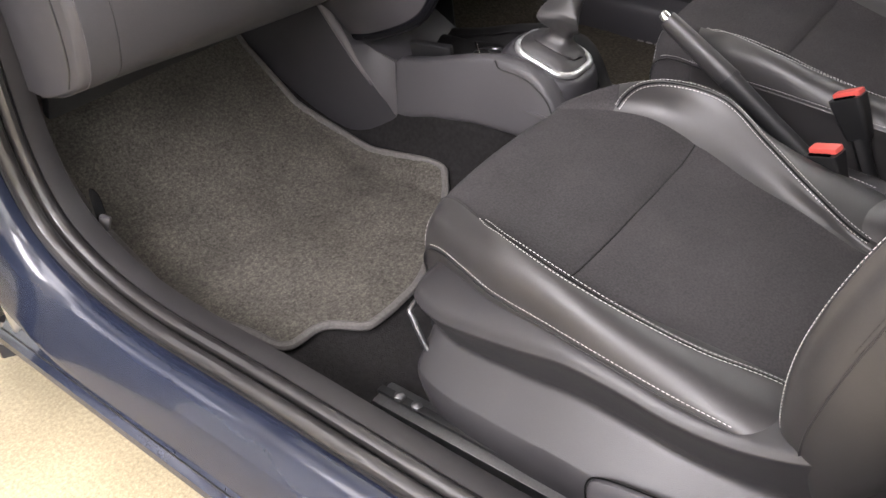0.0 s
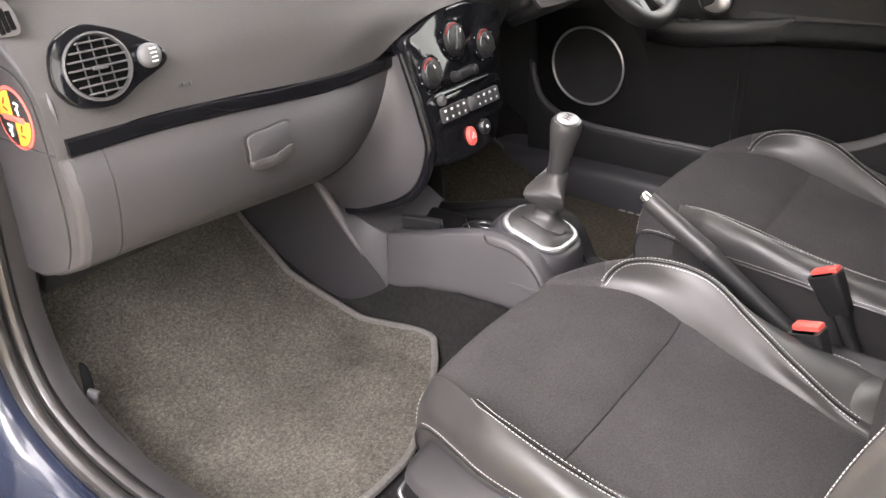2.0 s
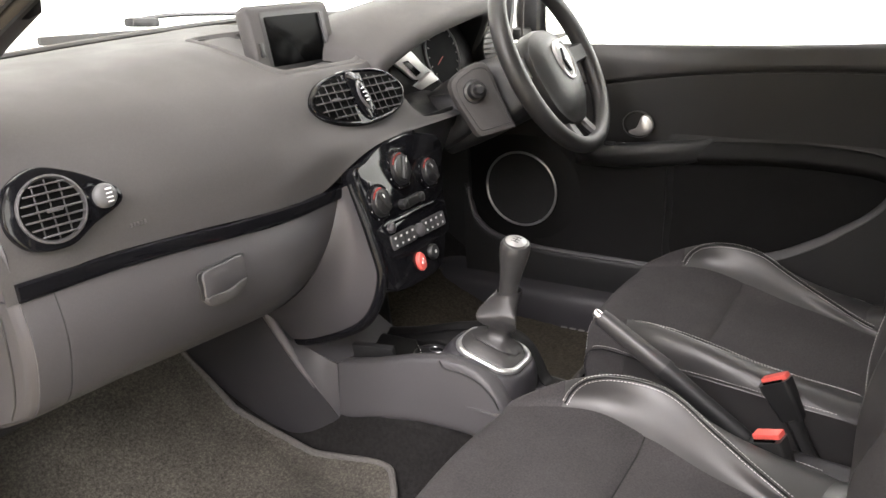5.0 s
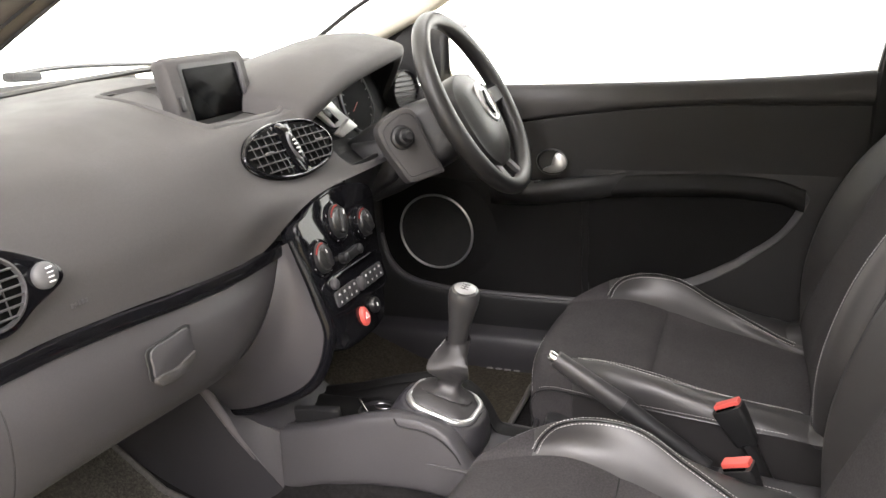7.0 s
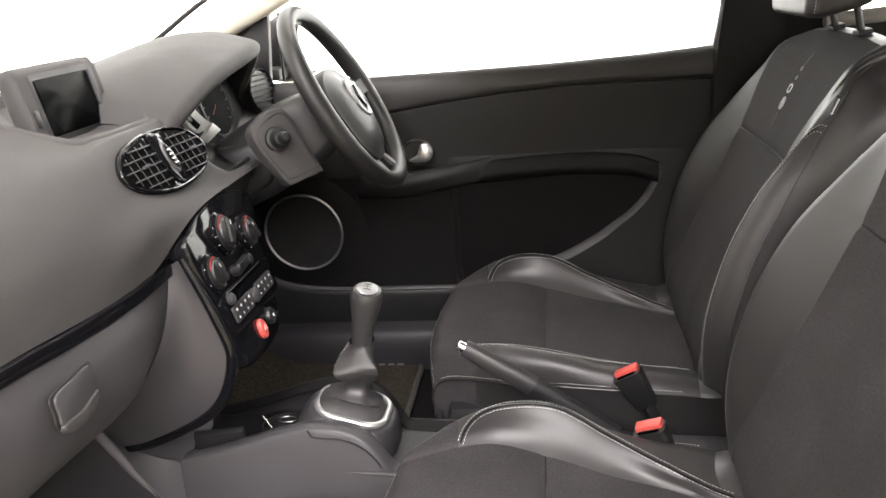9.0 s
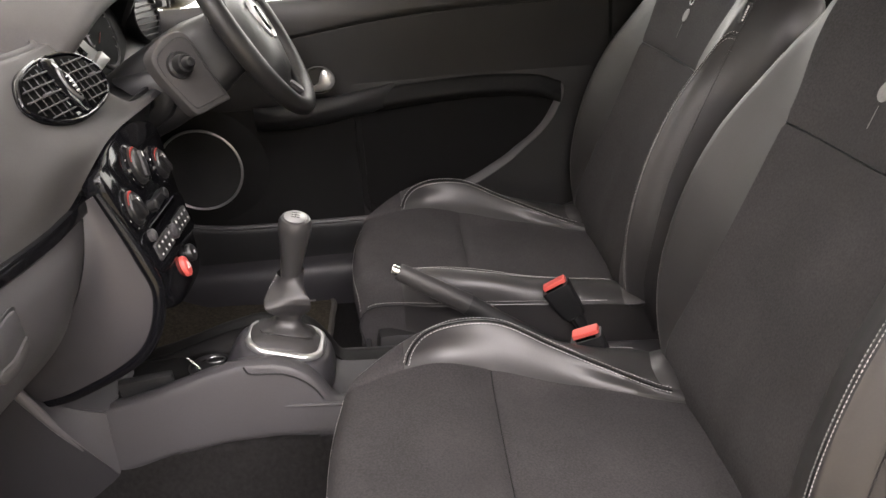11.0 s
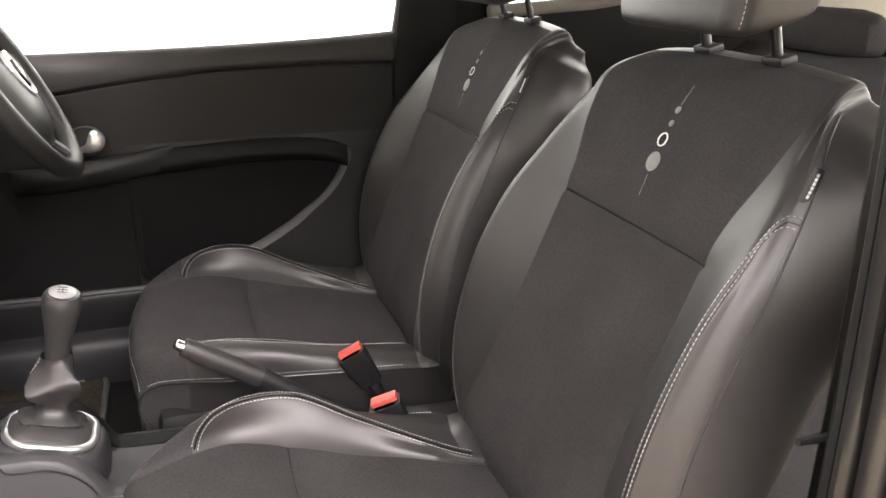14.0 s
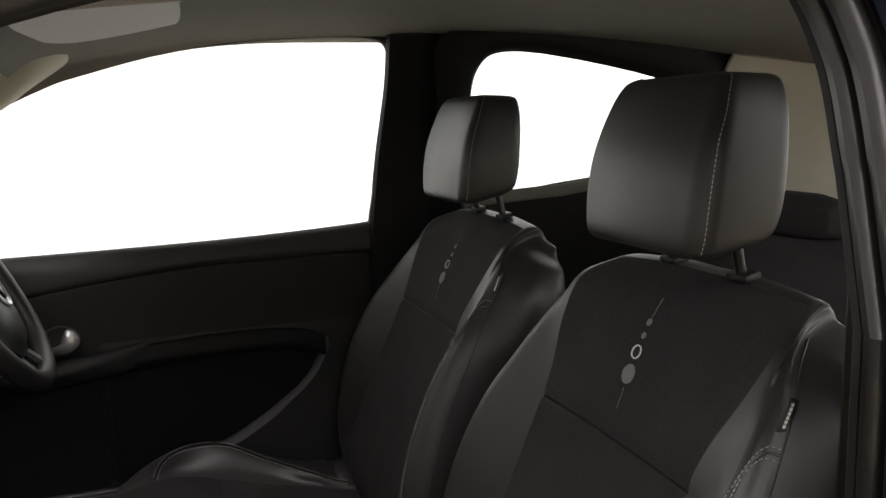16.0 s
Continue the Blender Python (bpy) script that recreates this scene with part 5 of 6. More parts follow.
# lower facets that carry the console up under the dash
A, B, C, D = (-0.187, 1.178, 0.613), (-0.129, 1.178, 0.532), (-0.101, 1.090, 0.489), (-0.1065, 1.090, 0.371)
front = [[A, (-0.158, 1.178, 0.573), B], [(-0.150, 1.14, 0.495), (-0.135, 1.138, 0.503), (-0.118, 1.136, 0.511)], [D, (-0.1045, 1.090, 0.43), C]]
part("lower_facet", sheet(spline(np.array(front), 12), thick=0.003, flip=True), TRIM, con, "smooth grey lower facet of the console")
ramp = [[B, (-0.118, 1.136, 0.511), C], [(-0.09, 1.186, 0.541), (-0.085, 1.138, 0.514), (-0.08, 1.088, 0.487)], [(0.0, 1.195, 0.550), (0.0, 1.14, 0.520), (0.0, 1.08, 0.486)], [(0.09, 1.186, 0.541), (0.09, 1.138, 0.514), (0.09, 1.09, 0.487)]]
part("tray_ramp", sheet(surf(ramp, 20, 12), thick=0.003), FLANK, con, "grey ramp rising from the tray to the centre stack")
sidef = [[A, (-0.196, 1.26, 0.62), (-0.205, 1.40, 0.64), (-0.215, 1.52, 0.66)], [(-0.150, 1.14, 0.495), (-0.165, 1.22, 0.47), (-0.18, 1.38, 0.50), (-0.19, 1.50, 0.52)], [D, (-0.135, 1.18, 0.33), (-0.15, 1.34, 0.34), (-0.16, 1.48, 0.40)]]
part("footwell_side", sheet(surf(sidef, 14, 14), thick=0.003), CAPGREY, con, "dark grey footwell side of the console")
edge_line = spline([A, (-0.150, 1.14, 0.495), D], 20)
# Lamp highlight on this edge, built as a paler strip.
part("facet_highlight", tube(edge_line + np.array([0.001, 0.004, 0]), np.linspace(0.010, 0.0035, 20), 12), EDGELIGHT, con, "pale strip standing in for the facet edge highlight")
sider = [[(-x, y, z) for x, y, z in r] for r in sidef]
part("footwell_side", sheet(surf(sider, 14, 14), thick=0.003, flip=True), DARK, con)
# console rear part under the handbrake
rear = [[(x * w, y, z) for x, z in ((-1, z0 - 0.10), (-0.96, z0 - 0.02), (-0.85, z0), (-0.5, z0 - 0.004), (0, z0 - 0.008), (0.5, z0 - 0.004), (0.85, z0), (0.96, z0 - 0.02), (1, z0 - 0.10))] for y, z0, w in ((0.76, 0.462, 0.098), (0.62, 0.456, 0.096), (0.45, 0.447, 0.085), (0.25, 0.44, 0.07), (0.05, 0.43, 0.07))]
part("rear_tray", sheet(surf(rear, 24, 33), thick=0.003, flip=True), CAPGREY, con, "grey console part under the handbrake")
part("side_ridge", tube([(-0.1025, 0.830, 0.472), (-0.1045, 0.79, 0.472), (-0.106, 0.73, 0.470), (-0.106, 0.50, 0.458)], [0.0005, 0.0025, 0.0035, 0.0035], 8), TRIM, con, "raised ridge along the console side")
key = thing("key_fob", (0.008, 0.95, 0.49), "small key with a bright steel edge in the console cup", "key")
part("fob", box(0.03, 0.045, 0.008, 0.003, pose(0.008, 0.945, 0.497, 0, 0, 35)), SATIN, key)
part("key_blade", box(0.004, 0.05, 0.003, 0.0008, pose(-0.004, 0.965, 0.503, 20, 0, -40)), CHROME, key, "bright steel blade")
part("key_loop", tube([(0.012 + 0.010 * math.cos(a), 0.935 + 0.016 * math.sin(a), 0.504) for a in np.linspace(0, 6.283, 24, endpoint=False)], 0.0013, 6, closed=True), STEEL, key)

# ---- gear lever ----
gear = thing("gear_lever", (0.005, 0.805, 0.52), "gear lever with pleated leather boot and silver-topped knob", "gear lever")
gm = pose(0.006, 0.809, 0.533, 16, 0, 0)
base_o = round_rect(0.112, 0.142, 0.045, 8) * np.array([1, 1])
part("pedestal", sheet(spline(np.array([[tuple(gm @ Vector((x * kx, y * ky, z))) for x, y in base_o] for kx, ky, z in ((1.56, 1.34, -0.13), (1.52, 1.32, -0.07), (1.40, 1.26, -0.038), (1.20, 1.14, -0.014), (1.04, 1.03, -0.004), (0.8, 0.8, -0.004))]), 26), wrap=True, caps=True), CAPGREY, gear, "dark grey moulded lever base")
rr = round_rect(0.104, 0.120, 0.034, 10)
part("boot_ring", tube([tuple(gm @ Vector((x, y, 0.001))) for x, y in rr], 0.0062, 10, closed=True), SILVER, gear, "silver ring round the boot")
boot = []
NB = 72
wa = np.linspace(0, 2 * np.pi, NB, endpoint=False)
top = Vector((0.021, 0.788, 0.648))
cen0 = gm @ Vector((0, 0, 0.0))
for i, k in enumerate(np.linspace(0, 1, 64)):
    c = cen0.lerp(top, k ** 0.92) + Vector((0, 0, 0.004 * math.sin(math.pi * k)))
    c.x += 0.008 * math.sin(2.6 * math.pi * k)
    size = float(np.interp(k, [0, 0.03, 0.07, 0.11, 0.15, 0.20, 0.26, 0.34, 0.46, 0.58, 0.68, 0.80, 0.92, 1], [0.94, 0.90, 0.79, 0.65, 0.52, 0.40, 0.34, 0.37, 0.53, 0.66, 0.68, 0.58, 0.50, 0.48]))
    row = []
    up_k, round_k = smooth(0.26, 0.46, k), 1 - smooth(0.24, 0.32, k)
    for a in wa:
        rx, ry = 0.051 * size, 0.064 * size * (1 - 0.26 * k)
        ridge = 1 - 2 * abs(math.sin(1.5 * a + 3.4 * k + 0.9)) ** 0.7
        kc = 0.075 + 0.035 * math.cos(a - 3.3)
        tuck = 0.09 * math.exp(-((k - kc - 0.028) / 0.013) ** 2) - 0.13 * math.exp(-((k - kc) / 0.012) ** 2)
        fold = 1 + up_k * 0.24 * ridge * (1 - 0.75 * smooth(0.72, 1.0, k)) + round_k * smooth(0.01, 0.04, k) * tuck + 0.05 * math.sin(math.pi * k) * math.sin(2 * a - 9 * k + 1)
        e = 3.0 - k
        cx, sx_ = math.cos(a), math.sin(a)
        p = Vector((math.copysign(abs(cx) ** (2 / e), cx) * rx * fold, math.copysign(abs(sx_) ** (2 / e), sx_) * ry * fold, 0))
        p.z = -p.y * -0.34 * (1 - k) + 0.004 * math.sin(2 * a + 1) * math.sin(math.pi * k)
        row.append(tuple(c + p))
    boot.append(row)
bt = part("boot", sheet(np.array(boot), wrap=True), LEATHER, gear, "creased black leather boot")
part("stitching", dashes([boot[i][20] for i in range(30, 63)], 0.006, 0.004, 0.0006), THREAD, bt)
kn = [(0.0165, 0), (0.0172, 0.006), (0.0182, 0.03), (0.0210, 0.055), (0.0250, 0.080), (0.0268, 0.096), (0.0265, 0.106), (0.023, 0.113), (0.016, 0.1155)]
kdir = Vector((0.003, 0.762, 0.756)) - Vector((0.022, 0.788, 0.645))
kp = facing((0.022, 0.788, 0.643), kdir, (0, 1, 0))
part("knob", lathe(kn, 32, kp), KNOBGREY, gear, "smooth black gear knob")
capk = part("knob_cap", lathe([(0.0185, 0.110), (0.0185, 0.1155), (0.016, 0.1175), (0.003, 0.1185)], 32, kp), PALEMETAL, gear, "silver knob cap with shift pattern")
part("pattern", join(*[box(0.0014, 0.013, 0.0006, 0, kp @ pose(x, 0, 0.1188)) for x in (-0.007, 0, 0.007)], box(0.015, 0.0014, 0.0006, 0, kp @ pose(0, 0, 0.1189))), SATIN, capk)

# ---- handbrake ----
hb = thing("handbrake", (0.02, 0.45, 0.44), "black handbrake lever with a chrome button", "handbrake")
T, J, E_ = np.array((0.010, 0.609, 0.640)), np.array((0.014, 0.497, 0.566)), np.array((0.02, 0.36, 0.468))
part("grip", tube(spline([T, T * 0.97 + J * 0.03, T * 0.7 + J * 0.3, T * 0.3 + J * 0.7, J], 24), np.interp(np.linspace(0, 1, 24), [0, 0.06, 0.3, 0.7, 1], [0.010, 0.0135, 0.0155, 0.0175, 0.0185]), 18, flat=0.85), LEATHER, hb, "grained black grip")
part("lever", tube(spline([J, J * 0.5 + E_ * 0.5, E_], 12), [0.017, 0.017, 0.0168, 0.0165, 0.016, 0.016, 0.016, 0.016, 0.016, 0.016, 0.016, 0.016], 16, flat=0.8), DARK, hb)
part("joint", tube([J * 1.01 - E_ * 0.01, J * 0.96 + E_ * 0.04], 0.0192, 18, flat=0.85), DARK, hb)
ax = (T - J) / np.linalg.norm(T - J)
part("button", tube([T - ax * 0.004, T + ax * 0.010, T + ax * 0.013], [0.0085, 0.0085, 0.006], 18), CHROME, hb, "chrome release button")

# ---- front seats ----
CX = -0.336
seat = thing("front_seat", (CX, 0.40, 0.27), "black leather and charcoal cloth front seat with white stitching", "car seat", "front seats")
# cushion rows from the back to the front roll: y, middle height, ridge height, inner width, ridge width, outer width, outer height
CUSH = [(0.13, 0.470, 0.480, 0.150, 0.165, 0.248, 0.474), (0.22, 0.486, 0.502, 0.152, 0.172, 0.260, 0.498), (0.30, 0.495, 0.530, 0.160, 0.206, 0.263, 0.507), (0.38, 0.505, 0.557, 0.172, 0.227, 0.258, 0.512),
        (0.46, 0.518, 0.579, 0.186, 0.234, 0.249, 0.514), (0.55, 0.534, 0.588, 0.198, 0.221, 0.237, 0.513), (0.62, 0.545, 0.577, 0.180, 0.194, 0.218, 0.510), (0.675, 0.547, 0.556, 0.158, 0.168, 0.196, 0.503),
        (0.702, 0.537, 0.540, 0.150, 0.160, 0.184, 0.490), (0.716, 0.505, 0.505, 0.146, 0.155, 0.177, 0.466), (0.714, 0.440, 0.440, 0.143, 0.151, 0.171, 0.424), (0.69, 0.34, 0.34, 0.140, 0.147, 0.164, 0.335)]


def cushion_row(y, zc, zr, b, r, o, zo):
    half = [(0, zc), (0.08, zc), (b, zc + 0.18 * (zr - zc)), (r, zr), (r + 0.62 * (o - r) + 0.006, zr - 0.22 * (zr - zo)), (o, zo), (o - 0.006, zo - 0.03), (o - 0.024, zo - 0.14 * smooth(0.34, 0.48, zo) - 0.01)]
    rs, bs = np.interp(y, [0.22, 0.30, 0.38, 0.46], [0.80, 0.80, 0.90, 1.0]), np.interp(y, [0.22, 0.38, 0.46, 0.55], [0.92, 0.95, 1.0, 1.02])
    right = list(half)
    zr += float(np.interp(y, [0.38, 0.46, 0.55, 0.62, 0.675, 0.72], [0, 0.010, 0.012, 0.014, 0.010, 0]))
    right[3] = (r * rs, zr)
    right[4] = (0.5 * (r * rs + o) + 0.008, 0.5 * (zr + zo) + 0.013)
    right[2] = (min(b * bs, r * rs - 0.012), half[2][1])
    left = list(half)
    wl = smooth(0.24, 0.40, y)
    zl, rl = half[3][1] - 0.016 * wl * smooth(0.70, 0.62, y), half[3][0] - 0.018 * wl
    left[3], left[2] = (rl, zl), (min(b, rl - 0.012), half[2][1])
    left[4] = (0.5 * (rl + o) + 0.010, 0.5 * (zl + zo) + 0.013)
    pts = [(-x, z) for x, z in left[:0:-1]] + right
    return [(CX + x, y - (0.040 if x < 0 else 0.030) * (abs(x) / 0.25) ** 2.2 * smooth(0.5, 0.68, y), z) for x, z in pts]


MU, MV = 10, 5
cush = surf([cushion_row(*r) for r in CUSH], 11 * MU + 1, 14 * MV + 1)
# cross seam: a shallow groove, and a gentle fullness of the padding
for i in range(cush.shape[0]):
    for j in range(5 * MV - 1, 9 * MV + 2):
        d = (cush[i, j, 1] - 0.476) / 0.009
        cush[i, j, 2] -= 0.006 * math.exp(-d * d) * min(1, (j - 5 * MV + 1) / 3, (9 * MV + 1 - j) / 3)
nc = normals(cush)
if nc[20, 35, 2] < 0:
    nc = -nc
R1, R5 = MU, 6 * MU
IN_L, IN_R, RD_L, RD_R, OUT_L, OUT_R = 5 * MV, 9 * MV, 4 * MV, 10 * MV, 2 * MV, 12 * MV


def cut(P, u0, u1, v0, v1, name, mat, parent, label="", thick=0.0):
    return part(name, sheet(P[u0:u1 + 1, v0:v1 + 1], flip=FLIP, thick=thick), mat, parent, label)


FLIP = bool(normals(cush)[20, 35, 2] < 0)
part("cushion_cloth", join(sheet(cush[:, IN_L:IN_R + 1], flip=FLIP), sheet(cush[R5:, RD_L:IN_L + 1], flip=FLIP), sheet(cush[R5:, IN_R:RD_R + 1], flip=FLIP)), FABRIC, seat, "charcoal cloth seat centre")
for a, b in ((RD_L, IN_L), (IN_R, RD_R)):
    cut(cush, 0, R5, a, b, "inner_bolster", LEATHER, seat, "black leather inner bolster")
for a, b in ((0, RD_L), (RD_R, 14 * MV)):
    cut(cush, 0, R5 + 2, a, b, "outer_bolster", LEATHER, seat, "black leather outer bolster")
    cut(cush, R5 + 2, 11 * MU, a, b, "front_corner", LEATHER, seat, "front corner of the seat cushion")
lift = cush + nc * 0.0009


def seam_lines(P, N, rc, gap, n=120):
    """The middle of a double seam through (row, column) places of a grid, and its two stitch lines."""
    pts, nrm = [], []
    for a, b in spline(np.array(rc, float), n):
        i, j = int(a), int(b)
        f, g = a - i, b - j
        pts.append(P[i, j] * (1 - f) * (1 - g) + P[i + 1, j] * f * (1 - g) + P[i, j + 1] * (1 - f) * g + P[i + 1, j + 1] * f * g)
        nrm.append(N[i, j])
    pts, nrm = np.array(pts), np.array(nrm)
    nrm = np.array([nrm[max(0, k - 12):k + 13].mean(0) for k in range(n)])
    nrm /= np.linalg.norm(nrm, axis=1, keepdims=True)
    across = np.cross(np.gradient(pts, axis=0), nrm)
    across /= np.linalg.norm(across, axis=1, keepdims=True)
    return pts, pts + across * gap + nrm * 0.0007, pts - across * gap + nrm * 0.0007


for path in ([(9, RD_L), (30, RD_L), (48, RD_L), (55, RD_L + 0.3), (59.4, RD_L + 1.2)],
             [(9, RD_R), (30, RD_R), (46, RD_R), (52, RD_R - 0.4), (56, RD_R - 1.3), (58.6, RD_R - 2.8), (59.6, RD_R - 4.4)]):
    middle_line, *pair = seam_lines(lift, nc, path, 0.0046)
    for line in pair:
        part("stitching", dashes(line), THREAD, seat)
    part("seam", tube(middle_line - np.array([0, 0, 0.0007]), 0.0013, 5), BLACKOUT, seat)
for v in (OUT_L, OUT_R):
    part("stitching", dashes(lift[12:80, v] + np.array([0, 0, 0.003])), THREAD, seat)
    part("piping", tube(lift[:-4, v] - np.array([0, 0, 0.004]), 0.0014, 6), SATIN, seat)
part("stitching", dashes(lift[87, OUT_L + 1:OUT_R], 0.0065, 0.0040, 0.0004), THREAD, seat)
part("cross_seam", tube([cush[int(np.argmin(np.abs(cush[:60, j, 1] - 0.476))), j] for j in range(IN_L, IN_R + 1)], 0.0010, 5), BLACKOUT, seat)
part("under_cushion", box(0.44, 0.50, 0.10, 0.03, pose(CX, 0.42, 0.40)), DARK, seat)


def pillow(at, rx, ry, rz, turn=0):
    m = pose(*at, 0, 0, turn) @ Matrix.Diagonal((rx, ry, rz, 1))
    return lathe([(0.05, -1), (0.5, -0.85), (0.85, -0.5), (1, 0), (0.85, 0.5), (0.5, 0.85), (0.05, 1)], 24, m)


part("tuck_flap", pillow((CX - 0.222, 0.178, 0.492), 0.042, 0.05, 0.020, 15), LEATHER, seat, "leather flap tucked behind the cushion")
part("tuck_flap", pillow((CX + 0.196, 0.205, 0.497), 0.060, 0.045, 0.020, -20), LEATHER, seat, "leather flap tucked behind the cushion")
part("end_tag", box(0.024, 0.010, 0.003, 0.001, pose(CX + 0.152, 0.240, 0.503, 4, 8, -12)), SATIN, seat, "small black tag at the end of the stitching")
part("end_tag", box(0.010, 0.022, 0.003, 0.001, pose(CX - 0.214, 0.212, 0.507, 8, 10, 10)), SATIN, seat, "small black tag at the end of the stitching")

# backrest, leaning back
LEAN_BACK = radians(23.5)
BX = -0.336
B0 = np.array([BX, 0.205, 0.50])
UPV, NV = np.array([0, -math.sin(LEAN_BACK), math.cos(LEAN_BACK)]), np.array([0, math.cos(LEAN_BACK), math.sin(LEAN_BACK)])
# rows up the back: height, set forward, panel width, ridge width, ridge depth, outer width, outer depth
BACK = [(-0.05, -0.045, 0.200, 0.212, -0.004, 0.236, -0.040), (0.03, -0.002, 0.205, 0.240, 0.010, 0.268, -0.022), (0.13, 0.012, 0.182, 0.250, 0.038, 0.284, -0.002), (0.25, 0.016, 0.168, 0.251, 0.054, 0.281, 0.014),
        (0.36, 0.016, 0.167, 0.248, 0.051, 0.276, 0.014), (0.45, 0.016, 0.170, 0.240, 0.030, 0.270, 0.010), (0.53, 0.014, 0.195, 0.226, 0.012, 0.252, 0.002), (0.595, 0.004, 0.204, 0.212, 0.004, 0.222, -0.004),
        (0.640, -0.018, 0.184, 0.190, -0.006, 0.196, -0.014), (0.662, -0.048, 0.168, 0.176, -0.010, 0.186, -0.016), (0.652, -0.082, 0.150, 0.160, -0.003, 0.172, -0.005)]


def back_row(s, f, b, r, dr, o, do):
    thin = smooth(0.60, 0.66, s)
    wide = 0.050 * smooth(0.30, 0.56, s) * (1 - 0.35 * smooth(0.59, 0.66, s)) * (1 - 0.85 * smooth(-0.01, 0.09, -f))
    full = 0.8 * smooth(0.36, 0.54, s)
    shell = min(do - 0.008, -0.050 - f) * (1 - full) + (do - 0.030 * (1 - 0.7 * smooth(0.03, 0.08, -f))) * full
    rear = min(shell - 0.006, do - 0.014, -0.090 - f)
    rear2 = min(rear - 0.004, -0.120 - f)
    half = [(0, 0), (0.07, 0.0), (b, 0.010 * (1 - thin)), (r, dr), (r + 0.5 * (o - r), dr * 0.75 + do * 0.25), (o, do), (o + 0.006 + wide, shell), (o - 0.004 + wide, rear), (o - 0.06, rear2), (0, rear2 - 0.006)]
    pts = [(-x, d) for x, d in half[:0:-1]] + half
    slump = 0.032 * smooth(0.56, 0.65, s)
    share = (0, 0, 0.25, 0.4, 0.55, 0.75, 1.0, 1.0, 0.8, 0.3)
    share = share[:0:-1] + share
    return [tuple(B0 + UPV * (s - slump * q) + NV * (f + d) + np.array([x, 0, 0])) for (x, d), q in zip(pts, share)]


back = surf([back_row(*r) for r in BACK], 10 * MU + 1, 18 * MV + 1)
for i in range(back.shape[0]):
    s = (back[i, 9 * MV] - B0) @ UPV
    for j in range(7 * MV, 11 * MV + 1):
        q = ((back[i, j] - B0) @ UPV - 0.418) / 0.006
        back[i, j] -= NV * 0.004 * math.exp(-q * q)
nb = normals(back)
FB = bool(nb[30, 45] @ NV < 0)
if FB:
    nb = -nb
FLIP = FB
PL, PR, RL, RR, OL, OR = 7 * MV, 11 * MV, 6 * MV, 12 * MV, 4 * MV, 14 * MV
hts = np.array([(back[i, 9 * MV] - B0) @ UPV for i in range(back.shape[0])])
seam_i = int(np.argmin(np.abs(hts[:70] - 0.418)))
cut(back, 0, seam_i, PL, PR, "backrest_cloth", FABRIC, seat, "charcoal cloth lower back panel")
part("back_seam", tube(back[seam_i, PL:PR + 1] + nb[seam_i, PL:PR + 1] * 0.0006, 0.0013, 5), SATIN, seat)
up_cloth = cut(back, seam_i, 8 * MU + 3, PL, PR, "upper_back_cloth", FABRIC, seat, "charcoal cloth upper back panel with printed dots")
part("backrest_top", join(sheet(back[8 * MU - 2:, :PL + 1], flip=FLIP), sheet(back[8 * MU - 2:, PR:], flip=FLIP), sheet(back[8 * MU + 3:, PL:PR + 1], flip=FLIP), ([tuple(p) for p in back[-1]], [tuple(range(back.shape[1]))])), LEATHER, seat, "black leather top of the backrest")
for a, b in ((RL, PL), (PR, RR)):
    cut(back, 0, 8 * MU - 2, a, b, "back_inner_bolster", LEATHER, seat, "black leather backrest wing")
for a, b in ((OL, RL), (RR, OR)):
    cut(back, 0, 8 * MU - 2, a, b, "back_outer_bolster", LEATHER, seat, "black leather outer backrest bolster")
for a, b in ((0, OL), (OR, 18 * MV)):
    cut(back, 0, 8 * MU - 2, a, b, "back_side", LEATHER, seat, "black leather backrest side")
bl = back + nb * 0.0010


def track(rows):
    """A line on the backrest through (row, column) places."""
    rc = spline(np.array(rows, float), 90)
    out = []
    for r, c in rc:
        i, j = int(min(r, back.shape[0] - 2)), int(min(c, back.shape[1] - 2))
        a, b = r - i, c - j
        out.append(bl[i, j] * (1 - a) * (1 - b) + bl[i + 1, j] * a * (1 - b) + bl[i, j + 1] * (1 - a) * b + bl[i + 1, j + 1] * a * b)
    return np.array(out)


for side in (-1, 1):
    mid_c = 9 * MV
    ro, rr_ = 5 * MV, 3 * MV + (0 if side < 0 else 2.6)
    rows = [(8, mid_c + side * rr_), (25, mid_c + side * rr_), (40, mid_c + side * rr_), (48, mid_c + side * (rr_ + 0.4)), (53, mid_c + side * (rr_ + 2.2)), (55.5, mid_c + side * (rr_ + 6)), (56, mid_c + side * ro)]
    a = track(rows)
    b = track([(r + 0.0 if c == rows[0][1] else r - 1.4, c + side * (1.25 if r < 52 else 0.1)) for r, c in rows])
    part("stitching", dashes(a), THREAD, seat)
    part("stitching", dashes(b), THREAD, seat)
    part("seam", tube((a + b) / 2 - 0.0006 * np.array([0, 1, 0]), 0.0016, 5), SATIN, seat)
    part("side_seam", tube(track([(8, mid_c + side * ro), (38, mid_c + side * ro), (62, mid_c + side * ro), (72, mid_c + side * ro), (76, mid_c + side * (ro - 0.5))]), 0.0012, 6), LEATHER, seat)
    part("stitching", dashes(track([(24, mid_c + side * (ro - 0.5)), (40, mid_c + side * (ro - 0.5)), (54, mid_c + side * (ro - 0.5))]), 0.0065, 0.0042, 0.0003), SATIN, seat)


def on_back(s, x):
    """The point and normal on the backrest's front at that height and side."""
    i = int(np.argmin(np.abs(hts[:88] - s)))
    row = back[i, PL:PR + 1]
    j = PL + int(np.argmin(np.abs(row[:, 0] - BX - x)))
    return back[i, j], nb[i, j]


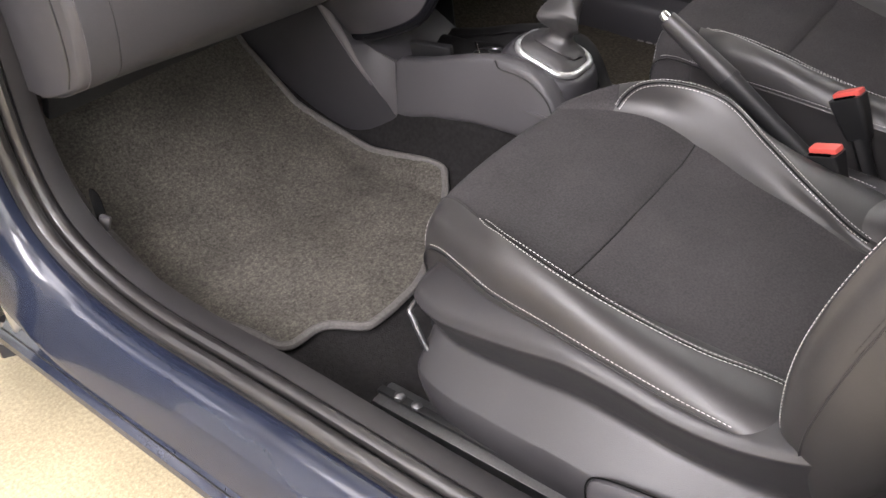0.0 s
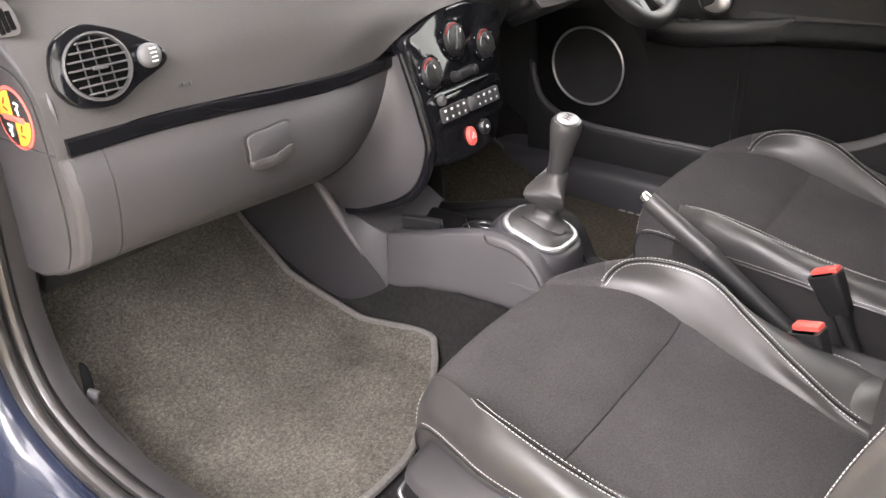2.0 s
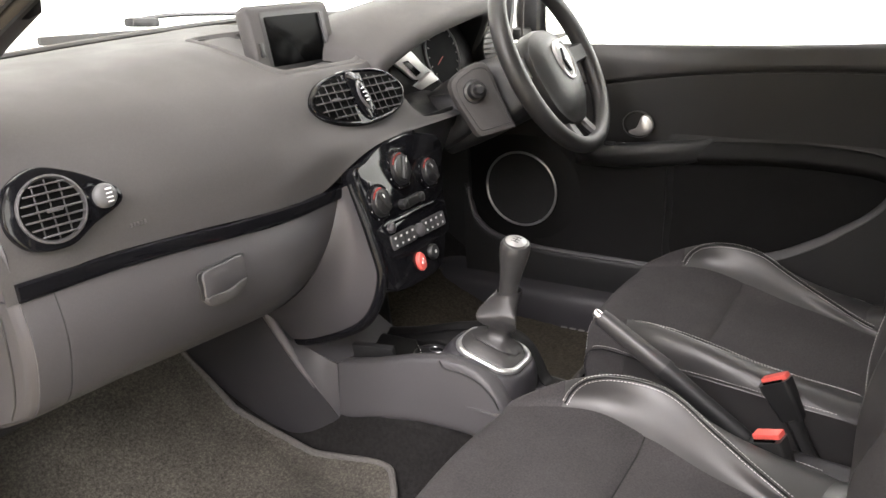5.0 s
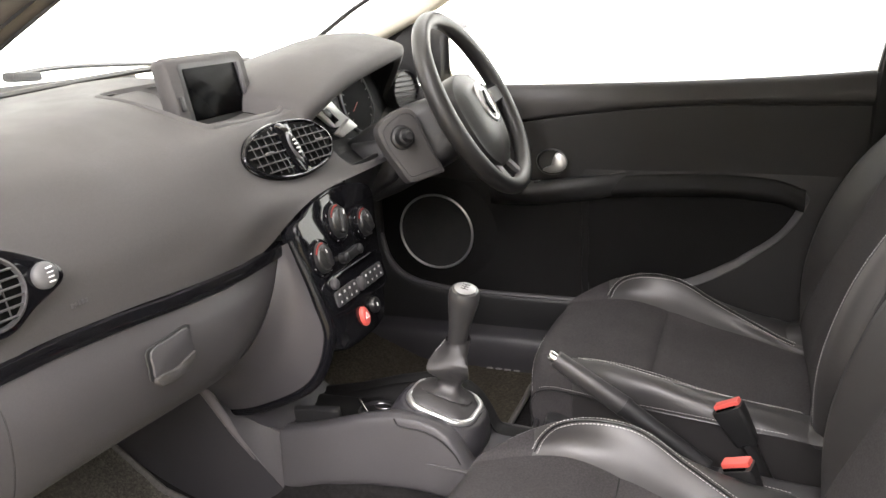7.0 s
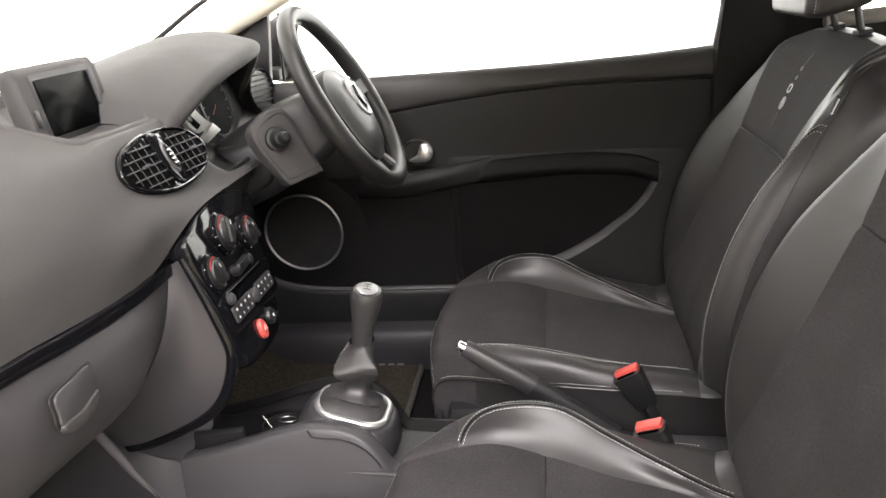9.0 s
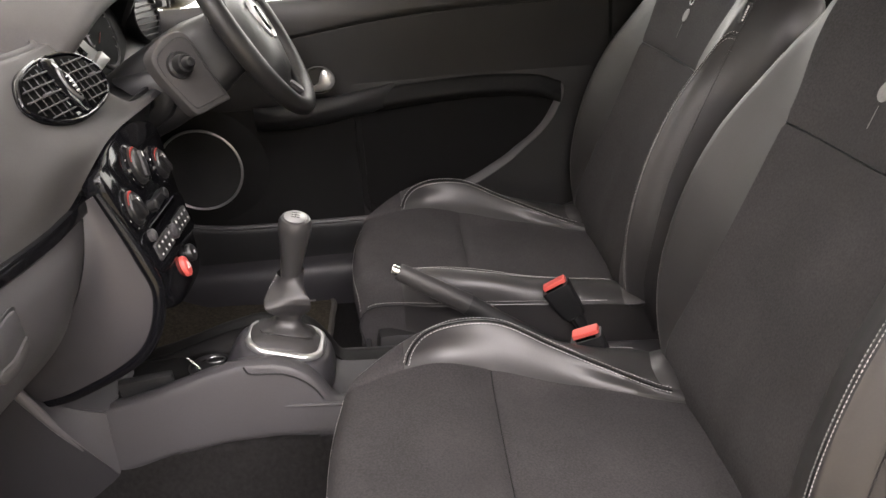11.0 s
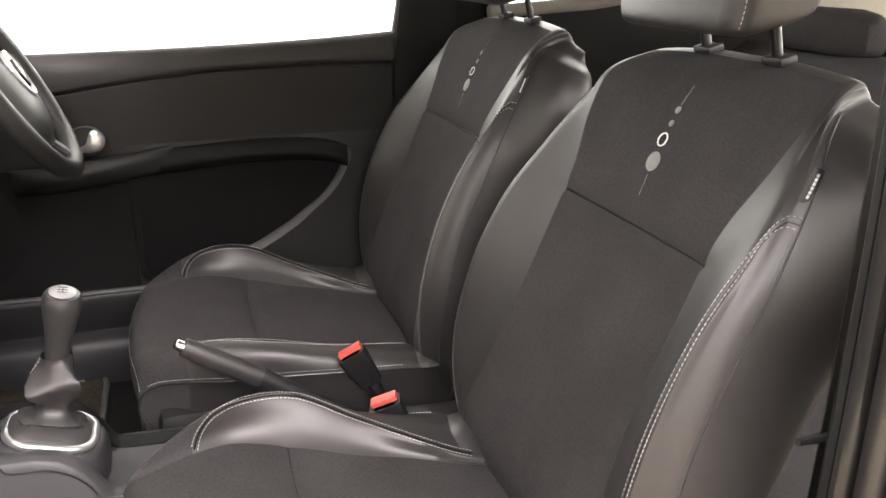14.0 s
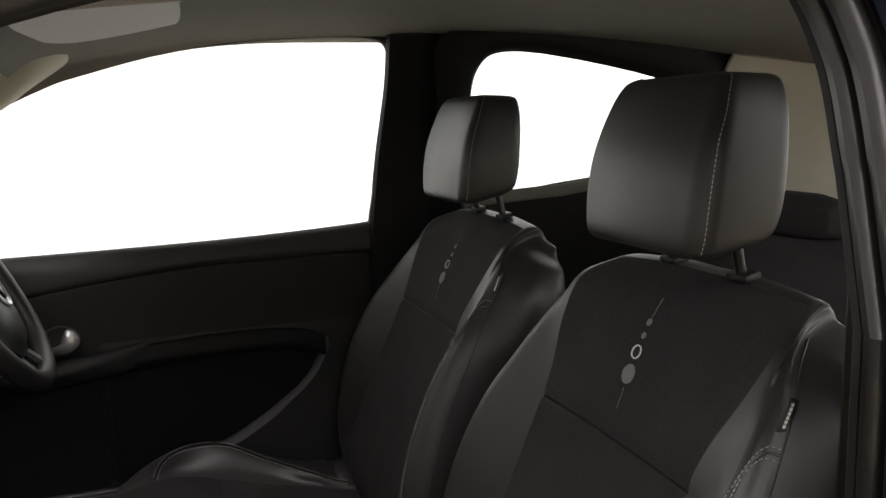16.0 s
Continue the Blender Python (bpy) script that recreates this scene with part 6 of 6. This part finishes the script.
def dot_place(s):
    p, n = on_back(s, 0.0)
    return p + np.array([BX + 0.010 + 0.06 * (s - 0.5) - p[0], 0, 0]) + n * 0.0008 + UPV * (s - (p - B0) @ UPV), n


for s, r0, kind in ((0.497, 0.0128, "disc"), (0.526, 0.0084, "ring"), (0.548, 0.0044, "disc"), (0.566, 0.0050, "disc")):
    p, n = dot_place(s)
    m = facing(p, n)
    if kind == "disc":
        part("printed_dot", plate(disc_outline(r0, 30), 0.0009, m, 0.0003), GREYINK, up_cloth, "grey printed dot")
    else:
        part("printed_ring", tube([tuple(m @ Vector((r0 * math.cos(a), r0 * math.sin(a), 0.0006))) for a in np.linspace(0, 6.283, 36, endpoint=False)], 0.0011, 6, closed=True), WHITEINK, up_cloth, "white printed ring")
for s0, s1 in ((0.452, 0.480), (0.573, 0.600)):
    part("printed_line", tube([dot_place(s)[0] for s in np.linspace(s0, s1, 8)], 0.0005, 5), GREYINK, up_cloth)
tg = track([(59, 9 * MV - 4.85 * MV), (61.5, 9 * MV - 4.85 * MV)])
tn = Vector((-0.80, 0.58, 0.2))
tm = facing(Vector(tg[45]) + tn.normalized() * 0.004, tn, tuple(UPV))
tag = part("air_bag_tag", plate(round_rect(0.010, 0.036, 0.002), 0.002, tm, 0.0006), SATIN, seat, "small black fabric tag with pale lettering bars")
for k in range(6):
    part("letter_bar", plate(round_rect(0.0026, 0.0036, 0.0006), 0.0024, tm @ pose(0.001, -0.011 + 0.0044 * k, 0), 0.0002), WHITEINK, tag)

# headrest on two posts
HX = BX
hc = np.array([HX, -0.048, 1.226])
hrows = []
tl = radians(8)
for z, w, dep, yo in ((-0.108, 0.18, 0.070, 0.004), (-0.105, 0.228, 0.100, 0.004), (-0.090, 0.250, 0.114, 0.004), (-0.045, 0.260, 0.118, 0.005), (0.0, 0.258, 0.114, 0.005), (0.045, 0.246, 0.102, 0.002), (0.080, 0.226, 0.086, -0.001), (0.095, 0.202, 0.068, -0.003), (0.099, 0.14, 0.040, -0.005)):
    ow = round_rect(w, dep, min(w, dep) * 0.22, 7)
    row = []
    for x, y in ow:
        bulge = 0.006 * (1 - (x / (w / 2 + 1e-6)) ** 2) * (1 if y > 0 else 0.3)
        yy = y + math.copysign(bulge, y) + yo
        zt = z - min(0, z + 0.03) / 0.075 * max(0, 0.02 - yy) * 0.34
        row.append((hc[0] + x, hc[1] + yy * math.cos(tl) - zt * math.sin(tl), hc[2] + zt * math.cos(tl) + yy * math.sin(tl) * 0.3))
    hrows.append(row)
hr = spline(np.array(hrows), 44)
head = part("headrest", sheet(hr, wrap=True, caps=True), LEATHER, seat, "black leather headrest with white seams")
for side in (-1, 1):
    pts = []
    for i in range(8, 41):
        row = hr[i]
        front_pts = [p for p in row if p[1] > row[:, 1].mean()]
        tgt = side * float(np.interp(i, [8, 20, 32, 40], [0.126, 0.125, 0.115, 0.098])) + hc[0]
        fp = np.array(sorted(front_pts, key=lambda p: p[0]))
        xx = min(max(tgt, fp[0, 0] + 0.004), fp[-1, 0] - 0.004)
        pts.append((xx, float(np.interp(xx, fp[:, 0], fp[:, 1])), float(np.interp(xx, fp[:, 0], fp[:, 2]))))
    pts = spline(np.array(pts)[::4], 60)
    c = np.array([hc[0], hc[1], 0])
    outw = pts - np.array([hc[0], hc[1] - 0.03, 0])
    outw[:, 2] = 0
    outw /= np.linalg.norm(outw, axis=1, keepdims=True)
    part("stitching", dashes(pts + outw * 0.0012), THREAD, head)
    part("seam", tube(pts + outw * 0.0002 + np.array([-side * 0.004, 0.001, 0]), 0.0018, 6), SATIN, head)
for sx in (-0.068, 0.068):
    part("post", tube([(HX + sx, -0.088, 1.06), (HX + sx, -0.076, 1.11), (HX + sx, -0.062, 1.17)], 0.0065, 12), SATIN, seat, "black steel headrest post")
    part("post_guide", put(box(0.036, 0.024, 0.010, 0.004), pose(HX + sx, -0.083, 1.091, -14)), DARK, seat, "black plastic post guide")

# outer side shield, rail and release bar
for off in (-0.27, 0.25):
    part("rail", box(0.045, 0.66, 0.035, 0.006, pose(CX + off - (0.028 if off < 0 else 0), 0.36, 0.30, -2)), STEEL, seat, "dark steel seat rail")
part("rail_slot", box(0.012, 0.66, 0.006, 0.001, pose(CX - 0.298, 0.362, 0.32, -2)), SATIN, seat)
for y in (0.625, 0.655):
    part("rail_bolt", lathe([(0.008, 0), (0.008, 0.006), (0.004, 0.008)], 12, pose(CX - 0.298, y, 0.312)), STEEL, seat)
part("release_bar", tube(spline([(CX - 0.24, 0.56, 0.315), (CX - 0.243, 0.63, 0.345), (CX - 0.238, 0.672, 0.40), (CX - 0.22, 0.684, 0.415), (CX - 0.1, 0.69, 0.415), (CX + 0.1, 0.69, 0.415)], 40), 0.0042, 10), STEEL, seat, "steel seat release bar")

driver_seat = copy_thing(seat, pose(CX + 0.70, 0.40, 0.27))
for ob in driver_seat.children:
    if ob.name.startswith("front_corner"):
        ob.material_slots[0].link = "OBJECT"
        ob.material_slots[0].material = FABRIC


def side_shield(owner, middle, side):
    """The moulded cover on a seat's door side; side is the way to the door."""
    sh = []
    for y, z1, out_, rise in ((0.676, 0.450, 0.212, 0.014), (0.668, 0.452, 0.238, 0.022), (0.612, 0.454, 0.258, 0.034), (0.503, 0.477, 0.266, 0.034), (0.428, 0.494, 0.268, 0.018), (0.357, 0.493, 0.270, 0.014), (0.291, 0.487, 0.271, 0.012),
                              (0.232, 0.493, 0.272, 0.010), (0.179, 0.511, 0.273, 0.008), (0.132, 0.533, 0.274, 0.006), (0.03, 0.56, 0.276, 0.004), (-0.06, 0.565, 0.278, 0.004)):
        drop = z1 - 0.30
        sh.append([(middle + side * (out_ - i), y - j, z) for i, j, z in ((0.060, 0.004, z1 + rise), (0.034, 0.002, z1 + 0.75 * rise), (0.010, 0, z1 + 0.25 * rise + 0.002), (0.001, 0, z1 - 0.003), (0.0, 0, z1 - 0.010), (0.010, 0.003, z1 - 0.18 * drop), (0.020, 0.007, z1 - 0.32 * drop),
                   (0.024, 0.012, z1 - 0.40 * drop), (0.014, 0.016, z1 - 0.47 * drop), (-0.018, 0.018, z1 - 0.66 * drop), (-0.026, 0.020, z1 - 0.71 * drop), (-0.034, 0.030, z1 - 0.80 * drop), (-0.042, 0.055, 0.305), (-0.044, 0.070, 0.272))])
    part("side_shield", sheet(surf(sh, 50, 61), thick=0.004, flip=side < 0), SHIELD, owner, "dark grey plastic side shield")
    lv = facing((middle + side * 0.302, 0.258, 0.356), (side, 0.05, 0.30), (0, 0.15, 1))
    part("recline_lever", plate(loop([(-0.10, 0.022), (-0.03, 0.032), (0.05, 0.030), (0.085, 0.012), (0.08, -0.022), (0, -0.028), (-0.09, -0.02)], 50), 0.010, lv, 0.003), TRIM, owner, "grey recline lever")
    part("lever_gap", tube([tuple(lv @ Vector((x, y, 0.0065))) for x, y in loop([(-0.103, 0.024), (-0.03, 0.035), (0.052, 0.033), (0.089, 0.013), (0.084, -0.024), (0, -0.031), (-0.093, -0.022)], 50)], 0.0011, 6, closed=True), WELL, owner)


side_shield(seat, CX, -1)
side_shield(driver_seat, CX + 0.70, 1)

# ---- seat belt buckles ----


def buckle(at, lean, turn):
    b = thing("seat_belt_buckle", at, "black seat belt buckle with a red release button", "seat belt buckle", "front buckles")
    m = facing(at, lean, turn)
    part("body", put(sheet(np.array([[(x, y, z) for x, y in round_rect(w, d, 0.007)] for z, w, d in ((-0.075, 0.030, 0.016), (-0.068, 0.040, 0.022), (-0.03, 0.048, 0.028), (-0.006, 0.052, 0.031), (0.0, 0.052, 0.031))]), wrap=True, caps=True), m), DARK, b, "black plastic buckle body")
    part("release_button", put(box(0.044, 0.019, 0.014, 0.003), m @ pose(0, 0.005, 0.001)), RED, b, "red release button")
    part("tongue_slot", put(box(0.034, 0.004, 0.004, 0.0008), m @ pose(0, -0.010, 0.001)), SCREEN, b)
    part("stem", tube([tuple(m @ Vector((0, 0, -0.07))), tuple(m @ Vector((0, -0.005, -0.11))), tuple(m @ Vector((0.004, -0.01, -0.17)))], [0.012, 0.010, 0.010], 10, flat=1.4), SATIN, b)
    return b


buckle((0.092, 0.334, 0.547), (0.05, 0.50, 0.85), (1, -0.25, 0))
buckle((-0.078, 0.315, 0.538), (-0.05, 0.42, 0.9), (1, -0.35, 0))

# ---- passenger belt on the pillar ----
sb = thing("seat_belt", (-0.665, 0.04, 0.40), "black webbing seat belt hanging down the pillar", "seat belt")
part("webbing", sheet(np.array([[(x, y, z), (x - 0.012, y + 0.046, z)] for x, y, z in spline([(-0.645, -0.026, 1.22), (-0.655, -0.016, 1.05), (-0.662, -0.006, 0.8), (-0.665, 0.01, 0.55), (-0.66, 0.03, 0.38)], 30)]), thick=0.0015), RUBBER, sb, "black belt webbing")
part("tongue", tube([(-0.672, 0.0, 0.776), (-0.675, 0.03, 0.779), (-0.675, 0.066, 0.780)], [0.006, 0.005, 0.004], 8), STEEL, sb, "steel belt tongue")
part("anchor_cover", lathe([(0.004, -0.048), (0.016, -0.045), (0.024, -0.030), (0.027, 0.0), (0.024, 0.030), (0.016, 0.045), (0.004, 0.048)], 20, pose(-0.652, -0.01, 1.235, 0, 12, 0) @ Matrix.Diagonal((0.6, 1.0, 1, 1))), DARK, sb)
part("red_marker", box(0.006, 0.012, 0.018, 0.002, pose(-0.66, 0.005, 0.885)), RED, sb)

# ---- floor mats ----


def floor_z(x, y):
    flank = np.interp(abs(x), [0.09, 0.105, 0.13, 0.19], [0.135, 0.10, 0.030, 0.002])
    return float(np.interp(y, [0.2, 0.9, 1.12, 1.3, 1.48, 1.58], [0.279, 0.279, 0.287, 0.364, 0.524, 0.724]) + flank)


def mat_thing(name, outline, material, label, seed):
    o = loop(outline, 160)
    mt = thing(name, (float(o[:, 0].mean()), float(o[:, 1].mean()), 0.28), label, "floor mat", "floor mats")
    rng = np.random.RandomState(seed)
    bm = bmesh.new()
    step = 0.008
    keep = {}
    x0, y0 = o.min(0)
    x1, y1 = o.max(0)

    def inside(px, py):
        a, b = o, np.roll(o, -1, 0)
        c = ((a[:, 1] > py) != (b[:, 1] > py)) & (px < (b[:, 0] - a[:, 0]) * (py - a[:, 1]) / (b[:, 1] - a[:, 1] + 1e-12) + a[:, 0])
        return bool(c.sum() % 2)

    nx, ny = int((x1 - x0) / step) + 2, int((y1 - y0) / step) + 2
    cell = {(i, j) for i in range(nx) for j in range(ny) if inside(x0 + (i + 0.5) * step, y0 + (j + 0.5) * step)}
    for i, j in cell:
        for c in ((i, j), (i + 1, j), (i + 1, j + 1), (i, j + 1)):
            if c not in keep:
                px, py = x0 + c[0] * step, y0 + c[1] * step
                wave = 0.003 * noise.noise((px * 9, py * 9, seed)) + 0.0012 * rng.uniform(-1, 1)
                keep[c] = bm.verts.new((px, py, floor_z(px, py) + 0.011 + wave))
    for i, j in cell:
        bm.faces.new([keep[c] for c in ((i, j), (i + 1, j), (i + 1, j + 1), (i, j + 1))])
    part("carpet", bm, material, mt, "", 80)
    part("binding", tube([(x, y, floor_z(x, y) + 0.007) for x, y in o], 0.0075, 8, closed=True), BINDING, mt, "stitched edge binding")
    return mt


mat_thing("floor_mat", [(-0.655, 1.36), (-0.665, 1.20), (-0.672, 1.05), (-0.650, 0.94), (-0.646, 0.895), (-0.636, 0.876), (-0.618, 0.870), (-0.590, 0.868), (-0.568, 0.858), (-0.552, 0.835), (-0.538, 0.811), (-0.520, 0.802), (-0.46, 0.801), (-0.392, 0.811), (-0.28, 0.862), (-0.18, 0.920),
                        (-0.156, 0.938), (-0.139, 0.953), (-0.134, 0.975), (-0.137, 1.01), (-0.148, 1.07), (-0.162, 1.15), (-0.178, 1.26), (-0.19, 1.40), (-0.21, 1.50), (-0.40, 1.53), (-0.62, 1.50)], MATCLOTH, "grey-brown carpet mat in the passenger footwell", 3)
mat_thing("floor_mat", [(0.165, 1.30), (0.17, 1.10), (0.18, 0.90), (0.21, 0.80), (0.40, 0.80), (0.55, 0.80), (0.66, 0.815), (0.668, 0.95), (0.66, 1.2), (0.64, 1.36), (0.40, 1.40), (0.2, 1.38)], MATBROWN, "brown carpet mat in the driver footwell with pale bars", 5)
txt = thing("mat_lettering", (0.645, 0.89, 0.29), "pale unreadable woven bars on the driver mat", "lettering")
for k in range(4):
    part("bar", box(0.011, 0.016, 0.002, 0.0005, pose(0.646, 0.855 + 0.024 * k, floor_z(0.646, 0.9) + 0.014)), GREYINK, txt)

# hook at the passenger kick panel
hook = thing("bonnet_release", (-0.70, 1.19, 0.44), "grey bonnet release lever on the kick panel", "lever")
part("recess", plate(loop([(-0.010, 0.040), (0.006, 0.028), (0.010, -0.02), (0.004, -0.045), (-0.008, -0.04), (-0.012, 0.0)], 36), 0.003, facing((-0.697, 1.19, 0.455), (-0.6, -0.8, 0.2)) @ Matrix.Diagonal((0.7, 0.8, 1, 1))), WELL, hook)
part("lever", box(0.010, 0.018, 0.026, 0.004, pose(-0.70, 1.182, 0.432, 20, 0, 30)), TRIM, hook)

# ---- rear seat ----
rs = thing("rear_seat", (0, -0.75, 0.40), "black rear bench seat with low headrests", "car seat")
rb = []
for z, y, d in ((0.45, -0.52, 0.10), (0.62, -0.58, 0.13), (0.85, -0.70, 0.13), (0.97, -0.77, 0.11), (1.005, -0.80, 0.06)):
    rb.append([(x, y + (d / 2) * f - 0.02 * (x / 0.6) ** 2, z) for x, f in ((-0.62, 0), (-0.58, 1), (-0.3, 1.15), (0, 1), (0.3, 1.15), (0.58, 1), (0.62, 0), (0.58, -1), (0, -1), (-0.58, -1))])
part("backrest", sheet(spline(np.array(rb), 24), wrap=True, caps=True), FABRIC, rs, "black cloth rear backrest")
part("bench", box(1.2, 0.48, 0.16, 0.05, pose(0, -0.30, 0.44, 6), 4), FABRIC, rs, "black cloth rear bench")
for x in (0.31, -0.31):
    part("headrest", sheet(spline(np.array([section((x, -0.80, z), w, d) for z, w, d in ((1.0, 0.20, 0.05), (1.01, 0.27, 0.09), (1.05, 0.28, 0.10), (1.085, 0.25, 0.08), (1.098, 0.16, 0.04))]), 16), wrap=True, caps=True), FABRIC, rs, "low saddle-shaped rear headrest")
part("rear_belt_guide", box(0.05, 0.06, 0.03, 0.01, pose(0.55, -0.92, 1.05)), DARK, rs)
